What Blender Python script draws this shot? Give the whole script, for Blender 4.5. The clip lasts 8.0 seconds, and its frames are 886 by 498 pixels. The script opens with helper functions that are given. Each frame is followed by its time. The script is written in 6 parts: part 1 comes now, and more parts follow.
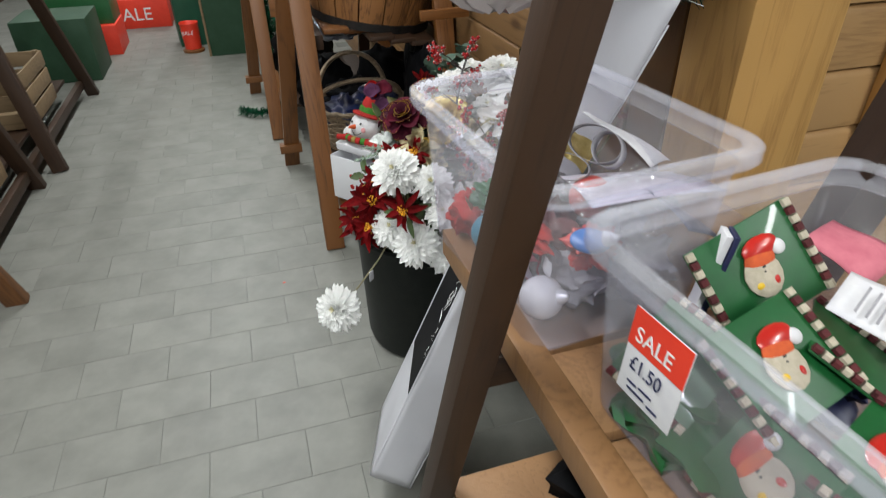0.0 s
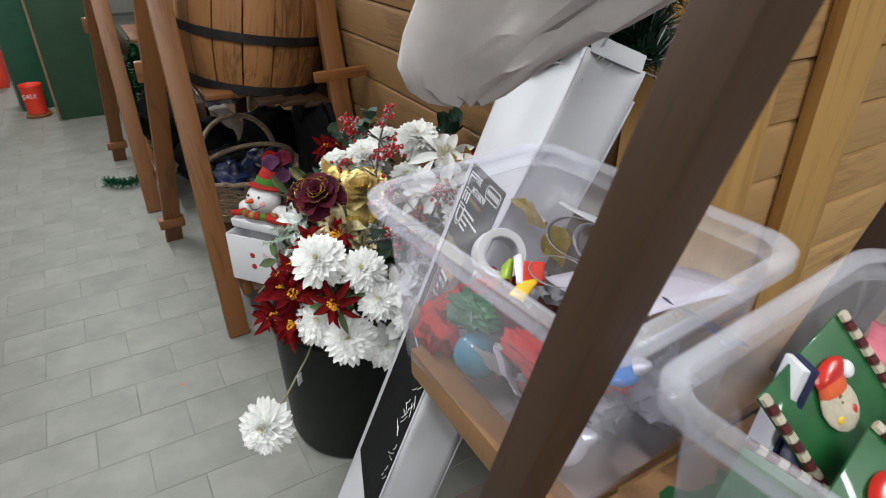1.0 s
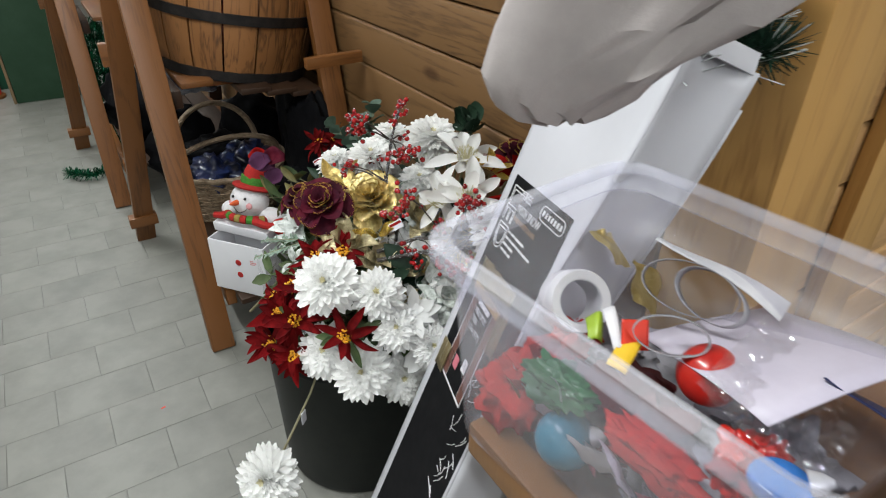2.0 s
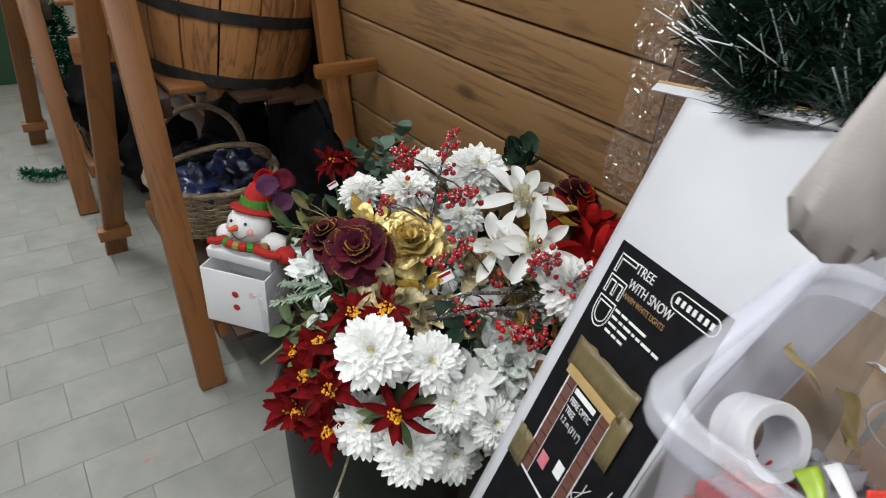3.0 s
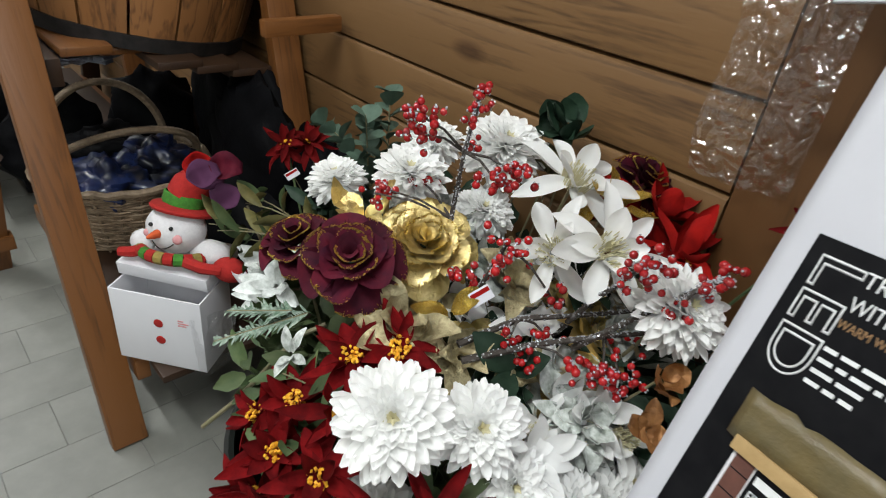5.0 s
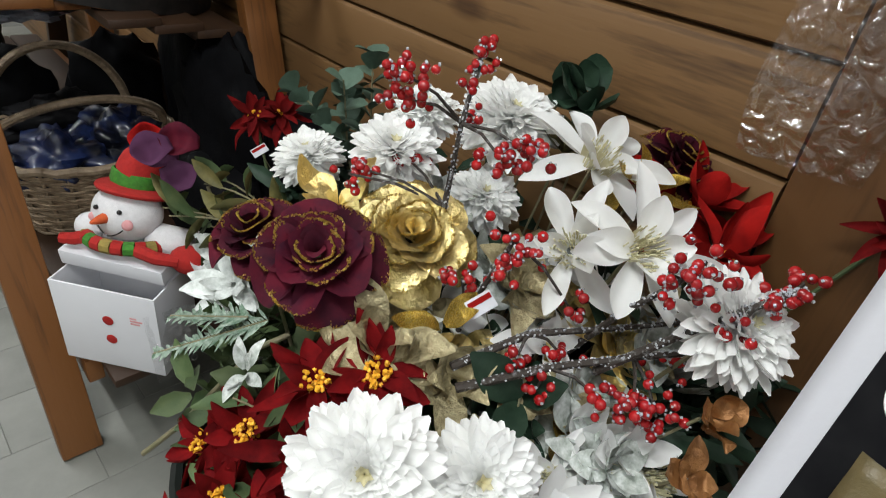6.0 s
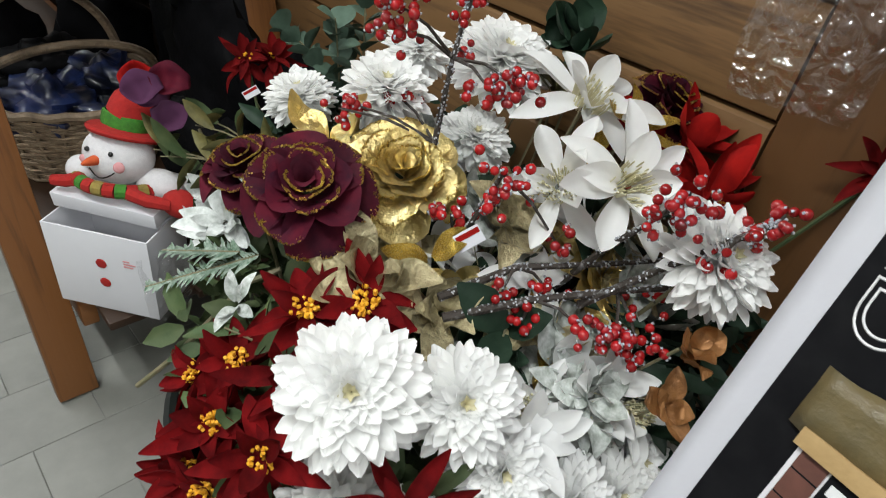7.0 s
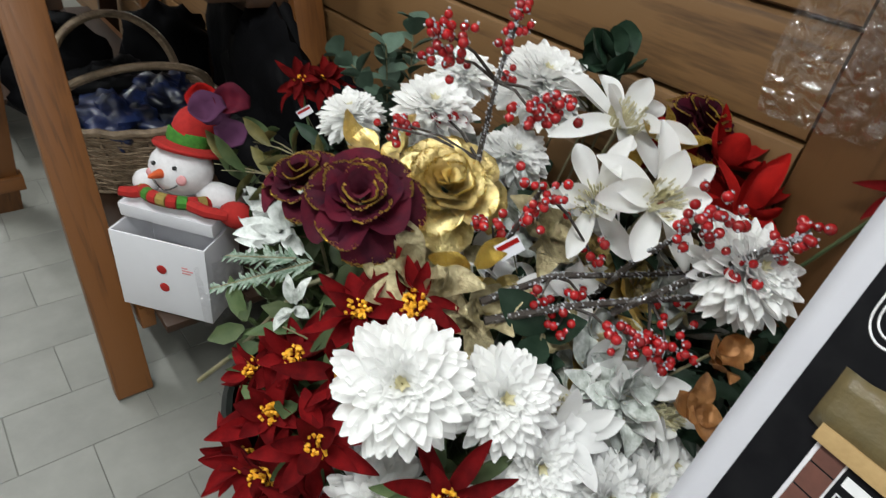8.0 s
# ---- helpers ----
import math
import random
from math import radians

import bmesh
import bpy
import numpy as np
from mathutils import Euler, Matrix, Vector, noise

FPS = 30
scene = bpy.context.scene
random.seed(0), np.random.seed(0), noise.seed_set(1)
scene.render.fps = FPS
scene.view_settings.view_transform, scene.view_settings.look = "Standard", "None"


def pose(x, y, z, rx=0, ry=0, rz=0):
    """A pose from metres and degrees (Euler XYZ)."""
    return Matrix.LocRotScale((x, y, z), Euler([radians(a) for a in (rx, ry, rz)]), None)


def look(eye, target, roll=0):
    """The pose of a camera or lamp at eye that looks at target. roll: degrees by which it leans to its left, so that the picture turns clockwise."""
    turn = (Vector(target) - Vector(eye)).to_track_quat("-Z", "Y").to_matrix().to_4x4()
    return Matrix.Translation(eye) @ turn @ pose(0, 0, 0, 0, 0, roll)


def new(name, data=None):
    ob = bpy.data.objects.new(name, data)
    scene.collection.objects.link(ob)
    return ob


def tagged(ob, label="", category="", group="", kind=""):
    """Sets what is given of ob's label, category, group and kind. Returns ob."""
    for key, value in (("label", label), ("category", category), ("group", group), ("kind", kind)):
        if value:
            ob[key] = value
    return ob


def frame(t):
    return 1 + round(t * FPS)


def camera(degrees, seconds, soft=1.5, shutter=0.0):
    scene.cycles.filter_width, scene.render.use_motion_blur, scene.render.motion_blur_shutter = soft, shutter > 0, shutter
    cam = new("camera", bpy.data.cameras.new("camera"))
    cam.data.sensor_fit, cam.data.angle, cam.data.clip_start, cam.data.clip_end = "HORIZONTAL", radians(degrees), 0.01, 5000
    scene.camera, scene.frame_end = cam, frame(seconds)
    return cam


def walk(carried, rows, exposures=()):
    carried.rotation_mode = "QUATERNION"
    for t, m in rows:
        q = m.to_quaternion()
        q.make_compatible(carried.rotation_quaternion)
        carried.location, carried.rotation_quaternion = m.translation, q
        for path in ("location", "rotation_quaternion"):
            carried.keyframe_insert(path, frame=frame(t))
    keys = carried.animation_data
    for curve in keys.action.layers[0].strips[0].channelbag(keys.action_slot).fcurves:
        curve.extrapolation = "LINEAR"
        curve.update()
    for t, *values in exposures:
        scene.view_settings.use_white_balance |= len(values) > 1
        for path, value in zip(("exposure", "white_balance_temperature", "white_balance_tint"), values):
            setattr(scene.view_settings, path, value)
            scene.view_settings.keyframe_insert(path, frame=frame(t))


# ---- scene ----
cam = camera(72.7, 8.0, 1.0, 0.35)
PATH = [
    (0, (-0.126, 0.448, 1.553), (0.376, 2.05, 0.465), -0.6),
    (0.5, (-0.142, 0.563, 1.559), (0.498, 2.162, 0.543), -1.0),
    (1, (-0.174, 0.702, 1.581), (0.701, 2.204, 0.593), 0.1),
    (1.5, (-0.194, 0.804, 1.576), (0.742, 2.288, 0.617), 1.3),
    (2, (-0.165, 0.959, 1.554), (0.771, 2.386, 0.511), 1.3),
    (2.2, (-0.167, 1.025, 1.577), (0.76, 2.443, 0.515), 2.5),
    (3.3, (-0.221, 1.356, 1.556), (0.888, 2.61, 0.461), 5.5),
    (3.5, (-0.223, 1.397, 1.556), (0.929, 2.579, 0.426), 6.1),
    (4, (-0.228, 1.452, 1.546), (0.978, 2.538, 0.377), 7.2),
    (4.5, (-0.192, 1.526, 1.466), (1.011, 2.68, 0.361), 5.7),
    (4.7, (-0.168, 1.571, 1.407), (1.056, 2.77, 0.375), 7.2),
    (5.8, (-0.011, 1.745, 1.266), (1.226, 2.908, 0.209), 8.2),
    (6, (-0.005, 1.749, 1.262), (1.226, 2.896, 0.182), 8.6),
    (6.5, (-0.004, 1.738, 1.25), (1.214, 2.85, 0.119), 9.3),
    (7, (-0.015, 1.721, 1.237), (1.193, 2.803, 0.066), 10.0),
    (7.5, (-0.039, 1.694, 1.239), (1.141, 2.776, 0.039), 9.3),
    (8, (-0.061, 1.693, 1.259), (1.083, 2.874, 0.12), 8.6),
]
walk(cam, [(t, look(eye, target, roll)) for t, eye, target, roll in PATH])

# ---- light ----
world = bpy.data.worlds.new("world")
scene.world = world
world.use_nodes = True
world.node_tree.nodes["Background"].inputs["Color"].default_value = (0.75, 0.85, 1.0, 1)
world.node_tree.nodes["Background"].inputs["Strength"].default_value = 0.1
scene.view_settings.exposure = 0.0


# ---- mesh helpers ----
def rot_to(d):
    return Vector(d).to_track_quat("Z", "Y").to_matrix().to_4x4()


def add_box(bm, sx, sy, sz, m=None, bevel=0.0):
    """A box with its middle at the origin of m."""
    made = bmesh.ops.create_cube(bm, size=1.0, matrix=(m or Matrix()) @ Matrix.Diagonal((sx, sy, sz, 1)))
    if bevel > 0:
        edges = list({e for v in made["verts"] for e in v.link_edges})
        bmesh.ops.bevel(bm, geom=edges, offset=bevel, segments=2, affect="EDGES", profile=0.6)


def add_lathe(bm, profile, m=None, seg=32, squash=None):
    """Turns (radius, height) pairs round z. squash(angle, r, z) may give a new radius."""
    m = m or Matrix()
    rings = []
    for r, z in profile:
        ring = []
        for i in range(seg):
            a = 2 * math.pi * i / seg
            q = squash(a, r, z) if squash else r
            ring.append(bm.verts.new(m @ Vector((q * math.cos(a), q * math.sin(a), z))))
        rings.append(ring)
    for a, b in zip(rings, rings[1:]):
        for i in range(seg):
            j = (i + 1) % seg
            bm.faces.new((a[i], a[j], b[j], b[i]))
    return rings


def cap(bm, ring, flip=False):
    bm.faces.new(ring[::-1] if flip else ring)


def add_tube(bm, points, radius, sides=6, end_radius=None):
    """A tapering round rod along points."""
    points = [Vector(p) for p in points]
    rings = []
    n = len(points)
    up = Vector((0.13, 0.31, 0.94))
    for i, p in enumerate(points):
        d = (points[min(i + 1, n - 1)] - points[max(i - 1, 0)]).normalized()
        a = d.cross(up)
        if a.length < 0.05:
            a = d.cross(Vector((1, 0, 0)))
        a.normalize()
        b = d.cross(a)
        r = radius if end_radius is None else radius + (end_radius - radius) * i / (n - 1)
        rings.append([bm.verts.new(p + r * (math.cos(2 * math.pi * k / sides) * a + math.sin(2 * math.pi * k / sides) * b)) for k in range(sides)])
    for a, b in zip(rings, rings[1:]):
        for k in range(sides):
            j = (k + 1) % sides
            bm.faces.new((a[k], a[j], b[j], b[k]))
    cap(bm, rings[0], True)
    cap(bm, rings[-1])


def add_ball(bm, centre, r, seg=10, scale=(1, 1, 1), turn=None):
    m = Matrix.Translation(centre) @ (turn or Matrix()) @ Matrix.Diagonal((scale[0], scale[1], scale[2], 1))
    bmesh.ops.create_uvsphere(bm, u_segments=seg, v_segments=max(5, seg * 2 // 3), radius=r, matrix=m)


def add_petal(bm, m, length, width, curl=0.0, cup=0.0, point=0.5, rows=5, base=0.25, wave=0.0):
    """A leaf or petal along +y of m, rising along z with curl; cup lifts its sides. Point: where it is widest."""
    prev = None
    for i in range(rows + 1):
        s = i / rows
        if s < point:
            w = width * 0.5 * (base + (1 - base) * math.sin(math.pi * 0.5 * s / point))
        else:
            w = width * 0.5 * math.cos(math.pi * 0.5 * (s - point) / (1 - point) * 0.97) ** (0.8 if point < 0.62 else 0.55)
        y = length * s * (1 - 0.25 * abs(curl) * s)
        z = length * curl * s * s + wave * length * math.sin(s * 7)
        ring = [bm.verts.new(m @ Vector((w * c, y, z + cup * w * c * c + wave * w * math.sin(9 * s + 4 * c)))) for c in (-1.0, -0.5, 0.0, 0.5, 1.0)]
        if prev:
            for k in range(4):
                bm.faces.new((prev[k], prev[k + 1], ring[k + 1], ring[k]))
        prev = ring


def mesh_of(bm, name, material, smooth=True, crease=38):
    me = bpy.data.meshes.new(name)
    bmesh.ops.recalc_face_normals(bm, faces=bm.faces)
    bm.to_mesh(me)
    bm.free()
    for mm in material if isinstance(material, (list, tuple)) else (material,):
        me.materials.append(mm)
    if smooth:
        for p in me.polygons:
            p.use_smooth = True
        me.set_sharp_from_angle(angle=radians(crease))
    return me


def part(name, bm, material, parent=None, label="", smooth=True, crease=38):
    ob = new(name, mesh_of(bm, name, material, smooth, crease))
    ob.parent = parent
    if label:
        ob["label"] = label
    return ob


def thing(name, label, category, group="", kind="", at=(0, 0, 0)):
    ob = new(name)
    ob.location = at
    ob.empty_display_size = 0.05
    return tagged(ob, label, category, group, kind)


def solid(ob, t):
    md = ob.modifiers.new("thick", "SOLIDIFY")
    md.thickness = t
    md.offset = 0
    return ob


# ---- materials ----
def material(name, colour, rough=0.6, metal=0.0, second=None, scale=20.0, stretch=(1, 1, 1), bump=0.0, fine=0.0, fine_scale=200.0, spec=0.5, vary=0.0, sheen=0.0, object_space=True, coat=0.0, threshold=(0.35, 0.7), translucent=0.0):
    """A surface of two mixed tones, with relief at two scales and a small change from piece to piece."""
    mt = bpy.data.materials.new(name)
    mt.use_nodes = True
    nt = mt.node_tree
    nodes, links = nt.nodes, nt.links
    b = nodes["Principled BSDF"]
    b.inputs["Roughness"].default_value = rough
    b.inputs["Metallic"].default_value = metal
    b.inputs["Specular IOR Level"].default_value = spec
    b.inputs["Sheen Weight"].default_value = sheen
    b.inputs["Coat Weight"].default_value = coat
    tc = nodes.new("ShaderNodeTexCoord")
    mp = nodes.new("ShaderNodeMapping")
    mp.inputs["Scale"].default_value = stretch
    links.new(tc.outputs["Object"], mp.inputs["Vector"])
    info = nodes.new("ShaderNodeObjectInfo")
    shift = nodes.new("ShaderNodeVectorMath")
    shift.operation = "MULTIPLY_ADD"
    links.new(info.outputs["Random"], shift.inputs[0])
    shift.inputs[1].default_value = (7.1, 5.3, 9.7)
    links.new(mp.outputs["Vector"], shift.inputs[2])
    n1 = nodes.new("ShaderNodeTexNoise")
    n1.inputs["Scale"].default_value = scale
    n1.inputs["Detail"].default_value = 6
    n1.inputs["Roughness"].default_value = 0.6
    links.new(shift.outputs[0], n1.inputs["Vector"])
    ramp = nodes.new("ShaderNodeValToRGB")
    ramp.color_ramp.elements[0].position, ramp.color_ramp.elements[1].position = threshold
    ramp.color_ramp.elements[0].color = (*colour, 1)
    ramp.color_ramp.elements[1].color = (*(second or colour), 1)
    links.new(n1.outputs["Fac"], ramp.inputs["Fac"])
    out = ramp.outputs["Color"]
    if vary:
        hsv = nodes.new("ShaderNodeHueSaturation")
        mr = nodes.new("ShaderNodeMapRange")
        mr.inputs["To Min"].default_value, mr.inputs["To Max"].default_value = 1 - vary, 1 + vary
        isl = nodes.new("ShaderNodeNewGeometry")
        add = nodes.new("ShaderNodeMath")
        add.operation = "ADD"
        links.new(info.outputs["Random"], add.inputs[0])
        links.new(isl.outputs["Random Per Island"], add.inputs[1])
        fr = nodes.new("ShaderNodeMath")
        fr.operation = "FRACT"
        links.new(add.outputs[0], fr.inputs[0])
        links.new(fr.outputs[0], mr.inputs["Value"])
        links.new(mr.outputs["Result"], hsv.inputs["Value"])
        links.new(out, hsv.inputs["Color"])
        out = hsv.outputs["Color"]
    links.new(out, b.inputs["Base Color"])
    if bump or fine:
        n2 = nodes.new("ShaderNodeTexNoise")
        n2.inputs["Scale"].default_value = fine_scale
        n2.inputs["Detail"].default_value = 4
        links.new(shift.outputs[0], n2.inputs["Vector"])
        bp = nodes.new("ShaderNodeBump")
        bp.inputs["Strength"].default_value = bump
        bp.inputs["Distance"].default_value = 0.01
        links.new(n1.outputs["Fac"], bp.inputs["Height"])
        b2 = nodes.new("ShaderNodeBump")
        b2.inputs["Strength"].default_value = fine
        b2.inputs["Distance"].default_value = 0.002
        links.new(n2.outputs["Fac"], b2.inputs["Height"])
        links.new(bp.outputs["Normal"], b2.inputs["Normal"])
        links.new(b2.outputs["Normal"], b.inputs["Normal"])
    if translucent:
        tl = nodes.new("ShaderNodeBsdfTranslucent")
        links.new(out, tl.inputs["Color"])
        mx = nodes.new("ShaderNodeMixShader")
        mx.inputs["Fac"].default_value = translucent
        links.new(b.outputs[0], mx.inputs[1])
        links.new(tl.outputs[0], mx.inputs[2])
        links.new(mx.outputs[0], nodes["Material Output"].inputs["Surface"])
    return mt


def wood(name, light, dark, along=2, rough=0.5, ring=9.0, knots=True, vary=0.12, coat=0.0):
    """Sawn timber with grain along one axis, fine fibres and some knots."""
    mt = bpy.data.materials.new(name)
    mt.use_nodes = True
    nodes, links = mt.node_tree.nodes, mt.node_tree.links
    b = nodes["Principled BSDF"]
    b.inputs["Roughness"].default_value = rough
    b.inputs["Coat Weight"].default_value = coat
    b.inputs["Coat Roughness"].default_value = 0.25
    tc = nodes.new("ShaderNodeTexCoord")
    info = nodes.new("ShaderNodeObjectInfo")
    shift = nodes.new("ShaderNodeVectorMath")
    shift.operation = "MULTIPLY_ADD"
    links.new(info.outputs["Random"], shift.inputs[0])
    shift.inputs[1].default_value = (13.1, 17.3, 11.7)
    links.new(tc.outputs["Object"], shift.inputs[2])
    sc = [1.0, 1.0, 1.0]
    sc[along] = 0.09
    mp = nodes.new("ShaderNodeMapping")
    mp.inputs["Scale"].default_value = sc
    links.new(shift.outputs[0], mp.inputs["Vector"])
    grain = nodes.new("ShaderNodeTexNoise")
    grain.inputs["Scale"].default_value = ring
    grain.inputs["Detail"].default_value = 3
    grain.inputs["Distortion"].default_value = 1.2
    links.new(mp.outputs["Vector"], grain.inputs["Vector"])
    bands = nodes.new("ShaderNodeMath")
    bands.operation = "MULTIPLY"
    bands.inputs[1].default_value = 42.0
    links.new(grain.outputs["Fac"], bands.inputs[0])
    sine = nodes.new("ShaderNodeMath")
    sine.operation = "SINE"
    links.new(bands.outputs[0], sine.inputs[0])
    fibre = nodes.new("ShaderNodeTexNoise")
    fibre.inputs["Scale"].default_value = 160
    fibre.inputs["Detail"].default_value = 4
    links.new(mp.outputs["Vector"], fibre.inputs["Vector"])
    mr = nodes.new("ShaderNodeMapRange")
    mr.inputs["From Min"].default_value, mr.inputs["From Max"].default_value = -1.2, 1.2
    mr.inputs["To Min"].default_value, mr.inputs["To Max"].default_value = 0.3, 0.7
    links.new(sine.outputs[0], mr.inputs["Value"])
    mx = nodes.new("ShaderNodeMath")
    mx.operation = "MULTIPLY_ADD"
    links.new(fibre.outputs["Fac"], mx.inputs[0])
    mx.inputs[1].default_value = 0.6
    links.new(mr.outputs["Result"], mx.inputs[2])
    big = nodes.new("ShaderNodeTexNoise")
    big.inputs["Scale"].default_value = 2.6
    links.new(shift.outputs[0], big.inputs["Vector"])
    mx2 = nodes.new("ShaderNodeMath")
    mx2.operation = "MULTIPLY_ADD"
    links.new(big.outputs["Fac"], mx2.inputs[0])
    mx2.inputs[1].default_value = 0.5
    links.new(mx.outputs[0], mx2.inputs[2])
    ramp = nodes.new("ShaderNodeValToRGB")
    ramp.color_ramp.elements[0].position, ramp.color_ramp.elements[1].position = 0.62, 1.0
    ramp.color_ramp.elements[0].color, ramp.color_ramp.elements[1].color = (*dark, 1), (*light, 1)
    links.new(mx2.outputs[0], ramp.inputs["Fac"])
    out = ramp.outputs["Color"]
    if knots:
        sk = [5.0, 5.0, 5.0]
        sk[along] = 2.2
        mk = nodes.new("ShaderNodeMapping")
        mk.inputs["Scale"].default_value = sk
        links.new(shift.outputs[0], mk.inputs["Vector"])
        vo = nodes.new("ShaderNodeTexVoronoi")
        vo.inputs["Scale"].default_value = 1.0
        links.new(mk.outputs["Vector"], vo.inputs["Vector"])
        kr = nodes.new("ShaderNodeValToRGB")
        kr.color_ramp.elements[0].position, kr.color_ramp.elements[1].position = 0.05, 0.13
        kr.color_ramp.elements[0].color, kr.color_ramp.elements[1].color = (0.3, 0.22, 0.16, 1), (1, 1, 1, 1)
        links.new(vo.outputs["Distance"], kr.inputs["Fac"])
        mul = nodes.new("ShaderNodeMix")
        mul.data_type, mul.blend_type = "RGBA", "MULTIPLY"
        mul.inputs["Factor"].default_value = 0.75
        links.new(out, mul.inputs["A"])
        links.new(kr.outputs["Color"], mul.inputs["B"])
        out = mul.outputs["Result"]
    hsv = nodes.new("ShaderNodeHueSaturation")
    vr = nodes.new("ShaderNodeMapRange")
    vr.inputs["To Min"].default_value, vr.inputs["To Max"].default_value = 1 - vary, 1 + vary
    links.new(info.outputs["Random"], vr.inputs["Value"])
    links.new(vr.outputs["Result"], hsv.inputs["Value"])
    links.new(out, hsv.inputs["Color"])
    links.new(hsv.outputs["Color"], b.inputs["Base Color"])
    bp = nodes.new("ShaderNodeBump")
    bp.inputs["Strength"].default_value = 0.25
    bp.inputs["Distance"].default_value = 0.002
    links.new(mx.outputs[0], bp.inputs["Height"])
    links.new(bp.outputs["Normal"], b.inputs["Normal"])
    return mt


def clear(name, tint=(0.93, 0.94, 0.97), rough=0.12, milk=0.25, crinkle=0.0):
    """Thin clear plastic: mostly lets light through, with a milky part and a gloss."""
    mt = bpy.data.materials.new(name)
    mt.use_nodes = True
    nodes, links = mt.node_tree.nodes, mt.node_tree.links
    b = nodes["Principled BSDF"]
    b.inputs["Base Color"].default_value = (*tint, 1)
    b.inputs["Roughness"].default_value = rough
    tr = nodes.new("ShaderNodeBsdfTransparent")
    tr.inputs["Color"].default_value = (*tint, 1)
    mx = nodes.new("ShaderNodeMixShader")
    lw = nodes.new("ShaderNodeTexNoise")
    lw.inputs["Scale"].default_value = 9.0
    tc = nodes.new("ShaderNodeTexCoord")
    links.new(tc.outputs["Object"], lw.inputs["Vector"])
    mr = nodes.new("ShaderNodeMapRange")
    mr.inputs["To Min"].default_value, mr.inputs["To Max"].default_value = milk * 0.6, milk * 1.4
    links.new(lw.outputs["Fac"], mr.inputs["Value"])
    links.new(mr.outputs["Result"], mx.inputs["Fac"])
    links.new(tr.outputs[0], mx.inputs[1])
    links.new(b.outputs[0], mx.inputs[2])
    links.new(mx.outputs[0], nodes["Material Output"].inputs["Surface"])
    if crinkle:
        b.inputs["Metallic"].default_value = 0.85
        warp = nodes.new("ShaderNodeTexNoise")
        warp.inputs["Scale"].default_value = 14
        links.new(tc.outputs["Object"], warp.inputs["Vector"])
        wm = nodes.new("ShaderNodeVectorMath")
        wm.operation = "MULTIPLY_ADD"
        links.new(warp.outputs["Color"], wm.inputs[0])
        wm.inputs[1].default_value = (0.16, 0.16, 0.16)
        links.new(tc.outputs["Object"], wm.inputs[2])
        n = nodes.new("ShaderNodeTexVoronoi")
        n.inputs["Scale"].default_value = 20
        n.feature = "DISTANCE_TO_EDGE"
        links.new(wm.outputs[0], n.inputs["Vector"])
        bp = nodes.new("ShaderNodeBump")
        bp.inputs["Strength"].default_value = crinkle
        bp.inputs["Distance"].default_value = 0.03
        links.new(n.outputs["Distance"], bp.inputs["Height"])
        links.new(bp.outputs["Normal"], b.inputs["Normal"])
    return mt


# corner boards: darkened for the shade that carton and tree throw there
SHADED_BOARD_WOOD = wood("shaded_board_wood", (0.105, 0.049, 0.018), (0.05, 0.023, 0.008), along=2, rough=0.42, ring=7)
# same cladding twice: grazing light darkens the east colour, full light lifts the south
DIM_WALL_WOOD = wood("dim_wall_wood", (0.175, 0.092, 0.034), (0.055, 0.026, 0.0095), along=1, rough=0.55, ring=7)
LIT_SOUTH_WOOD = wood("lit_south_wood", (0.44, 0.26, 0.11), (0.25, 0.135, 0.055), along=0, rough=0.45, ring=7)
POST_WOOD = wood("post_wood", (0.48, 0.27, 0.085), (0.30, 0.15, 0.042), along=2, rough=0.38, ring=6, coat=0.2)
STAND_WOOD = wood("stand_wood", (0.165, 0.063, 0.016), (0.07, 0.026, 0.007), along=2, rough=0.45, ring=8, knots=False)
# dark stain of the near stand; also darkens shaded parts of the far stands
DARK_OR_SHADED_STAND = wood("dark_or_shaded_stand_wood", (0.034, 0.015, 0.006), (0.016, 0.007, 0.003), along=2, rough=0.55, ring=8, knots=False)
SHELF_WOOD = wood("shelf_wood", (0.30, 0.16, 0.07), (0.17, 0.085, 0.035), along=0, rough=0.5, ring=8)
SHELF_WOOD_Y = wood("shelf_wood_long", (0.20, 0.10, 0.038), (0.12, 0.056, 0.02), along=1, rough=0.5, ring=8, knots=False)
BARREL_WOOD = wood("barrel_wood", (0.25, 0.108, 0.034), (0.05, 0.019, 0.0065), along=2, rough=0.55, ring=10, vary=0.2)
TILE = material("vinyl_tile", (0.200, 0.200, 0.178), 0.5, second=(0.145, 0.145, 0.128), scale=6, bump=0.03, fine=0.1, fine_scale=300, vary=0.03)
GROUT = material("tile_joint", (0.165, 0.165, 0.148), 0.9, second=(0.10, 0.10, 0.09), scale=5)
PLASTER = material("painted_wall", (0.34, 0.33, 0.30), 0.8, second=(0.30, 0.29, 0.26), scale=3, fine=0.1)
CEILING = material("ceiling_board", (0.40, 0.40, 0.39), 0.9, second=(0.36, 0.36, 0.35), scale=30, fine=0.3)
WHITE_CARD = material("white_card", (0.53, 0.53, 0.565), 0.55, second=(0.49, 0.49, 0.525), scale=5, fine=0.05)
BLACK_PRINT = material("black_print", (0.006, 0.006, 0.007), 0.6, spec=0.06, second=(0.010, 0.010, 0.011), scale=40)
BROWN_CARD = material("brown_card", (0.42, 0.28, 0.12), 0.75, second=(0.34, 0.22, 0.09), scale=40, fine=0.2)
BIN_BLACK = material("black_plastic", (0.008, 0.010, 0.009), 0.45, second=(0.012, 0.014, 0.012), scale=25, fine=0.06, spec=0.2)
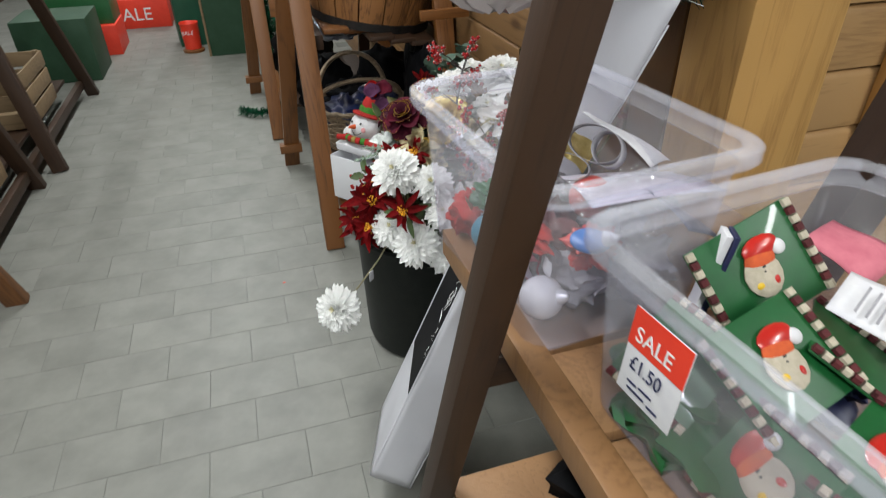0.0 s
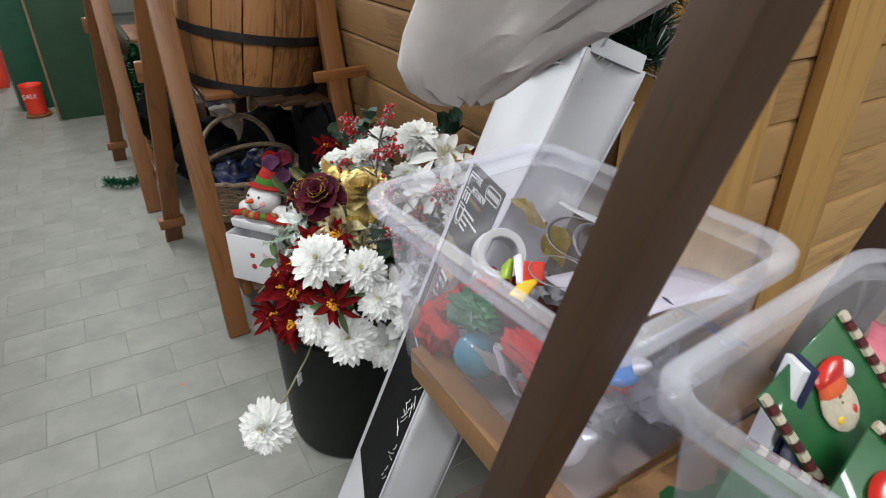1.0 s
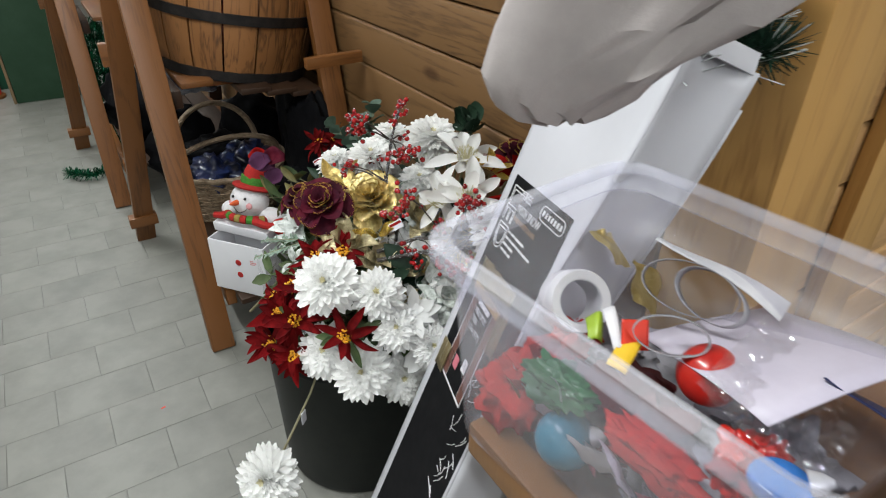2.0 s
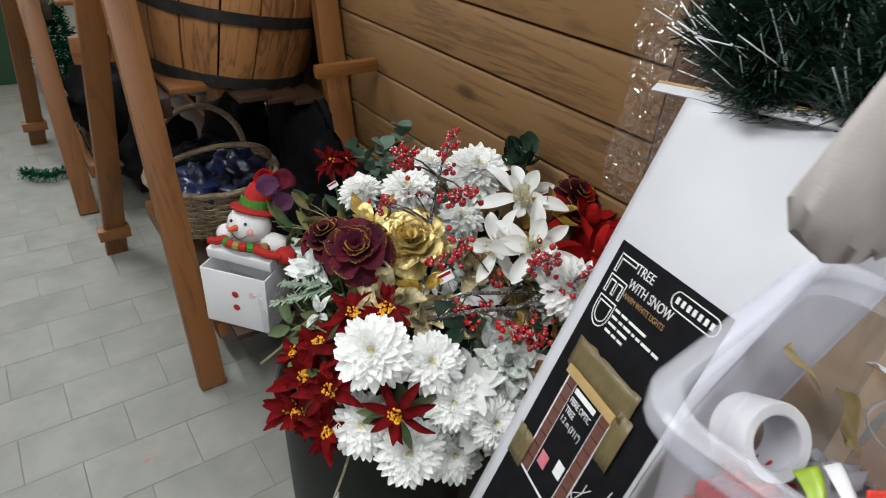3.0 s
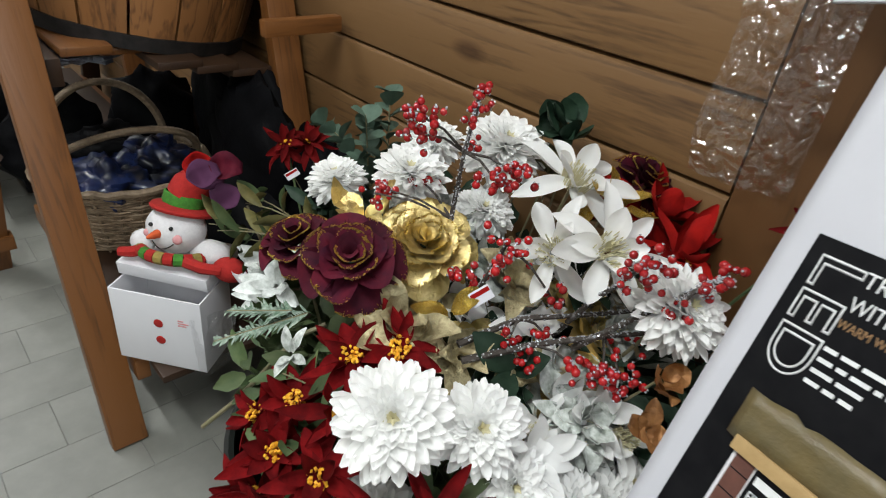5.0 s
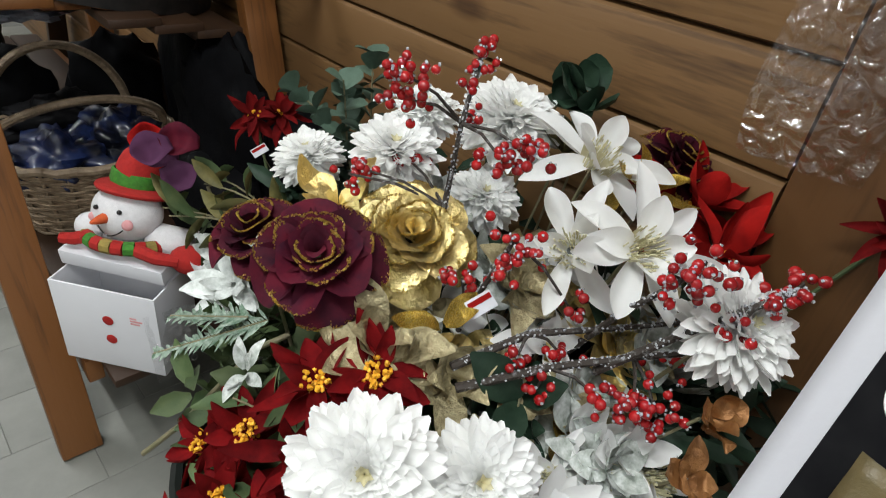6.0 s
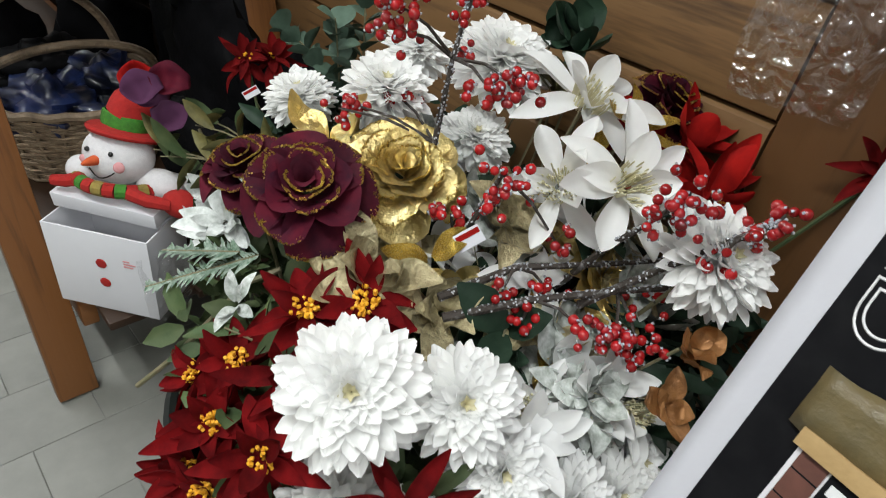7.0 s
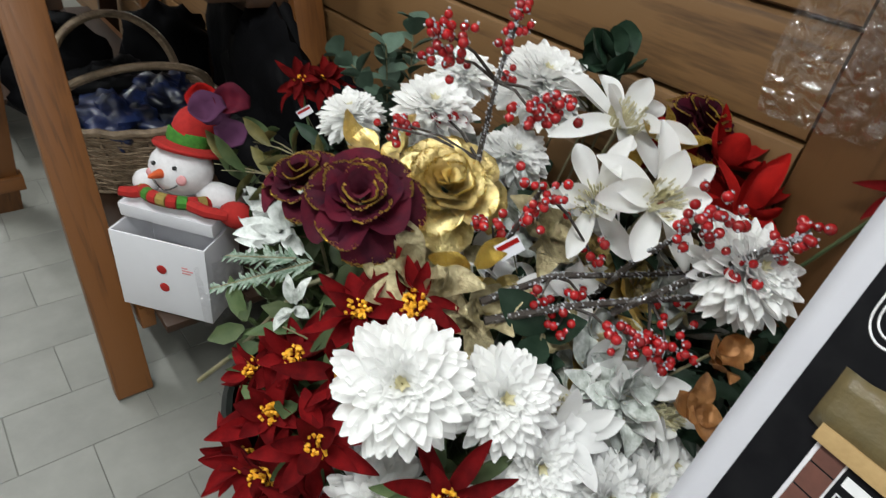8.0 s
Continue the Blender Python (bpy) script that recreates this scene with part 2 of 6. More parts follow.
IRON = material("black_iron", (0.015, 0.014, 0.014), 0.55, metal=0.6, second=(0.035, 0.03, 0.028), scale=30, bump=0.1)
TUB = clear("clear_tub_plastic", (0.945, 0.94, 0.97), 0.2, 0.10)
TUB_RIM = clear("tub_rim_plastic", (0.95, 0.95, 0.98), 0.2, 0.14)
FILM = clear("clear_film", (0.985, 0.985, 0.99), 0.10, 0.19, crinkle=1.0)
GIFT_CARD = material("gift_card_white", (0.72, 0.72, 0.75), 0.5, second=(0.68, 0.68, 0.71), scale=6, fine=0.05)
CANE = material("basket_cane", (0.33, 0.245, 0.16), 0.6, second=(0.17, 0.115, 0.07), scale=60, vary=0.25, fine=0.2)

# ---- setting ----
WALL_X, CORNER_Y = 0.836, 1.54
ROOM = (-6.0, 5.0, -5.0, 13.0)


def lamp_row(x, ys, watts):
    """Assumed, unseen ceiling battens over the aisle, each a housing with a lit tube."""
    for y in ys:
        batten = thing("ceiling_light", "assumed white ceiling batten light with one lit tube, out of view", "light", "ceiling batten lights", at=(x, y, 2.78))
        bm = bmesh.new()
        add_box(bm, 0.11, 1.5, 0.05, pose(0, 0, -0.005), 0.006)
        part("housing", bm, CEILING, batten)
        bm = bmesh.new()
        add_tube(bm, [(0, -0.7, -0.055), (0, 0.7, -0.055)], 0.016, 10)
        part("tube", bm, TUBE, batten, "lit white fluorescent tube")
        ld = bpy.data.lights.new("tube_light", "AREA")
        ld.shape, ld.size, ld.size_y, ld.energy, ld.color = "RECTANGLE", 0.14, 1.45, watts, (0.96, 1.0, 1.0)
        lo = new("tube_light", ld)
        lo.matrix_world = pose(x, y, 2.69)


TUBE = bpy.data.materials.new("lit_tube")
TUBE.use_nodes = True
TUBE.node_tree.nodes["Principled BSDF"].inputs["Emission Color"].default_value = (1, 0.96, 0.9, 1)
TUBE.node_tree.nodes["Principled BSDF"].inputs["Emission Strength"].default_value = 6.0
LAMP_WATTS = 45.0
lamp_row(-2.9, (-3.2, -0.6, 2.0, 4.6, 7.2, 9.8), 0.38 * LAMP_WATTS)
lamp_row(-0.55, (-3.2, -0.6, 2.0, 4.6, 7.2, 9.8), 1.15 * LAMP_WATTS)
# row added to brighten the south cladding and corner post; no fitting seen
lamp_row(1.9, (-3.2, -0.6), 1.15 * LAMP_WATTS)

# room shell
bm = bmesh.new()
add_box(bm, ROOM[1] - ROOM[0], ROOM[3] - ROOM[2], 0.1, pose((ROOM[0] + ROOM[1]) / 2, (ROOM[2] + ROOM[3]) / 2, 2.85))
tagged(part("ceiling", bm, CEILING, smooth=False), "pale plain shop ceiling", "ceiling", kind="structure")
for nm, sx, sy, x, y in (("wall_west", 0.15, 18, ROOM[0], 4), ("wall_far", 11, 0.15, -0.5, ROOM[3]), ("wall_back", 11, 0.15, -0.5, ROOM[2]), ("wall_side", 0.15, 7.0, ROOM[1], -1.5)):
    bm = bmesh.new()
    add_box(bm, sx, sy, 2.8, pose(x, y, 1.4))
    tagged(part(nm, bm, PLASTER, smooth=False), "plain painted shop wall", "wall", kind="structure")


def plank_mesh(name, length, high, mat, axis):
    """One lapped board, its face rounded at the top and bottom edges; it hangs along y (or x) with its face to -x (or -y)."""
    prof = [(0.0, 0.0), (-0.010, 0.001), (-0.0175, 0.004), (-0.019, 0.010), (-0.019, high - 0.018), (-0.0165, high - 0.007), (-0.009, high - 0.001), (0.0, high)]
    bm = bmesh.new()
    ends = []
    n = 24
    for k in range(n + 1):
        s = length * k / n
        row = []
        for d, z in prof:
            wob = 0.0012 * math.sin(s * 9 + z * 30)
            row.append(bm.verts.new((d + wob, s, z) if axis == 1 else (s, d + wob, z)))
        ends.append(row)
    for a, b in zip(ends, ends[1:]):
        for i in range(len(prof) - 1):
            bm.faces.new((a[i], a[i + 1], b[i + 1], b[i]))
    cap(bm, ends[0])
    cap(bm, ends[-1], True)
    return mesh_of(bm, name, mat)


def clad_wall(name, label, backing, origin, length, axis, mat, joints):
    bm = bmesh.new()
    sx, sy, centre = backing
    add_box(bm, sx, sy, 2.8, pose(*centre, 1.4))
    wall = tagged(part(name, bm, mat, smooth=False), label, "wall", kind="structure")
    pitch = 0.150
    z = 0.072 - pitch
    me = plank_mesh("plank", length, pitch - 0.003, mat, axis)
    while z < 2.7:
        if z > -0.05:
            ob = new("plank", me)
            ob.location = (origin[0], origin[1], z)
            ob.parent = wall
        z += pitch
    return wall


clad_wall("wall_east", "brown varnished lapped timber cladding with knots", (0.12, 11.0, (WALL_X + 0.062, 7.06)), (WALL_X, 1.94), 11.0, 1, DIM_WALL_WOOD, 0)
clad_wall("wall_south", "brown lapped timber cladding round the cabin corner", (4.0, 0.12, (2.95, CORNER_Y + 0.062)), (0.95, CORNER_Y), 4.0, 0, LIT_SOUTH_WOOD, 0)

# corner boards; the two beside the planks have shade put into their colour
for nm, sx, sy, x, y, label in (
        ("corner_post", 0.24, 0.19, 0.935, 1.525, "varnished yellow pine corner post"),
        ("corner_board", 0.03, 0.155, 0.830, 1.705, "varnished pine corner board, shade put into its dark brown"),
        ("corner_board", 0.03, 0.150, 0.828, 1.862, "varnished pine corner board, shade put into its dark brown"),
        ("wall_batten", 0.20, 0.04, 1.42, 1.50, "upright pine board on the plank wall")):
    bm = bmesh.new()
    add_box(bm, sx, sy, 2.78, pose(x, y, 1.40), 0.008)
    tagged(part(nm, bm, SHADED_BOARD_WOOD if nm == "corner_board" else POST_WOOD), label, "post", kind="structure")


# floor: recessed joint bed and staggered vinyl tiles
bm = bmesh.new()
add_box(bm, 11, 18, 0.1, pose(-0.5, 4, -0.0515))
floor = tagged(part("floor", bm, GROUT, smooth=False), "grey-green scuffed vinyl tiles laid in staggered rows", "floor", kind="structure")


def tile_mesh(w, d):
    bm = bmesh.new()
    add_box(bm, w, d, 0.008, pose(0, 0, -0.004))
    top = [e for e in bm.edges if all(v.co.z > -0.001 for v in e.verts)]
    bmesh.ops.bevel(bm, geom=top, offset=0.0012, segments=1, affect="EDGES")
    return mesh_of(bm, "tile", TILE, False)

# ---- display stands ----
def leg(name, parent, foot, top, wide=0.085, thick=0.045, mat=None, side=(1, 0, 0)):
    bm = bmesh.new()
    length = (Vector(top) - Vector(foot)).length
    add_box(bm, wide, thick, length, pose(0, 0, length / 2), 0.005)
    ob = part(name, bm, mat or STAND_WOOD, parent)
    z = (Vector(top) - Vector(foot)).normalized()
    x = (Vector(side) - Vector(side).dot(z) * z).normalized()
    m = Matrix((x, z.cross(x), z)).transposed().to_4x4()
    m.translation = Vector(foot)
    ob.matrix_local = m
    return ob


def far_stand(y0, x0, deep, label):
    """A trestle stand: a pair of splayed legs in front, a pair at the wall, rails and two slatted shelves."""
    st = thing("display_stand", label, "display stand", "timber trestle stands")
    leg("leg", st, (x0, y0, 0), (x0 + 0.012, y0 + 0.52, 1.70))
    leg("leg", st, (x0 - 0.097, y0 + 1.035, 0), (x0 + 0.02, y0 + 0.57, 1.68))
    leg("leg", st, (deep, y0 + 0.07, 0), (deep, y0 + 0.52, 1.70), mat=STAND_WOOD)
    # rear leg, upper rails and most slats: shade put into a darker wood
    leg("leg", st, (deep, y0 + 1.03, 0), (deep, y0 + 0.57, 1.70), mat=DARK_OR_SHADED_STAND)
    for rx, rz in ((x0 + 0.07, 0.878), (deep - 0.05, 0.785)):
        leg("rail", st, (rx, y0 + 0.30, rz), (rx, y0 + 0.80, rz), 0.035, 0.065, DARK_OR_SHADED_STAND)
        leg("rail", st, (rx, y0 + 0.02, 0.20), (rx, y0 + 1.0, 0.20), 0.035, 0.065, STAND_WOOD)
    leg("foot_block", st, (x0 - 0.155, y0 + 0.985, 0.125), (x0 - 0.03, y0 + 0.985, 0.125), 0.05, 0.06, STAND_WOOD, (0, 0, 1))
    leg("cleat", st, (x0 - 0.10, y0 + 0.78, 0.95), (x0 + 0.06, y0 + 0.78, 0.95), 0.09, 0.035, STAND_WOOD, (0, 0, 1))
    n = 5
    for i in range(n):
        x = x0 + 0.09 + (deep - x0 - 0.16) * (i + 0.5) / n
        leg("shelf_slat", st, (x, y0 - 0.1 + 0.02 * (i % 2), 0.247), (x, y0 + 1.05, 0.247), 0.118, 0.022, DARK_OR_SHADED_STAND)
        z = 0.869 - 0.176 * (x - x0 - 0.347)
        leg("shelf_slat", st, (x + 0.02, y0 + (0.36 + 0.05 * i if i < 2 else 0.30), z), (x + 0.02, y0 + 0.93, z), 0.116, 0.022, STAND_WOOD if i < 2 else DARK_OR_SHADED_STAND)
    leg("rail", st, (deep - 0.17, y0 + 0.10, 1.0), (deep + 0.045, y0 + 0.10, 1.005), 0.04, 0.03, STAND_WOOD, (0, 0, 1))
    return st


stand = far_stand(2.905, 0.108, 0.755, "brown stained timber trestle stand with two slatted shelves")
stand_far = far_stand(4.36, -0.03, 0.755, "brown stained timber trestle stand further along the wall")


# the nearer stand with the tubs
near = thing("display_stand", "dark stained timber trestle stand holding clear tubs", "display stand", "timber trestle stands")
leg("leg", near, (0.058, 1.297, 0), (0.182, 0.824, 1.95), 0.056, 0.046, DARK_OR_SHADED_STAND)
leg("leg", near, (0.070, -0.30, 0), (0.230, 0.13, 1.95), 0.095, 0.055, DARK_OR_SHADED_STAND)
leg("leg", near, (0.74, 1.262, 0), (0.66, 0.835, 1.95), 0.095, 0.055, DARK_OR_SHADED_STAND)
leg("leg", near, (0.74, -0.30, 0), (0.66, 0.13, 1.95), 0.095, 0.055, DARK_OR_SHADED_STAND)
leg("rail", near, (0.125, 1.185, 0.785), (0.73, 1.185, 0.785), 0.07, 0.045, DARK_OR_SHADED_STAND, (0, 0, 1))
leg("rail", near, (0.10, -0.14, 0.82), (0.73, -0.14, 0.82), 0.075, 0.045, DARK_OR_SHADED_STAND, (0, 0, 1))
leg("shelf_edge", near, (0.193, -0.3, 0.925), (0.193, 1.40, 0.925), 0.045, 0.055, SHELF_WOOD_Y, (1, 0, 0))
for i in range(10):
    y = -0.22 + i * 0.168
    leg("shelf_slat", near, (0.217, y, 0.925), (0.78, y, 0.925), 0.022, 0.155, SHELF_WOOD, (0, 0, 1))
for i in range(7):
    y = 0.12 + i * 0.168
    leg("shelf_slat", near, (0.12, y, 0.45), (0.78, y, 0.45), 0.022, 0.155, SHELF_WOOD, (0, 0, 1))


# ---- barrel ----
def barrel(at, r0, r1, high):
    b = thing("half_barrel", "half barrel of brown staves with two black iron hoops", "barrel", at=at)
    n = 16
    for i in range(n):
        bm = bmesh.new()
        a0, a1 = 2 * math.pi * (i + 0.03) / n, 2 * math.pi * (i + 0.97) / n
        rows = []
        for k in range(5):
            s = k / 4
            r = r0 + (r1 - r0) * s + 0.02 * math.sin(math.pi * s)
            am = (a0 + a1) / 2
            rows.append([bm.verts.new((q * math.cos(a), q * math.sin(a), high * s)) for q, a in ((r - 0.004, a0), (r + 0.004, am), (r - 0.004, a1), (r - 0.024, a1), (r - 0.024, a0))])
        for p, q in zip(rows, rows[1:]):
            for j in range(5):
                bm.faces.new((p[j], p[(j + 1) % 5], q[(j + 1) % 5], q[j]))
        cap(bm, rows[0], True)
        cap(bm, rows[-1])
        part("stave", bm, BARREL_WOOD, b)
    for z in (0.022, 0.235):
        s = z / high
        r = r0 + (r1 - r0) * s + 0.02 * math.sin(math.pi * s) + 0.006
        bm = bmesh.new()
        rings = add_lathe(bm, [(r - 0.004, -0.018), (r + 0.003, -0.018), (r + 0.005, 0.018), (r - 0.004, 0.018), (r - 0.004, -0.018)], pose(0, 0, z), 48)
        part("hoop", bm, IRON, b, "black iron hoop")
    bm = bmesh.new()
    rings = add_lathe(bm, [(r0 - 0.02, 0.02), (r0 - 0.02, 0.035)], None, 32)
    cap(bm, rings[0], True)
    cap(bm, rings[1])
    part("base", bm, BARREL_WOOD, b)
    bm = bmesh.new()
    add_box(bm, 0.03, 0.05, 0.07, Matrix.Rotation(-0.75, 4, "Z") @ pose(r1 + 0.008, 0, 0.245), 0.006)
    part("lug", bm, IRON, b, "black iron hoop lug")
    return b


keg = barrel((0.475, 3.56, 0.885), 0.278, 0.315, 0.40)
# the barrel sits askew, its wall side lower
keg.rotation_euler = Matrix.Rotation(radians(9), 3, Vector((0.2, 0.98, 0)).normalized()).to_euler()

# ---- bin ----
bin_ob = thing("flower_bin", "tall round black plastic bin full of artificial flowers", "bin", at=(0.375, 2.24, 0))
bm = bmesh.new()
rings = add_lathe(bm, [(0.215, 0.0), (0.228, 0.008), (0.235, 0.03), (0.249, 0.45), (0.241, 0.45), (0.228, 0.03), (0.20, 0.02)], None, 48)
cap(bm, rings[0], True)
cap(bm, rings[-1])
part("body", bm, BIN_BLACK, bin_ob)
bm = bmesh.new()
add_lathe(bm, [(0.248, 0.448), (0.256, 0.451), (0.257, 0.470), (0.249, 0.475), (0.240, 0.472), (0.240, 0.449), (0.248, 0.448)], None, 48)
part("rim", bm, BIN_BLACK, bin_ob, "rolled black rim")

# ---- tall carton ----
CW = Vector((0.405, -0.009, 0.914)).normalized()
CU = Vector((-0.328, -0.935, 0.136)).normalized()
CU = (CU - CU.dot(CW) * CW).normalized()
CN = CU.cross(CW)
CARTON = Matrix((CU, CW, CN)).transposed().to_4x4()
CARTON.translation = Vector((0.047, 1.789, 0.0)) + CW * 0.09
carton = thing("tree_carton", "tall white carton with a black printed panel, leaning open", "carton")
carton.matrix_world = CARTON
WIDE, TALL, DEEP = 0.35, 1.326, 0.12


def slab(bm, x0, x1, y0, y1, z0, z1, bevel=0.0):
    add_box(bm, x1 - x0, y1 - y0, z1 - z0, pose((x0 + x1) / 2, (y0 + y1) / 2, (z0 + z1) / 2), bevel)


def ease(a, b, x):
    q = min(1.0, max(0.0, (x - a) / (b - a)))
    return q * q * (3 - 2 * q)


def carton_face(name, place, nu, nv):
    """One card face of the soft, slightly crushed carton; place(a, b) gives its points for a, b from 0 to 1."""
    bm = bmesh.new()
    g = [[bm.verts.new(place(i / nu, k / nv)) for i in range(nu + 1)] for k in range(nv + 1)]
    for p, q in zip(g, g[1:]):
        for i in range(nu):
            bm.faces.new((p[i], p[i + 1], q[i + 1], q[i]))
    solid(part(name, bm, WHITE_CARD, carton, crease=70), 0.003)


def carton_wide(v):
    return 0.285 + 0.065 * ease(0.85, 1.36, v)


def front_place(a, b):
    v = (TALL + 0.05 * a) * b
    dent = 0.022 * math.exp(-((a - 0.45 - 0.25 * (1.3 - v)) / 0.24) ** 2) * ease(1.10, 1.30, v)
    return (a * carton_wide(v), v, -0.0015 - dent)


def side_place(a, b):
    v = (TALL + 0.05) * b
    dent = 0.018 * math.sin(math.pi * a) * ease(0.75, 1.0, v) * (0.6 + 0.4 * math.sin(11 * v)) + 0.004 * noise.noise(Vector((a * 3, v * 6, 1)))
    return (carton_wide(v) - 0.0015 - dent, v, -0.003 - (DEEP - 0.006) * a)


carton_face("front_panel", front_place, 20, 48)
carton_face("side_panel", side_place, 8, 48)
carton_face("side_panel", lambda a, b: (0.0015, TALL * b, -0.003 - (DEEP - 0.006) * a), 2, 12)
carton_face("back_panel", lambda a, b: (a * carton_wide(TALL * b), TALL * b, -DEEP), 6, 24)
bm = bmesh.new()
slab(bm, 0.004, 0.281, 0, 0.004, -DEEP + 0.004, -0.004, bevel=0.0015)
part("bottom_panel", bm, WHITE_CARD, carton)
bm = bmesh.new()
slab(bm, 0.032, 0.279, 0.30, 1.097, 0.0005, 0.0015)
part("printed_panel", bm, BLACK_PRINT, carton, "black printed panel with white lettering")


# ---- tubs ----
def tub(at, turn, lx, ly, high, label):
    """A clear tub: tapering walls, rounded corners, a rolled rim."""
    t = thing("storage_tub", label, "storage tub", "clear storage tubs")
    t.matrix_world = pose(*at, 0, 0, turn)

    def ring(bm, hx, hy, r, z):
        out = []
        for cx, cy, a0 in ((hx - r, hy - r, 0), (-hx + r, hy - r, 90), (-hx + r, -hy + r, 180), (hx - r, -hy + r, 270)):
            for k in range(6):
                a = radians(a0 + 18 * k)
                out.append(bm.verts.new((cx + r * math.cos(a), cy + r * math.sin(a), z)))
        return out

    def skin(bm, rings):
        for a, b in zip(rings, rings[1:]):
            n = len(a)
            for i in range(n):
                bm.faces.new((a[i], a[(i + 1) % n], b[(i + 1) % n], b[i]))

    hx, hy = lx / 2, ly / 2
    bm = bmesh.new()
    rings = [ring(bm, hx - 0.045, hy - 0.045, 0.035, 0.001), ring(bm, hx - 0.038, hy - 0.038, 0.04, 0.012), ring(bm, hx - 0.022, hy - 0.022, 0.045, high - 0.03)]
    skin(bm, rings)
    cap(bm, rings[0], True)
    solid(part("body", bm, TUB, t, "clear cloudy plastic walls"), 0.0022)
    bm = bmesh.new()
    rings = [ring(bm, hx - 0.021, hy - 0.021, 0.045, high - 0.032), ring(bm, hx - 0.004, hy - 0.004, 0.05, high - 0.028), ring(bm, hx, hy, 0.05, high - 0.022), ring(bm, hx, hy, 0.05, high - 0.004), ring(bm, hx - 0.004, hy - 0.004, 0.05, high), ring(bm, hx - 0.018, hy - 0.018, 0.045, high - 0.001), ring(bm, hx - 0.021, hy - 0.021, 0.045, high - 0.008)]
    skin(bm, rings)
    solid(part("rim", bm, TUB_RIM, t, "rolled clear plastic rim"), 0.002)
    return t


tub_a = tub((0.322, 1.236, 0.938), 5, 0.372, 0.468, 0.292, "clear plastic tub full of mixed Christmas ornaments")
tub_b = tub((0.444, 0.716, 0.938), 5, 0.46, 0.56, 0.27, "clear plastic tub of green packets with a sale card")

# ---- snowman gift box ----
SNOW = Matrix.Rotation(math.atan2(-0.78, 0.62), 4, "Z")
SNOW.translation = Vector((0.137, 2.933, 0.262))
gift = thing("gift_box", "white snowman gift box with its lid ajar and red buttons", "gift box")
gift.matrix_world = SNOW
GW, GH, GD = 0.224, 0.205, 0.14
for nm, box in (("front", (0, GW, 0, 0.004, 0, GH)), ("back", (0, GW, GD - 0.004, GD, 0, GH)), ("side", (0, 0.004, 0.004, GD - 0.004, 0, GH)), ("side", (GW - 0.004, GW, 0.004, GD - 0.004, 0, GH)), ("bottom", (0.004, GW - 0.004, 0.004, GD - 0.004, 0, 0.004))):
    bm = bmesh.new()
    slab(bm, *box, bevel=0.001)
    part(nm, bm, GIFT_CARD, gift)

# gift box lid, snowman and buttons
SNOW_WHITE = material("white_plush", (0.70, 0.69, 0.70), 0.9, second=(0.62, 0.61, 0.62), scale=120, fine=0.6, fine_scale=500)
RED_FELT = material("red_felt", (0.40, 0.014, 0.010), 0.9, second=(0.30, 0.010, 0.008), scale=90, fine=0.5)
GREEN_FELT = material("green_felt", (0.05, 0.22, 0.02), 0.85, second=(0.03, 0.13, 0.015), scale=120, fine=0.5)
ORANGE_FELT = material("orange_felt", (0.60, 0.10, 0.02), 0.8, second=(0.5, 0.07, 0.02), scale=80)
BLACK_BEAD = material("black_bead", (0.01, 0.01, 0.01), 0.3, second=(0.015, 0.015, 0.015), scale=30)
PINK = material("pink_blush", (0.62, 0.25, 0.26), 0.9, second=(0.66, 0.36, 0.36), scale=60)
OCHRE = material("ochre_knit", (0.30, 0.22, 0.05), 0.9, second=(0.2, 0.15, 0.04), scale=100, fine=0.5)
for bz in (0.128, 0.078):
    bm = bmesh.new()
    rings = add_lathe(bm, [(0.0115, 0), (0.0115, 0.0012), (0.010, 0.002)], pose(0.115, -0.0005, bz, 90, 0, 0), 20)
    cap(bm, rings[0], True)
    cap(bm, rings[-1])
    part("button", bm, RED_FELT, gift, "red round printed button")
bm = bmesh.new()
for k, (w, z) in enumerate(((0.026, 0.138), (0.020, 0.131), (0.014, 0.145))):
    slab(bm, 0.165, 0.165 + w, -0.0014, -0.0004, z, z + 0.0035)
part("price_mark", bm, PINK, gift, "faint red price mark")
# the lid sits askew with the plush snowman bust on it
lid = pose(0.0, 0.052, GH + 0.006, 5, 0, -2)
bm = bmesh.new()
add_box(bm, 0.226, 0.150, 0.034, lid @ pose(0.112, 0.07, 0.020), 0.003)
part("lid", bm, GIFT_CARD, gift, "white lid set askew")
DOLL_AT = SNOW @ lid @ pose(0.116, 0.055, 0.042, -18, 0, 0) @ Matrix.Scale(1.10, 4)
bm = bmesh.new()
add_ball(bm, (0, 0, 0.062), 0.058, 28, (1.08, 0.95, 0.92))
add_ball(bm, (-0.070, -0.01, 0.022), 0.026, 14)
add_ball(bm, (0.075, 0.01, 0.018), 0.036, 14, (1.3, 0.9, 0.8))
me = mesh_of(bm, "snowman_doll", [SNOW_WHITE, RED_FELT, GREEN_FELT, ORANGE_FELT, BLACK_BEAD, PINK, OCHRE])
bm = bmesh.new()
bm.from_mesh(me)


def paint(build, index):
    """Adds a piece to the one mesh of the doll with its own material slot."""
    before = set(bm.faces)
    build()
    for fc in bm.faces:
        if fc not in before:
            fc.material_index = index
            fc.smooth = True


paint(lambda: add_lathe(bm, [(0.030, 0.0), (0.064, -0.006), (0.067, -0.001), (0.064, 0.003), (0.042, 0.008), (0.040, 0.014)], pose(0.008, 0.010, 0.106, -8, 5, 0), 32, lambda a, r, z: r * (1 + 0.03 * math.sin(3 * a + 1))), 1)
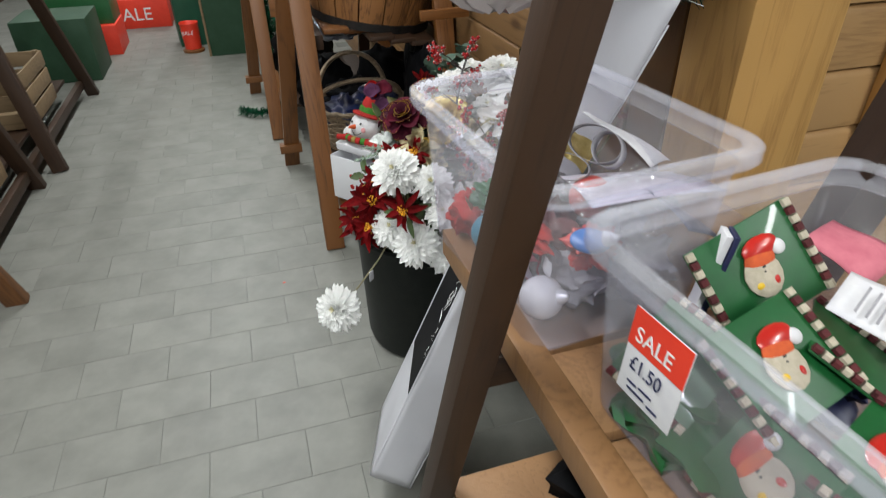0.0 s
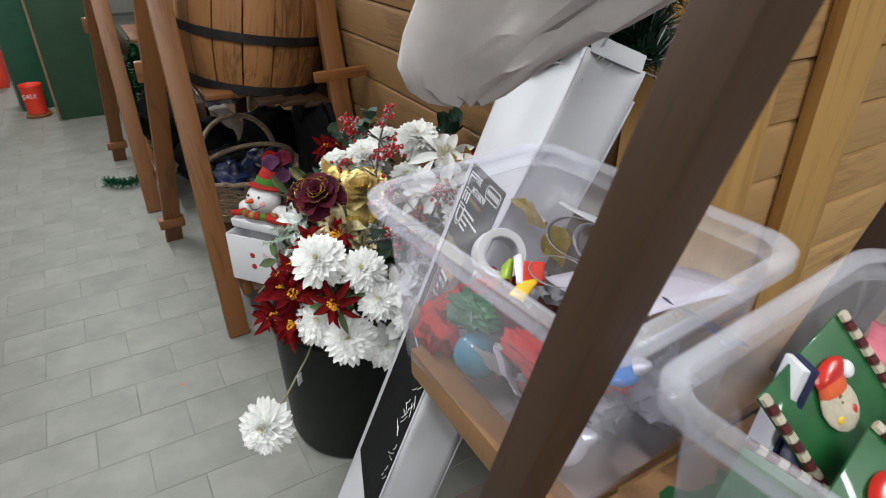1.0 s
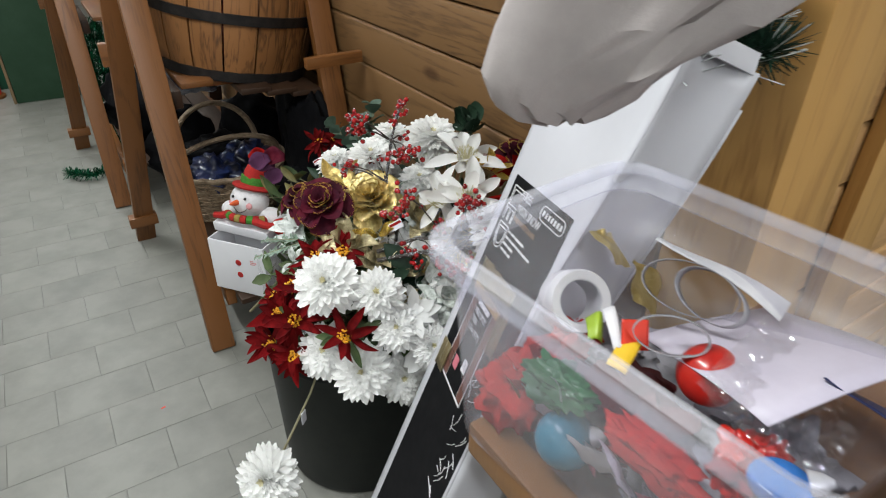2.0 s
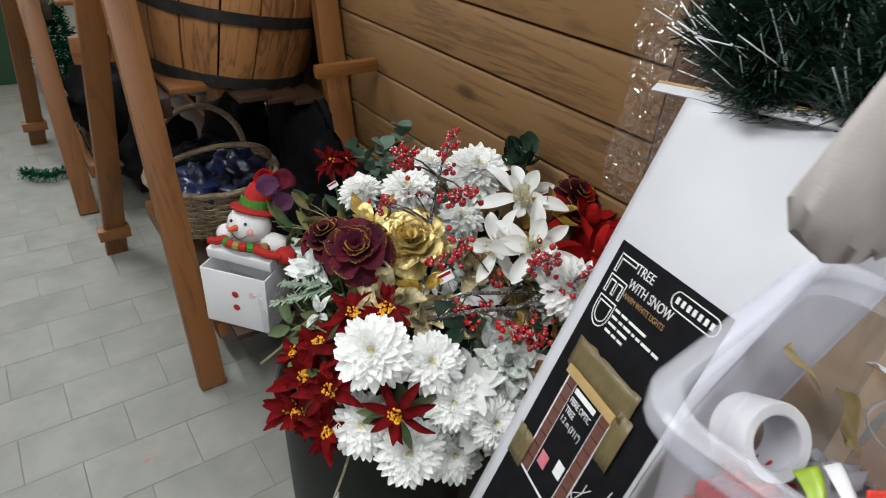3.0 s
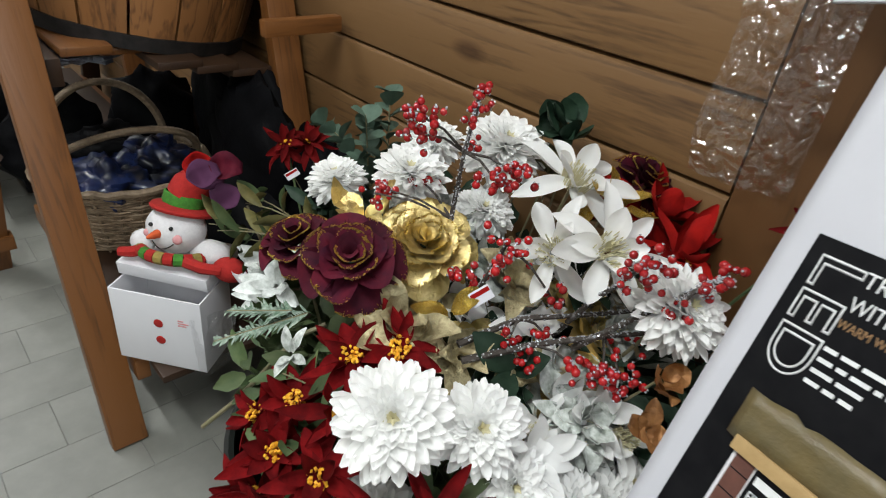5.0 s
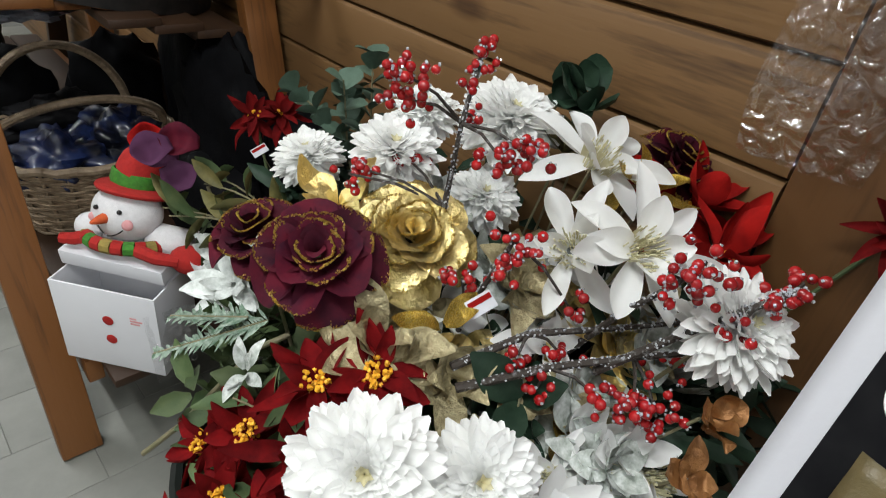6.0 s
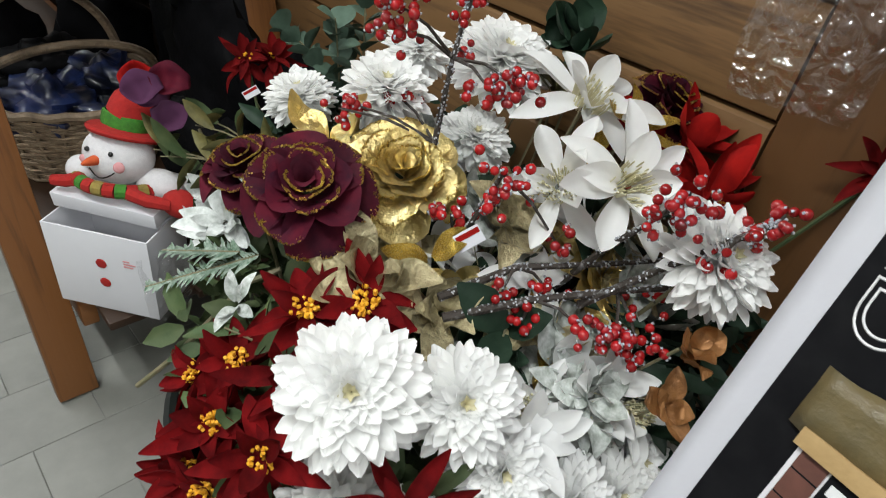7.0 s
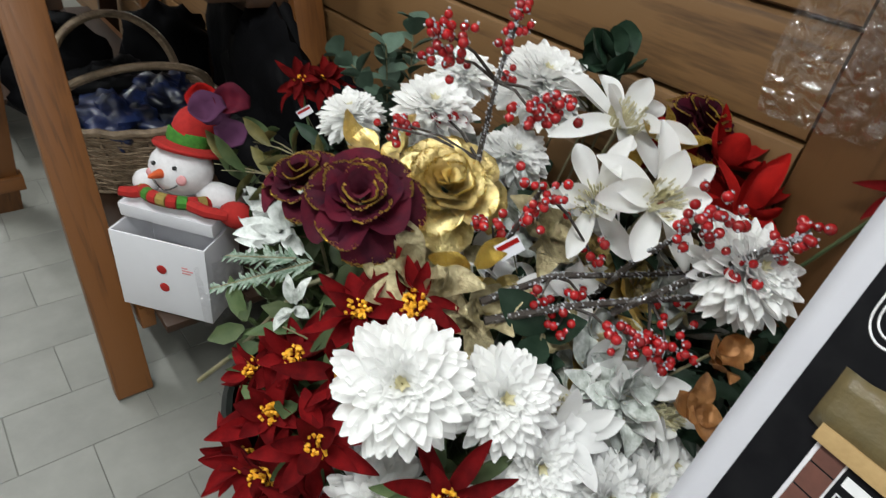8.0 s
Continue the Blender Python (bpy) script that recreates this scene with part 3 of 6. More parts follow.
paint(lambda: add_lathe(bm, [(0.0425, 0.0), (0.0445, 0.006), (0.0435, 0.024), (0.040, 0.026)], pose(0.009, 0.011, 0.113, -8, 6, 0), 32), 2)
paint(lambda: add_lathe(bm, [(0.041, 0.0), (0.041, 0.014), (0.037, 0.032), (0.027, 0.046), (0.012, 0.054), (0.003, 0.056)], pose(0.012, 0.013, 0.134, -10, 20, 0), 32, lambda a, r, z: r * (1 + 0.05 * math.sin(3 * a + 40 * z))), 1)
paint(lambda: add_lathe(bm, [(0.0095, 0), (0.007, 0.016), (0.003, 0.028), (0.001, 0.030)], pose(-0.008, -0.052, 0.062, 95, 0, -12), 12), 3)
paint(lambda: add_ball(bm, (-0.026, -0.050, 0.078), 0.0045, 10), 4)
paint(lambda: add_ball(bm, (0.020, -0.052, 0.078), 0.0045, 10), 4)
paint(lambda: add_ball(bm, (0.030, -0.046, 0.055), 0.012, 12, (1, 0.5, 0.9)), 5)
paint(lambda: add_ball(bm, (-0.038, -0.041, 0.055), 0.010, 12, (1, 0.5, 0.9)), 5)
paint(lambda: add_tube(bm, [(-0.024 + 0.006 * k, -0.055 + 0.0016 * abs(k - 4), 0.044 - 0.0008 * (16 - (k - 4) ** 2)) for k in range(9)], 0.0013, 5), 4)
for k in range(12):
    a, b = radians(188 + 15 * k), radians(188 + 15 * (k + 1))
    rr = 0.058
    paint(lambda: add_tube(bm, [(rr * 1.25 * math.cos(a), rr * math.sin(a), 0.012), (rr * 1.25 * math.cos(b), rr * math.sin(b), 0.012)], 0.0135, 9), (1, 6, 1, 2)[k % 4])
paint(lambda: add_tube(bm, [(-0.055, -0.03, 0.012), (-0.075, -0.045, 0.006), (-0.098, -0.05, 0.004)], 0.013, 8, 0.010), 1)
paint(lambda: add_tube(bm, [(0.05, -0.045, 0.010), (0.09, -0.055, 0.008), (0.125, -0.040, 0.004)], 0.013, 8, 0.011), 1)
paint(lambda: add_ball(bm, (0.135, -0.020, 0.002), 0.034, 14, (1.1, 0.8, 0.8)), 1)
paint(lambda: add_petal(bm, pose(0.140, -0.02, 0.012, -14, 0, 232), 0.085, 0.030, -0.1, 0.4, 0.4, 5), 0)
me2 = mesh_of(bm, "snowman_doll", [SNOW_WHITE, RED_FELT, GREEN_FELT, ORANGE_FELT, BLACK_BEAD, PINK, OCHRE])
doll = tagged(new("snowman_doll", me2), "plush snowman bust in a red felt hat and striped scarf", "doll")
doll.matrix_world = DOLL_AT
# crumpled clear film behind the gift box
def film(name, label, m, w, h, nx, ny, amp, seed, mat):
    """A crumpled thin sheet."""
    bm = bmesh.new()
    g = []
    for j in range(ny + 1):
        row = []
        for i in range(nx + 1):
            x, y = w * (i / nx - 0.5), h * (j / ny)
            n1 = noise.noise(Vector((x * 9 + seed, y * 7, seed)))
            n2 = noise.noise(Vector((x * 28 + seed, y * 22, seed + 3)))
            row.append(bm.verts.new(m @ Vector((x * (1 + 0.10 * n1), y, amp * (n1 * 1.3 + abs(n2) * 0.8)))))
        g.append(row)
    for a, b in zip(g, g[1:]):
        for i in range(nx):
            bm.faces.new((a[i], a[i + 1], b[i + 1], b[i]))
    t = thing(name, label, "plastic film")
    part("sheet", bm, mat, t)
    return t


film("plastic_bag", "crumpled clear plastic bag against the gift box", SNOW @ pose(0.245, 0.02, 0.003, 82, 0, 55), 0.10, 0.16, 18, 24, 0.018, 5, FILM)

# ---- wicker basket ----
basket = thing("wicker_basket", "round brown wicker basket with a hoop handle", "basket", at=(0.385, 3.57, 0.259))
basket.scale = (1.12, 1.12, 1.0)
B_H = 0.22
bm = bmesh.new()
for k in range(15):
    z = 0.008 + B_H * k / 15
    r = 0.175 + 0.045 * (k / 15)
    for phase in (0, 1):
        pts = []
        for i in range(49):
            a = 2 * math.pi * i / 48
            q = r + 0.006 * math.sin(12 * a + math.pi * (k + phase))
            pts.append((q * math.cos(a), 0.95 * q * math.sin(a), z + 0.006 * phase + 0.002 * math.sin(a * 3 + k)))
        add_tube(bm, pts, 0.0042, 5)
ob = part("weave", bm, CANE, basket, "woven brown cane")
bm = bmesh.new()
for i in range(24):
    a = 2 * math.pi * (i + 0.5) / 24
    add_tube(bm, [(0.175 * math.cos(a), 0.166 * math.sin(a), 0), (0.221 * math.cos(a), 0.21 * math.sin(a), B_H)], 0.004, 5)
ob = part("ribs", bm, CANE, basket)
ob["kind"] = "stuff"
bm = bmesh.new()
add_tube(bm, [(0.224 * math.cos(2 * math.pi * i / 40), 0.213 * math.sin(2 * math.pi * i / 40), B_H + 0.004 * math.sin(9 * i)) for i in range(41)], 0.011, 7)
part("rim", bm, CANE, basket, "braided cane rim")
for hw, hh, hy, lean in ((0.165, 0.205, 0.135, 0.02), (0.205, 0.135, 0.0, -0.09)):
    bm = bmesh.new()
    pts = [(hw * math.cos(math.pi * i / 24), hy + lean * math.sin(math.pi * i / 24), B_H + hh * math.sin(math.pi * i / 24)) for i in range(25)]
    add_tube(bm, pts, 0.010, 8)
    for i in range(150):
        s = math.pi * i / 150
        p = Vector((hw * math.cos(s), hy + lean * math.sin(s), B_H + hh * math.sin(s)))
        d = Vector((-hw * math.sin(s), 0.0, hh * math.cos(s))).normalized()
        q = d.cross(Vector((0, 1, 0)))
        add_tube(bm, [p + 0.0115 * (math.cos(t) * q + math.sin(t) * Vector((0, 1, 0))) + d * 0.001 * t for t in (0, 1.57, 3.14, 4.71, 6.28)], 0.0016, 3)
    part("handle", bm, CANE, basket, "hoop handle wound with cane")
bm = bmesh.new()
rings = add_lathe(bm, [(0.168, 0.012), (0.17, 0.016)], None, 24)
cap(bm, rings[0], True)
cap(bm, rings[1])
part("base", bm, CANE, basket)

WINE_CLOTH = material("wine_cloth", (0.10, 0.01, 0.012), 0.8, second=(0.05, 0.006, 0.008), scale=20, bump=0.4)
BLUE_FOIL = material("blue_packet", (0.018, 0.032, 0.11), 0.35, second=(0.004, 0.005, 0.010), scale=9, bump=0.3, threshold=(0.42, 0.6), coat=0.3)
# film of the black packets; also colours the lumps that stand for shade
BLACK_PACKET_SHADE = material("black_packet_and_shade", (0.003, 0.003, 0.0035), 0.6, second=(0.005, 0.005, 0.006), scale=20, bump=0.4, spec=0.06)
FOIL = material("silver_foil", (0.40, 0.43, 0.52), 0.35, metal=0.8, second=(0.30, 0.32, 0.38), scale=60, bump=0.9)


def lump(bm, at, size, seed, rough=0.25, seg=20):
    """A soft crumpled lump."""
    made = bmesh.ops.create_uvsphere(bm, u_segments=seg, v_segments=seg * 2 // 3, radius=1.0)
    for v in made["verts"]:
        d = v.co.normalized()
        k = 1 + rough * noise.noise(d * 2.2 + Vector((seed, 0, 0))) + rough * 0.6 * noise.noise(d * 6 + Vector((0, seed, 0)))
        v.co = Vector(at) + Vector((d.x * size[0], d.y * size[1], d.z * size[2])) * k


for i, (at, size, mat, lab) in enumerate((((0.325, 3.50, 0.45), (0.12, 0.13, 0.075), BLUE_FOIL, "shiny dark blue packet in the basket"), ((0.46, 3.55, 0.46), (0.12, 0.13, 0.085), BLUE_FOIL, "shiny dark blue packet in the basket"),
                                          ((0.38, 3.67, 0.48), (0.16, 0.11, 0.075), BLACK_PACKET_SHADE, "black plastic packet in the basket"))):
    bm = bmesh.new()
    lump(bm, at, size, i * 3.1, 0.4, 40)
    pk = thing("packet", lab, "packet", "packets in the basket")
    part("wrap", bm, mat, pk, crease=70)
# black lumps, part bags, part added to make the shaded recess black
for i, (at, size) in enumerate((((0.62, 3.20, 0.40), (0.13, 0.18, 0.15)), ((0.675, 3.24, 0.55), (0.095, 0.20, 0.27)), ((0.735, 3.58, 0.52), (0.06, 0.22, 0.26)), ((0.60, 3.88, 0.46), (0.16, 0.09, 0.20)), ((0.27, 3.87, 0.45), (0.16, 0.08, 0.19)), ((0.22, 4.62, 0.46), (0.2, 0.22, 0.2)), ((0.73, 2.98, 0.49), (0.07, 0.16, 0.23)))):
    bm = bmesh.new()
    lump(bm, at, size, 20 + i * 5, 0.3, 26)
    pk = thing("black_shade_lump", "black lump on the low shelf, part bag, part shade", "bag", "black bags under the barrel")
    part("sack", bm, BLACK_PACKET_SHADE, pk, crease=80)
bm = bmesh.new()
lump(bm, (0.315, 3.60, 0.842), (0.13, 0.17, 0.032), 31, 0.35, 28)
ft = thing("foil_tray", "crumpled silver foil bag under the upper shelf", "foil bag")
part("foil", bm, FOIL, ft)
# things in the barrel
for at, r, mat, nm, lab, cat in (((0.40, 3.45, 1.235), 0.055, RED_FELT, "red_ornament", "red felt ornament heaped in the barrel", "ornament"), ((0.52, 3.45, 1.225), 0.038, None, "blue_bauble", "light blue bauble heaped in the barrel", "bauble"), ((0.47, 3.58, 1.20), 0.085, RED_FELT, "red_ornament", "red felt ornament heaped in the barrel", "ornament")):
    bm = bmesh.new()
    lump(bm, at, (r, r, r), r * 100, 0.1 if mat is None else 0.3, 18)
    o = thing(nm, lab, cat)
    part("body", bm, mat or material("blue_gloss", (0.06, 0.30, 0.45), 0.25, second=(0.05, 0.25, 0.40), scale=10), o)
bm = bmesh.new()
lump(bm, (0.475, 3.56, 1.05), (0.25, 0.25, 0.13), 77, 0.2, 26)
o = thing("cloth_heap", "dark red cloth ornaments filling the barrel", "ornament heap")
part("cloth", bm, WINE_CLOTH, o)

# ---- artificial flowers ----
PETAL_WHITE = material("white_fabric_petal", (0.95, 0.95, 0.94), 0.8, spec=0.15, translucent=0.36, second=(0.92, 0.92, 0.90), scale=40, fine=0.2, vary=0.06)
PETAL_CREAM = material("cream_fabric_petal", (0.68, 0.64, 0.44), 0.7, second=(0.60, 0.55, 0.34), scale=40, fine=0.2)
LILY_WHITE = material("white_satin_petal", (0.93, 0.93, 0.92), 0.6, spec=0.25, translucent=0.38, second=(0.87, 0.87, 0.85), scale=25, fine=0.15, vary=0.06)
PALE_LEAF = material("frosted_leaf", (0.28, 0.31, 0.27), 0.85, spec=0.2, second=(0.66, 0.68, 0.66), scale=90, fine=0.3, vary=0.15)
RED_VELVET = material("red_velvet", (0.165, 0.004, 0.005), 0.9, spec=0.12, translucent=0.1, second=(0.06, 0.0015, 0.0025), scale=30, fine=0.3, vary=0.25)
BRIGHT_RED = material("bright_red_fabric", (0.30, 0.007, 0.005), 0.9, spec=0.12, second=(0.17, 0.004, 0.004), scale=30, fine=0.2, vary=0.2)
# darker copy of the bright red; shade is put into its colour
SHADED_RED = material("shaded_red_fabric", (0.15, 0.005, 0.005), 0.9, spec=0.1, second=(0.07, 0.003, 0.004), scale=30, fine=0.2, vary=0.25)
FROST_LEAF = material("white_frosted_leaf", (0.50, 0.53, 0.50), 0.85, spec=0.2, second=(0.80, 0.82, 0.80), scale=90, fine=0.3, vary=0.1)
WINE = material("wine_red_fabric", (0.070, 0.003, 0.011), 0.8, spec=0.2, second=(0.020, 0.001, 0.008), scale=30, fine=0.2, vary=0.25)
PURPLE = material("dull_purple_fabric", (0.078, 0.026, 0.062), 0.9, spec=0.15, second=(0.07, 0.025, 0.06), scale=30, fine=0.2)
GOLD_CLOTH = material("gold_lame", (0.62, 0.47, 0.17), 0.28, metal=0.85, second=(0.86, 0.72, 0.36), scale=38, bump=0.9, fine=0.3)
GLITTER = material("gold_glitter", (0.50, 0.31, 0.04), 0.3, metal=0.85, second=(0.85, 0.62, 0.16), scale=700, bump=1.0, fine=1.0, fine_scale=1500, threshold=(0.48, 0.56))
FERN = material("frosted_fern", (0.08, 0.14, 0.09), 0.8, spec=0.2, second=(0.34, 0.40, 0.34), scale=120, fine=0.3, vary=0.15)
CHAMPAGNE = material("champagne_fabric", (0.54, 0.47, 0.28), 0.32, metal=0.5, second=(0.26, 0.21, 0.11), scale=70, bump=0.9, vary=0.15)
COPPER = material("copper_fabric", (0.34, 0.155, 0.05), 0.45, metal=0.5, second=(0.17, 0.07, 0.022), scale=50, bump=0.4)
YELLOW = material("yellow_stamen", (0.85, 0.44, 0.025), 0.6, second=(0.70, 0.30, 0.01), scale=200, vary=0.15)
GREEN_LEAF = material("green_leaf", (0.045, 0.075, 0.03), 0.6, spec=0.25, second=(0.085, 0.11, 0.045), scale=30, fine=0.2, vary=0.3)
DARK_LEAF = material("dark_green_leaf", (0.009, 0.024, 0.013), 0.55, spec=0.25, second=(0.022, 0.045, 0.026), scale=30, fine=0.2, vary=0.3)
EUCALYPT = material("grey_green_leaf", (0.060, 0.098, 0.07), 0.6, spec=0.25, second=(0.09, 0.14, 0.105), scale=40, fine=0.2, vary=0.2)
OLIVE = material("olive_gold_leaf", (0.085, 0.085, 0.03), 0.4, metal=0.2, second=(0.20, 0.17, 0.06), scale=40, vary=0.25, fine=0.2)
TWIG = material("dark_twig", (0.035, 0.026, 0.02), 0.7, second=(0.30, 0.30, 0.30), scale=110, bump=0.6, threshold=(0.55, 0.75))
STEM = material("stem_wrap", (0.20, 0.17, 0.10), 0.6, second=(0.12, 0.12, 0.06), scale=60, fine=0.2)
BERRY = material("red_berry", (0.36, 0.010, 0.010), 0.22, second=(0.25, 0.005, 0.008), scale=60, vary=0.3, coat=0.4)
FROST = material("clear_frost_bead", (0.50, 0.51, 0.53), 0.15, second=(0.30, 0.32, 0.35), scale=200, coat=0.4)
TAG_GREY = material("grey_tag", (0.16, 0.18, 0.19), 0.4, second=(0.19, 0.21, 0.22), scale=30)
BUNCH = (0.40, 2.22, 0.40)
VIEW = Vector((-0.45, -0.5, 0.74))
rnd = random.Random(7)


def facing(at, toward=None, mix=0.5):
    """The way a head faces: outward from the bunch, and a little to the open side of the bin."""
    out = (Vector(at) - Vector(BUNCH)).normalized()
    d = Vector(toward) if toward else (out * (1 - mix) + VIEW * mix).normalized()
    m = rot_to(d) @ Matrix.Rotation(rnd.uniform(0, 6.28), 4, "Z")
    m.translation = Vector(at)
    return m


def petal_ring(bm, m, n, radius0, length, width, tilt, curl, cup, point, base=0.25, jitter=0.1, rows=4, phase=0.0, lift=0.0, wave=0.0):
    """n petals round the z axis; tilt 0 lies flat, 90 stands up."""
    for i in range(n):
        a = 2 * math.pi * (i + phase) / n + rnd.uniform(-jitter, jitter)
        t = radians(tilt + rnd.uniform(-8, 8))
        k = rnd.uniform(0.9, 1.1)
        pm = m @ Matrix.Rotation(a, 4, "Z") @ Matrix.Translation((0, radius0, lift)) @ Matrix.Rotation(t, 4, "X")
        add_petal(bm, pm, length * k, width * rnd.uniform(0.9, 1.1), curl + rnd.uniform(-0.08, 0.08), cup, point, rows, base, wave * rnd.uniform(-1, 1))


def stem_to(parent, at, m, to=None, radius=0.003, mat=None):
    a = Vector(at) - (m.to_3x3() @ Vector((0, 0, 0.012)))
    b = Vector(to) if to else Vector((BUNCH[0] + 0.35 * (at[0] - BUNCH[0]) * 0.5, BUNCH[1] + 0.35 * (at[1] - BUNCH[1]) * 0.5, 0.12))
    mid = a * 0.6 + b * 0.4 - (m.to_3x3() @ Vector((0, 0, 0.05)))
    bm = bmesh.new()
    add_tube(bm, [a, (a + mid) / 2 - (m.to_3x3() @ Vector((0, 0, 0.012))), mid, (mid + b) / 2, b], radius, 6)
    part("stem", bm, mat or STEM, parent)


def dahlia(at, r, mix=0.5, toward=None, to=None, label="white fabric dahlia head on a wrapped stem", stem=True):
    f = thing("artificial_dahlia", label, "artificial flower", "flowers in the bin")
    m = facing(at, toward, mix)
    bm = bmesh.new()
    for n, q, length, tilt, curl, lift in ((20, 0.10, 0.90, -42, 0.28, -0.06), (23, 0.10, 0.98, -26, 0.26, -0.02), (24, 0.10, 0.98, -12, 0.24, 0.04), (23, 0.10, 0.92, 0, 0.22, 0.10),
                                           (22, 0.09, 0.83, 10, 0.20, 0.16), (19, 0.08, 0.72, 20, 0.16, 0.21), (16, 0.06, 0.60, 31, 0.12, 0.25), (13, 0.05, 0.48, 44, 0.08, 0.28), (9, 0.03, 0.38, 60, -0.1, 0.30)):
        petal_ring(bm, m, n, r * q, r * length, r * 0.255, tilt, curl, 0.75, 0.70, rows=6, phase=rnd.random(), lift=lift * r, jitter=0.14, wave=0.02)
    part("petals", bm, PETAL_WHITE, f, crease=100)
    bm = bmesh.new()
    petal_ring(bm, m, 5, r * 0.01, r * 0.30, r * 0.12, 76, -0.2, 0.7, 0.6, lift=0.30 * r)
    part("centre", bm, PETAL_CREAM, f, "pale cream centre petals")["kind"] = "stuff"
    if stem:
        stem_to(f, at, m, to)
    return f


def rose(at, r, mat, edge, name, label, toward=None, mix=0.6):
    f = thing(name, label, "artificial flower", "flowers in the bin")
    m = facing(at, toward, mix)
    bm = bmesh.new()
    rim = bmesh.new()
    for ring, (n, q, tilt, length, width) in enumerate(((2, 0.03, 86, 0.55, 0.42), (3, 0.10, 84, 0.62, 0.62), (4, 0.22, 78, 0.68, 0.85), (5, 0.34, 64, 0.72, 1.05), (5, 0.42, 38, 0.84, 1.25), (5, 0.42, 10, 0.96, 1.35))):
        for i in range(n):
            a = 2 * math.pi * (i + 0.37 * ring) / n + rnd.uniform(-0.15, 0.15)
            pm = m @ Matrix.Rotation(a, 4, "Z") @ Matrix.Translation((0, r * q, r * 0.10 * (5 - ring) - 0.1 * r)) @ Matrix.Rotation(radians(tilt + rnd.uniform(-9, 9)), 4, "X")
            L, W = r * length, r * width
            rows = []
            for u in range(9):
                s = u / 8
                row = []
                for v in range(7):
                    c = (v - 3) / 3
                    w = W * 0.5 * (0.45 + 0.55 * math.sin(math.pi * 0.5 * min(1, s * 1.25))) * (1 - 0.12 * s * abs(c))
                    y = L * s * (1 - 0.16 * s * c * c)
                    z = 0.42 * W * c * c * (1 - 0.4 * s) - 0.30 * L * s * s * s + (0.02 + 0.012 * ring) * r * s * math.sin(3.2 * c + 3 * s + 2.1 * i + ring)
                    row.append(bm.verts.new(pm @ Vector((w * c, y, z))))
                rows.append(row)
            for p, q2 in zip(rows, rows[1:]):
                for v in range(6):
                    bm.faces.new((p[v], p[v + 1], q2[v + 1], q2[v]))
            if edge is not None and ring > 0 and (i * 2 + ring) % 3:
                for k in range(95):
                    j = (rnd.random() ** 0.7 if i % 2 else rnd.random()) * 5.999
                    u = min(1.0, 1.04 - abs(rnd.gauss(0, 0.5)) * (0.3 + 0.7 * math.sin(j * 1.7 + i) ** 2))
                    low = rows[-2][int(j)].co.lerp(rows[-2][int(j) + 1].co, j % 1)
                    c = low.lerp(rows[-1][int(j)].co.lerp(rows[-1][int(j) + 1].co, j % 1), u)
                    g = rnd.uniform(0.0008, 0.0019)
                    add_box(rim, g, g, g * 0.8, Matrix.Translation(c) @ Euler((rnd.random() * 3, rnd.random() * 3, rnd.random() * 3)).to_matrix().to_4x4())
    part("petals", bm, mat, f, crease=80)
    if edge is not None:
        part("glitter_edge", rim, edge, f, "gold glitter along the petal edges")["kind"] = "stuff"
    else:
        rim.free()
    bm = bmesh.new()
    petal_ring(bm, m, 5, r * 0.2, r * 0.9, r * 0.34, -22, -0.2, 0.2, 0.45, lift=-0.2 * r)
    part("sepals", bm, OLIVE, f)
    stem_to(f, at, m)
    return f


def lily(at, r, toward=None, n=7, label="white satin magnolia with a tufted cream centre"):
    f = thing("artificial_magnolia", label, "artificial flower", "flowers in the bin")
    m = facing(at, toward, 0.6)
    for k in range(n + n - 3):
        bm = bmesh.new()
        outer = k < n
        a = 2 * math.pi * (k / n if outer else (k - n + 0.5) / (n - 3)) + rnd.uniform(-0.2, 0.2)
        pm = m @ Matrix.Rotation(a, 4, "Z") @ Matrix.Translation((0, r * 0.07, 0)) @ Matrix.Rotation(radians(rnd.uniform(-14, 22) if outer else rnd.uniform(28, 56)), 4, "X") @ Matrix.Rotation(rnd.uniform(-0.3, 0.3), 4, "Y")
        add_petal(bm, pm, r * (rnd.uniform(0.85, 1.15) if outer else rnd.uniform(0.55, 0.75)), r * rnd.uniform(0.29, 0.37), rnd.uniform(-0.3, 0.35), 0.8, 0.58, 12, 0.3, rnd.uniform(-0.035, 0.035))
        part("petal", bm, LILY_WHITE, f, crease=100)
    bm = bmesh.new()
    for i in range(110):
        a, q = rnd.uniform(0, 6.28), r * 0.24 * math.sqrt(rnd.random())
        p = Vector((q * math.cos(a), q * math.sin(a), 0))
        e = p * 1.25 + Vector((0, 0, r * rnd.uniform(0.18, 0.32)))
        add_tube(bm, [m @ p, m @ e], 0.0011, 3)
    part("stamen_tuft", bm, PETAL_CREAM, f, "tuft of pale cream stamens")["kind"] = "stuff"
    stem_to(f, at, m)
    return f


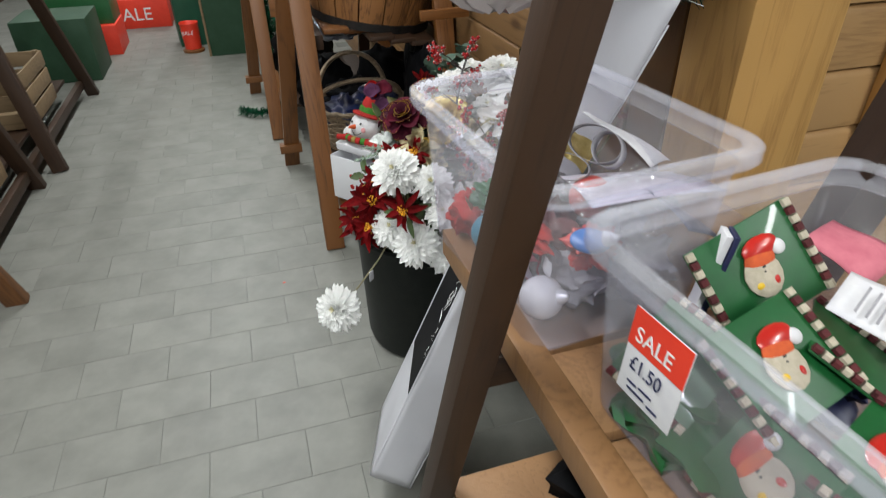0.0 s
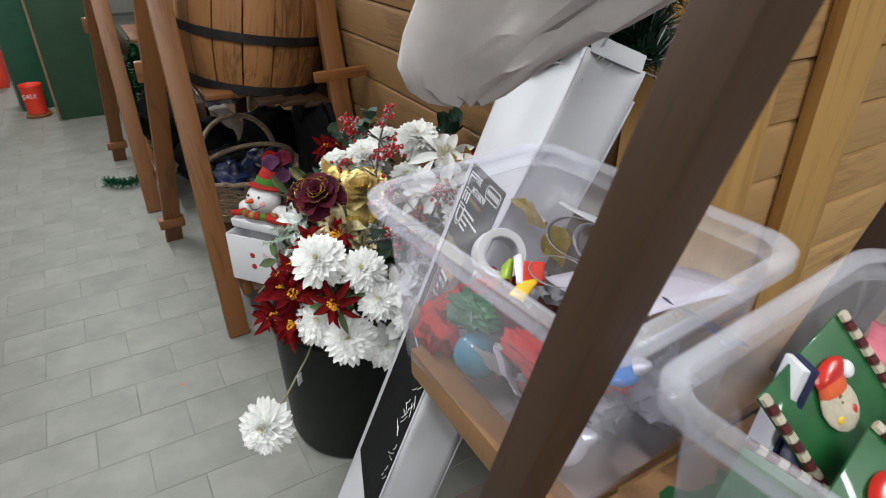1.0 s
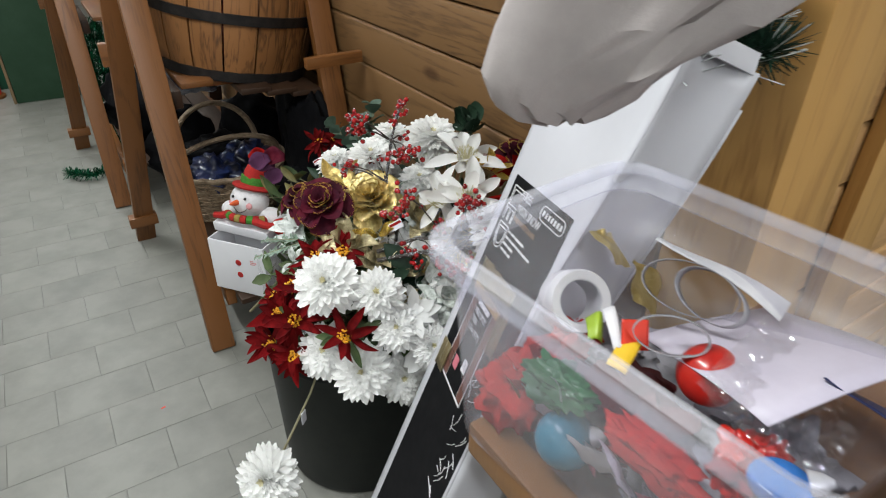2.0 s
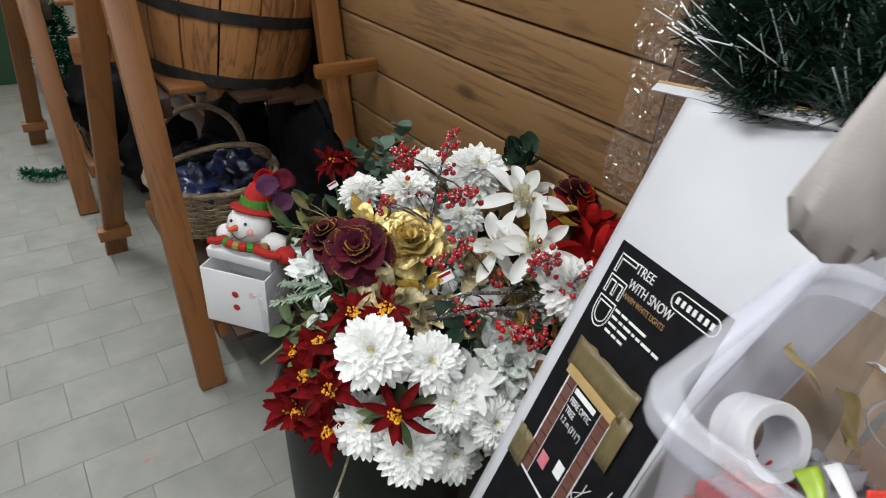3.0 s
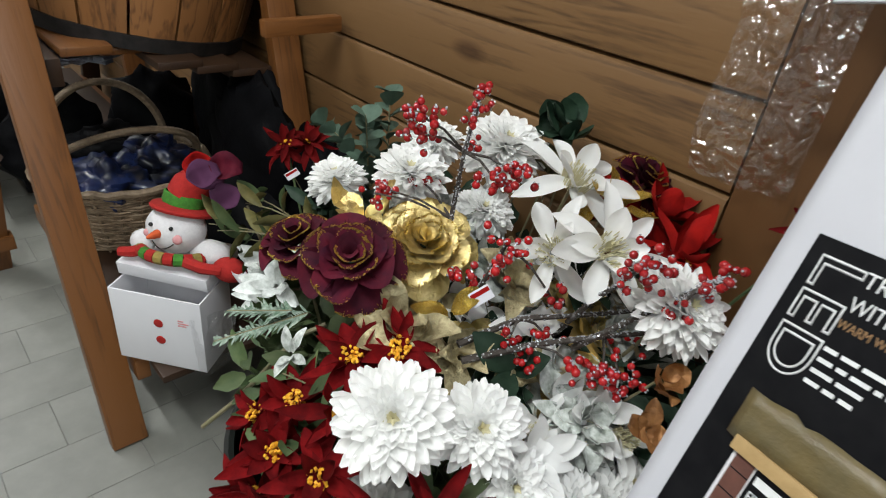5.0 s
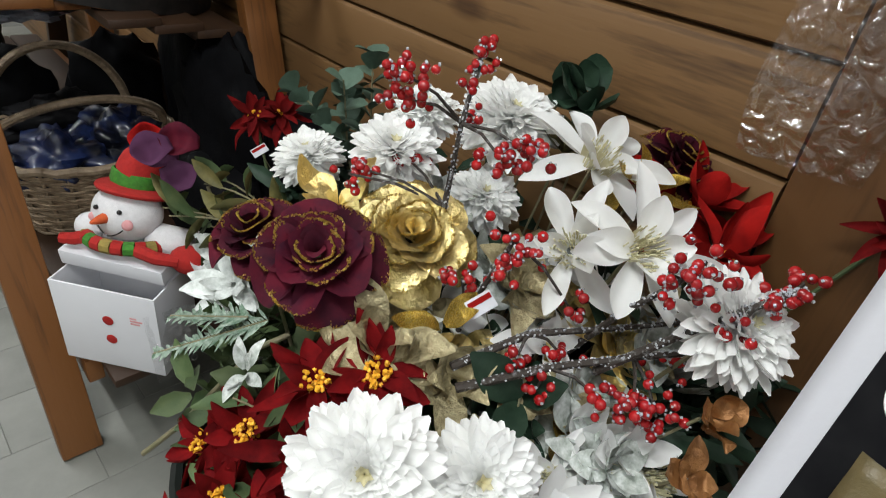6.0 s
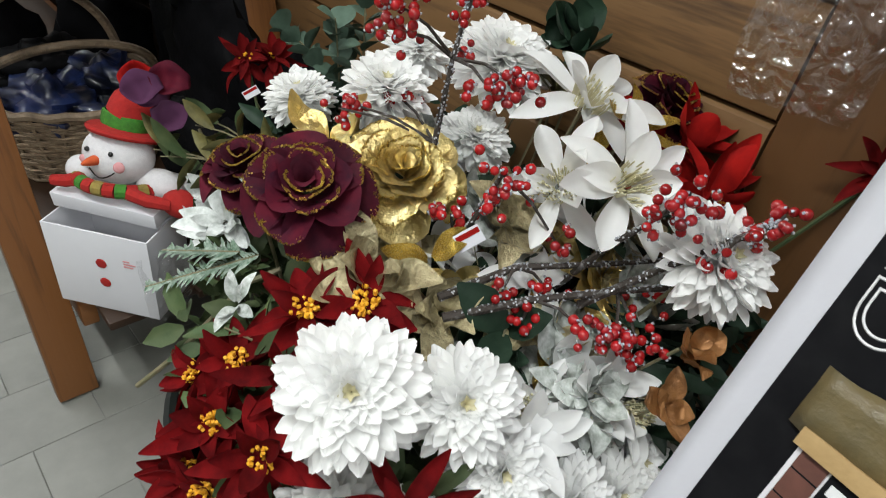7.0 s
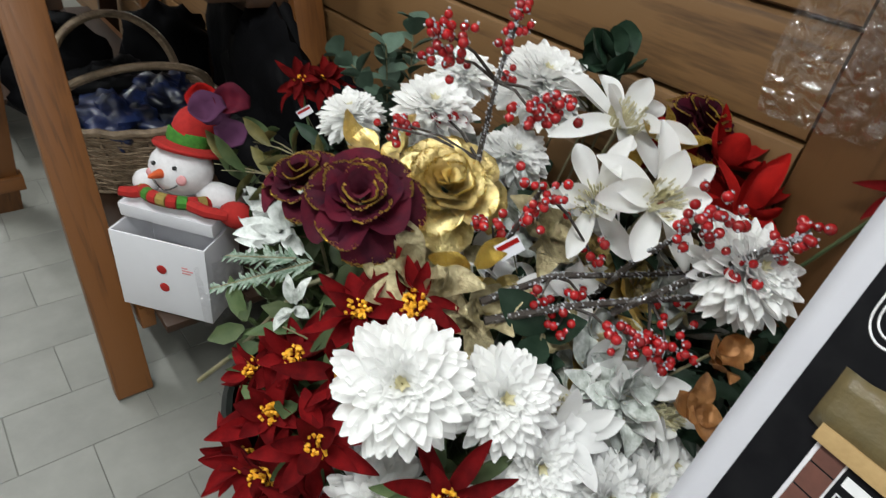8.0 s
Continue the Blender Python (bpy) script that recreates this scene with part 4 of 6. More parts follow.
def poinsettia(at, r, mat, toward=None, n=9, label="dark red velvet poinsettia with yellow centres", leaves=2):
    f = thing("artificial_poinsettia", label, "artificial flower", "flowers in the bin")
    m = facing(at, toward, 0.45)
    for k in range(n + n - 3):
        outer = k < n
        bm = bmesh.new()
        a = 2 * math.pi * (k / n if outer else (k - n + 0.5) / (n - 3)) + rnd.uniform(-0.3, 0.3)
        pm = m @ Matrix.Rotation(a, 4, "Z") @ Matrix.Translation((0, r * 0.05, 0 if outer else 0.012)) @ Matrix.Rotation(radians(rnd.uniform(-35, 40) if outer else rnd.uniform(5, 60)), 4, "X") @ Matrix.Rotation(rnd.uniform(-0.6, 0.6), 4, "Y")
        add_petal(bm, pm, r * (rnd.uniform(0.9, 1.4) if outer else rnd.uniform(0.6, 0.95)), r * rnd.uniform(0.30, 0.42), rnd.uniform(-0.5, 0.4), 0.6, 0.40, 9, 0.2, rnd.uniform(-0.05, 0.05))
        part("bract", bm, mat, f, crease=80)
    bm = bmesh.new()
    for i in range(60 if mat is RED_VELVET else 9):
        a, q = rnd.uniform(0, 6.28), r * 0.23 * math.sqrt(rnd.random())
        p = m @ Vector((q * math.cos(a), q * math.sin(a), r * rnd.uniform(0.10, 0.42)))
        add_box(bm, 0.0042, 0.0042, 0.0042, Matrix.Translation(p) @ Euler((rnd.random() * 3, rnd.random() * 3, 0)).to_matrix().to_4x4(), 0.0012)
    part("centre", bm, YELLOW, f, "cluster of yellow buds")["kind"] = "stuff"
    if leaves:
        for k in range(leaves):
            bm = bmesh.new()
            petal_ring(bm, m, 1, r * 0.3, r * 1.05, r * 0.34, -8, -0.1, 0.25, 0.42, rows=6, jitter=3.1, lift=-0.012)
            part("leaf", bm, GREEN_LEAF, f, "dull green leaf")
    stem_to(f, at, m, mat=GREEN_LEAF)
    return f


bm = bmesh.new()
add_ball(bm, (0, 0, 0), 1.0, 10)
BERRY_MESH = mesh_of(bm, "berry", BERRY, crease=180)


def berry_branch(points, sides, label="dark frosted twig with clusters of red berries"):
    """A twig along points; sides gives (place, clusters of berries)."""
    f = thing("berry_branch", label, "berry branch", "berry branches")
    bm = bmesh.new()
    add_tube(bm, points, 0.0055, 6, 0.0025)
    part("twig", bm, TWIG, f)
    for p, n, spread in sides:
        q = min((Vector(x) for x in points), key=lambda x: (x - Vector(p)).length)
        bm = bmesh.new()
        add_tube(bm, [q, (q + Vector(p)) / 2 + Vector((0, 0, 0.008)), p], 0.0025, 5, 0.0015)
        part("side_twig", bm, TWIG, f)
    fr = bmesh.new()
    for p, n, spread in sides:
        for i in range(n):
            c = Vector(p) + Vector((rnd.gauss(0, 1), rnd.gauss(0, 1), rnd.gauss(0, 0.8))) * spread
            ball = new("berry", BERRY_MESH)
            ball.parent = f
            ball.matrix_local = Matrix.Translation(c) @ Matrix.Scale(rnd.uniform(0.0050, 0.0068), 4)
            for j in range(2):
                d = Vector((rnd.gauss(0, 1), rnd.gauss(0, 1), rnd.gauss(0.4, 1))).normalized()
                add_box(fr, 0.0024, 0.0024, 0.0024, Matrix.Translation(c + d * 0.0066) @ Euler((rnd.random() * 3, rnd.random() * 3, 1)).to_matrix().to_4x4())
    for q, e in zip(points, points[1:]):
        for j in range(70):
            c = Vector(q).lerp(Vector(e), rnd.random()) + Vector((rnd.gauss(0, 1), rnd.gauss(0, 1), rnd.gauss(0.5, 1))).normalized() * 0.0045
            add_box(fr, 0.0019, 0.0019, 0.0019, Matrix.Translation(c) @ Euler((rnd.random() * 3, rnd.random() * 3, 1)).to_matrix().to_4x4())
    part("frost", fr, FROST, f, "clear frosty beads")["kind"] = "stuff"
    return f


def sprig(base, tip, n, length, width, mat, name, label, category="leaf sprig", point=0.5, curl=-0.15, droop=0.02):
    f = thing(name, label, category, "foliage in the bin")
    a, b = Vector(base), Vector(tip)
    pts = [a.lerp(b, i / 6) + Vector((0, 0, droop * math.sin(math.pi * i / 6))) for i in range(7)]
    bm = bmesh.new()
    add_tube(bm, pts, 0.0025, 5, 0.0012)
    part("stalk", bm, STEM, f)
    d = (b - a).normalized()
    bm = bmesh.new()
    for i in range(n):
        s = (i + 0.5) / n
        p = a.lerp(b, s) + Vector((0, 0, droop * math.sin(math.pi * s)))
        m = rot_to(d) @ Matrix.Rotation(i * 2.4 + rnd.uniform(-0.4, 0.4), 4, "Z") @ Matrix.Rotation(radians(rnd.uniform(25, 60)), 4, "X")
        m.translation = p
        k = rnd.uniform(0.75, 1.1)
        add_petal(bm, m, length * k, width * k, curl, 0.25, point, 5)
    part("leaves", bm, mat, f)
    return f


W = "white fabric dahlia head on a wrapped stem"
for at, r, mix in (((0.223, 2.016, 0.785), 0.072, 0.75), ((0.318, 1.958, 0.758), 0.060, 0.75), ((0.650, 2.268, 0.955), 0.074, 0.6), ((0.472, 2.512, 0.835), 0.056, 0.55),
                   ((0.505, 2.342, 0.905), 0.064, 0.6), ((0.600, 2.250, 0.853), 0.054, 0.7), ((0.205, 2.017, 0.60), 0.066, 0.45), ((0.255, 1.925, 0.585), 0.068, 0.45),
                   ((0.35, 1.905, 0.535), 0.062, 0.45), ((0.335, 1.905, 0.69), 0.055, 0.6), ((0.58, 2.37, 0.945), 0.05, 0.5), ((0.43, 1.86, 0.60), 0.055, 0.5), ((0.455, 1.825, 0.635), 0.052, 0.6), ((0.395, 1.845, 0.655), 0.05, 0.6), ((0.52, 1.835, 0.63), 0.05, 0.6)):
    dahlia(at, r, mix)
dahlia((-0.003, 1.879, 0.436), 0.068, 0.3, toward=(-0.6, -0.55, 0.45), label="white fabric dahlia hanging out over the floor", stem=False)
drop = bpy.data.objects["artificial_dahlia.015"]
bm = bmesh.new()
add_tube(bm, [(0.26, 2.10, 0.52), (0.215, 2.06, 0.555), (0.15, 2.005, 0.50), (0.07, 1.94, 0.458), (0.015, 1.893, 0.438)], 0.003, 6)
part("stem", bm, STEM, drop)
bm = bmesh.new()
add_box(bm, 0.020, 0.003, 0.034, pose(0.118, 1.975, 0.465, 0, 0, 40), 0.001)
part("price_tag", bm, WHITE_CARD, drop, "small clear-white price tag")

rose((0.311, 2.232, 0.862), 0.057, WINE, GLITTER, "artificial_rose", "wine red fabric rose edged with gold glitter", mix=0.8)
rose((0.315, 2.385, 0.808), 0.050, WINE, GLITTER, "artificial_rose", "smaller wine red fabric rose edged with glitter", mix=0.4)
rose((0.442, 2.222, 0.85), 0.062, GOLD_CLOTH, GLITTER, "artificial_rose", "shiny gold lame rose with glitter edges", mix=0.85)
rose((0.79, 2.072, 0.945), 0.045, WINE, GLITTER, "artificial_rose", "wine red fabric rose close to the plank wall", mix=0.6)
lily((0.661, 2.122, 0.952), 0.098)
lily((0.580, 1.992, 0.918), 0.100, toward=(-0.35, -0.62, 0.7))
lily((0.545, 2.055, 0.895), 0.085, toward=(-0.7, -0.3, 0.6), n=6)
lily((0.47, 1.885, 0.70), 0.075, n=6)
lily((0.52, 1.86, 0.70), 0.07, n=6)
lily((0.405, 1.93, 0.715), 0.06, n=6)
dahlia((0.580, 1.868, 0.890), 0.064, 0.6)
poinsettia((0.305, 2.105, 0.782), 0.072, RED_VELVET, toward=(-0.35, -0.3, 0.85), leaves=3)
poinsettia((0.258, 2.140, 0.770), 0.068, RED_VELVET, toward=(-0.5, -0.1, 0.8), leaves=2)
poinsettia((0.157, 2.175, 0.620), 0.068, RED_VELVET)
poinsettia((0.125, 2.13, 0.575), 0.062, RED_VELVET, toward=(-0.9, -0.2, 0.35))
poinsettia((0.14, 2.05, 0.60), 0.062, RED_VELVET, toward=(-0.5, -0.8, 0.3))
poinsettia((0.180, 2.265, 0.600), 0.068, RED_VELVET, toward=(-0.7, 0.3, 0.65))
poinsettia((0.165, 2.08, 0.66), 0.068, RED_VELVET)
poinsettia((0.126, 2.194, 0.535), 0.066, RED_VELVET)
poinsettia((0.155, 2.10, 0.55), 0.066, RED_VELVET)
poinsettia((0.205, 2.205, 0.665), 0.070, RED_VELVET)
poinsettia((0.225, 2.12, 0.705), 0.066, RED_VELVET, leaves=3)
poinsettia((0.225, 1.93, 0.70), 0.062, RED_VELVET, toward=(-0.6, -0.6, 0.5), n=7, leaves=4)
poinsettia((0.775, 2.03, 0.90), 0.11, BRIGHT_RED, label="bright red fabric poinsettia close to the plank wall", leaves=0)
poinsettia((0.81, 1.80, 0.97), 0.050, SHADED_RED, toward=(-0.8, -0.2, 0.3), label="red fabric poinsettia close to the plank wall, darkened for shade", leaves=0)
poinsettia((0.72, 1.95, 0.88), 0.10, BRIGHT_RED, label="bright red fabric poinsettia close to the plank wall", leaves=1)
poinsettia((0.545, 2.83, 0.775), 0.056, SHADED_RED, toward=(-0.4, -0.5, 0.75), label="red fabric poinsettia at the back of the bin, darkened for shade", leaves=1)
poinsettia((0.59, 2.80, 0.785), 0.056, SHADED_RED, toward=(-0.5, -0.5, 0.7), label="red fabric poinsettia at the back of the bin, darkened for shade", leaves=0)
f = thing("artificial_pansy", "floppy dull purple and red fabric flower", "artificial flower", "flowers in the bin")
for k, (dx, dy, dz, mt_) in enumerate(((0, 0, 0, PURPLE), (-0.012, 0.012, -0.045, PURPLE), (-0.02, 0.04, -0.045, BRIGHT_RED), (0.02, 0.03, -0.045, PURPLE), (0.045, -0.01, -0.005, WINE))):
    bm = bmesh.new()
    add_petal(bm, facing((0.342 + dx, 2.740 + dy, 0.795 + dz), (-0.4 + 0.2 * (k % 2), -0.6, 0.6)), 0.068, 0.060, 0.35, 0.7, 0.6, 14, 0.4, 0.12)
    solid(part("petal", bm, mt_, f, crease=100), 0.001)
stem_to(f, (0.40, 2.76, 0.70), facing((0.40, 2.76, 0.70)))

berry_branch([(0.45, 2.20, 0.62), (0.465, 2.20, 0.78), (0.475, 2.205, 0.90), (0.50, 2.22, 1.0), (0.538, 2.238, 1.085)],
             [((0.538, 2.238, 1.082), 8, 0.010), ((0.525, 2.228, 1.05), 9, 0.012), ((0.415, 2.231, 1.065), 20, 0.017), ((0.425, 2.235, 1.035), 14, 0.014), ((0.468, 2.125, 1.0), 16, 0.015), ((0.495, 2.11, 1.008), 14, 0.015), ((0.512, 2.325, 0.908), 22, 0.018), ((0.425, 2.31, 0.917), 11, 0.012), ((0.395, 2.30, 0.922), 6, 0.009), ((0.56, 2.26, 0.985), 8, 0.012)])
berry_branch([(0.46, 2.16, 0.6), (0.46, 2.13, 0.78), (0.459, 2.078, 0.925)],
             [((0.459, 2.078, 0.925), 14, 0.013), ((0.462, 2.085, 0.89), 9, 0.011), ((0.446, 2.131, 0.845), 16, 0.014), ((0.51, 2.02, 0.85), 8, 0.012)])
berry_branch([(0.36, 2.04, 0.79), (0.45, 1.99, 0.81), (0.53, 1.935, 0.825), (0.60, 1.885, 0.835), (0.64, 1.855, 0.83)],
             [((0.500, 1.905, 0.79), 20, 0.014), ((0.522, 1.885, 0.78), 18, 0.013), ((0.475, 1.935, 0.795), 8, 0.010), ((0.44, 1.99, 0.785), 8, 0.012), ((0.57, 1.905, 0.81), 7, 0.010)])
berry_branch([(0.37, 2.06, 0.80), (0.46, 2.03, 0.825), (0.55, 1.98, 0.825), (0.64, 1.92, 0.835)],
             [((0.43, 2.02, 0.81), 8, 0.012), ((0.49, 2.0, 0.80), 9, 0.013)], "pale frosted twig with a few red berries")
berry_branch([(0.50, 1.96, 0.80), (0.54, 1.90, 0.88), (0.575, 1.85, 0.94), (0.60, 1.835, 0.955)],
             [((0.575, 1.848, 0.943), 14, 0.014), ((0.602, 1.833, 0.957), 8, 0.011), ((0.555, 1.86, 0.91), 7, 0.012)])
berry_branch([(0.53, 2.05, 0.7), (0.53, 1.97, 0.86), (0.527, 1.905, 0.965)], [((0.527, 1.903, 0.968), 18, 0.016), ((0.52, 1.92, 0.935), 14, 0.016)], "dark twig with frosted red berry clusters")

# gold and champagne leaves and filler
def leaf_pair(at, n, length, width, mat, label, toward=None, point=0.5, cup=0.3):
    f = thing("fabric_leaf_spray", label, "leaf spray", "foliage in the bin")
    m = facing(at, toward, 0.5)
    bm = bmesh.new()
    petal_ring(bm, m, n, 0.004, length, width * 0.66, 25, rnd.uniform(-0.35, 0.35), cup, point, rows=8, jitter=0.8, wave=0.16 if mat in (CHAMPAGNE, GOLD_CLOTH, COPPER) else 0.07)
    petal_ring(bm, m, n, 0.004, length * 0.75, width * 0.55, 50, rnd.uniform(-0.35, 0.35), cup, point, rows=8, jitter=0.8, wave=0.16 if mat in (CHAMPAGNE, GOLD_CLOTH, COPPER) else 0.07)
    part("leaves", bm, mat, f)
    stem_to(f, at, m, radius=0.002)
    return f


for at, n, ln, wd, mat, label in (
        ((0.398, 2.107, 0.81), 2, 0.06, 0.04, GLITTER, "gold glitter leaves on a wire stem"), ((0.705, 2.07, 0.93), 2, 0.075, 0.045, GLITTER, "gold glitter leaves on a wire stem"),
        ((0.64, 2.08, 0.90), 2, 0.06, 0.04, GLITTER, "gold glitter leaves on a wire stem"), ((0.482, 1.981, 0.735), 3, 0.06, 0.05, GLITTER, "gold glitter leaves on a wire stem"),
        ((0.41, 2.34, 0.85), 3, 0.085, 0.06, GOLD_CLOTH, "gold lame leaves beside the gold rose"),
        ((0.33, 2.13, 0.80), 5, 0.075, 0.06, CHAMPAGNE, "champagne coloured fabric leaves in the bunch"), ((0.38, 2.06, 0.77), 5, 0.07, 0.06, CHAMPAGNE, "champagne coloured fabric leaves in the bunch"),
        ((0.52, 2.10, 0.82), 5, 0.08, 0.065, CHAMPAGNE, "champagne coloured fabric leaves in the bunch"), ((0.57, 1.98, 0.78), 5, 0.07, 0.06, GOLD_CLOTH, "crumpled gold fabric leaves"),
        ((0.50, 1.93, 0.72), 5, 0.07, 0.06, CHAMPAGNE, "champagne coloured fabric leaves in the bunch"), ((0.53, 1.84, 0.815), 3, 0.042, 0.048, COPPER, "copper fabric leaves by the carton"),
        ((0.51, 1.828, 0.74), 3, 0.045, 0.050, COPPER, "copper fabric leaves by the carton"), ((0.46, 1.99, 0.70), 5, 0.075, 0.06, PALE_LEAF, "pale frosted fabric leaves"),
        ((0.53, 2.17, 0.80), 6, 0.09, 0.055, PALE_LEAF, "pale frosted fabric leaves"), ((0.63, 1.95, 0.74), 6, 0.085, 0.06, PALE_LEAF, "pale frosted fabric leaves"),
        ((0.56, 2.30, 0.82), 6, 0.085, 0.06, PALE_LEAF, "pale frosted fabric leaves"), ((0.40, 2.20, 0.74), 6, 0.09, 0.06, CHAMPAGNE, "champagne coloured fabric leaves in the bunch"),
        ((0.36, 2.52, 0.665), 7, 0.06, 0.034, PALE_LEAF, "white frosted holly leaves"), ((0.34, 2.50, 0.68), 6, 0.055, 0.03, PALE_LEAF, "white frosted holly leaves"),
        ((0.23, 2.27, 0.70), 4, 0.045, 0.025, PALE_LEAF, "white frosted holly leaves"),
        ((0.40, 1.88, 0.62), 6, 0.08, 0.055, LILY_WHITE, "white satin petals low in the bunch"), ((0.47, 1.83, 0.58), 6, 0.08, 0.055, LILY_WHITE, "white satin petals low in the bunch"),
        ((0.55, 1.85, 0.62), 6, 0.08, 0.055, LILY_WHITE, "white satin petals low in the bunch"), ((0.37, 1.98, 0.70), 6, 0.07, 0.05, CHAMPAGNE, "champagne coloured fabric leaves in the bunch")):
    leaf_pair(at, n, ln, wd, mat, label)
for at, toward in (((0.745, 2.225, 1.0), (-0.9, -0.1, 0.2)), ((0.735, 2.235, 1.02), (-0.2, -0.8, 0.5)), ((0.74, 2.20, 0.985), (-0.3, 0.2, 0.9))):
    leaf_pair(at, 2, 0.056, 0.078, DARK_LEAF, "glossy dark green leaves against the plank wall", toward, 0.6)
for at, n in (((0.36, 2.58, 0.64), 6), ((0.325, 2.50, 0.665), 6), ((0.385, 2.63, 0.62), 6), ((0.30, 2.44, 0.70), 5), ((0.34, 2.54, 0.60), 6)):
    leaf_pair(at, n, 0.068, 0.040, FROST_LEAF, "white frosted holly leaves by the gift box", (-0.5, -0.4, 0.75), 0.45)
leaf_pair((0.70, 2.20, 0.93), 4, 0.06, 0.06, OLIVE, "olive gold leaves behind the magnolia", point=0.6)
for k in range(26):
    q = rnd.random()
    at = (0.44 + 0.22 * q + rnd.uniform(-0.05, 0.05), 2.20 - 0.26 * rnd.random(), 0.73 + 0.09 * q + rnd.uniform(-0.03, 0.03))
    mat, label = ((PALE_LEAF, "pale frosted fabric leaves"), (CHAMPAGNE, "champagne coloured fabric leaves in the bunch"), (LILY_WHITE, "white satin petals low in the bunch"), (GOLD_CLOTH, "crumpled gold fabric leaves"), (DARK_LEAF, "dark green leaves inside the bunch"))[k % 5]
    leaf_pair(at, 4, rnd.uniform(0.05, 0.075), rnd.uniform(0.045, 0.065), mat, label)
for k in range(10):
    at = (0.36 + 0.16 * rnd.random(), 1.98 - 0.10 * rnd.random(), 0.66 + 0.07 * rnd.random())
    mat, label = ((LILY_WHITE, "white satin petals low in the bunch"), (PALE_LEAF, "pale frosted fabric leaves"))[k % 2]
    leaf_pair(at, 5, rnd.uniform(0.05, 0.07), rnd.uniform(0.04, 0.055), mat, label)
f = thing("gold_bauble", "small shiny gold bauble among the flowers", "bauble")
bm = bmesh.new()
add_ball(bm, (0.452, 1.942, 0.715), 0.017, 20)
part("ball", bm, GLITTER, f)
bm = bmesh.new()
add_tube(bm, [(0.452, 1.945, 0.70), (0.46, 2.0, 0.55)], 0.0015, 5)
part("wire", bm, STEM, f)

E1 = "grey-green artificial eucalyptus sprig in the bin"
for base, tip, n, ln in (((0.58, 2.55, 0.72), (0.545, 2.53, 0.95), 15, 0.048), ((0.60, 2.52, 0.74), (0.612, 2.545, 0.985), 16, 0.047), ((0.56, 2.52, 0.80), (0.52, 2.64, 0.90), 14, 0.047),
                         ((0.60, 2.55, 0.78), (0.62, 2.62, 0.90), 14, 0.048), ((0.50, 2.35, 0.80), (0.525, 2.45, 0.90), 8, 0.045)):
    sprig(base, tip, n, ln, ln * 0.95, EUCALYPT, "eucalyptus_sprig", E1, point=0.55)
for k in range(7):
    a = rnd.uniform(0, 1)
    sprig((0.44, 2.50, 0.62 + 0.03 * k % 0.1), (0.38 - 0.04 * (k % 3) + 0.05 * a, 2.63 + 0.028 * k, 0.63 + 0.03 * (k % 4)), 7, 0.085, 0.03, OLIVE if k % 2 else GREEN_LEAF, "leaf_sprig", "olive green leaf sprig reaching over the shelf")
for at, tip in (((0.46, 2.02, 0.70), (0.41, 1.99, 0.775)), ((0.30, 2.1, 0.6), (0.20, 2.24, 0.70))):
    sprig(at, tip, 5, 0.08, 0.045, DARK_LEAF if at[0] > 0.35 else GREEN_LEAF, "leaf_sprig", "dark green leaves inside the bunch")
# frosted fern
f = thing("fern_sprig", "pale frosted artificial fern frond", "leaf sprig", "foliage in the bin")
bm, st = bmesh.new(), bmesh.new()
for a, b in (((0.285, 2.31, 0.73), (0.165, 2.40, 0.665)), ((0.27, 2.335, 0.725), (0.20, 2.42, 0.70))):
    a, b = Vector(a), Vector(b)
    add_tube(st, [a, b], 0.0015, 5)
    d = (b - a).normalized()
    side = d.cross(Vector((0, 0, 1))).normalized()
    for i in range(34):
        s = i / 34
        for sg in (-1, 1):
            q = (d * 0.7 + side * sg).normalized()
            m = rot_to(q) @ Matrix.Rotation(-math.pi / 2, 4, "X")
            m = Matrix((q.cross(Vector((0, 0, 1))).normalized(), q, Vector((0, 0, 1)))).transposed().to_4x4()
            m.translation = a.lerp(b, s)
            add_petal(bm, m, (0.030 * (1 - 0.7 * s) + 0.006) * rnd.uniform(0.5, 1.15), 0.0048, rnd.uniform(-0.5, 0.5), 0.2, 0.5, 4)
part("stalk", st, STEM, f)
part("fronds", bm, FERN, f)
# loose twig and bent leaf stem
f = thing("loose_stem", "bare grey artificial stem sticking out of the bin", "stem")
bm = bmesh.new()
add_tube(bm, [(0.125, 2.384, 0.508), (0.17, 2.345, 0.575), (0.215, 2.32, 0.64), (0.26, 2.30, 0.70), (0.30, 2.28, 0.72)], 0.004, 7)
part("rod", bm, STEM, f)

for at, tz, tw_, th_ in (((0.545, 2.055, 0.885), 62, 0.062, 0.019), ((0.165, 2.075, 0.625), 12, 0.062, 0.019), ((0.53, 1.89, 0.70), -50, 0.04, 0.025)):
    tg = thing("maker_tag", "small dark grey cardboard maker's tag", "tag", "grey tags")
    m = rot_to(VIEW) @ Matrix.Rotation(radians(tz), 4, "Z")
    m.translation = Vector(at)
    bm = bmesh.new()
    add_box(bm, tw_, th_, 0.0012, m, 0.0004)
    part("card", bm, TAG_GREY, tg)
    bm = bmesh.new()
    for k in range(5):
        add_box(bm, 0.005, 0.007, 0.0006, m @ pose(-0.016 + 0.008 * k, 0, 0.0011))
    part("print", bm, PETAL_WHITE, tg, "white print bars")
    bm = bmesh.new()
    add_tube(bm, [m @ Vector((-tw_ / 2, 0, 0)), m @ Vector((-tw_ / 2 - 0.02, 0, -0.03))], 0.0008, 4)
    part("string", bm, STEM, tg)

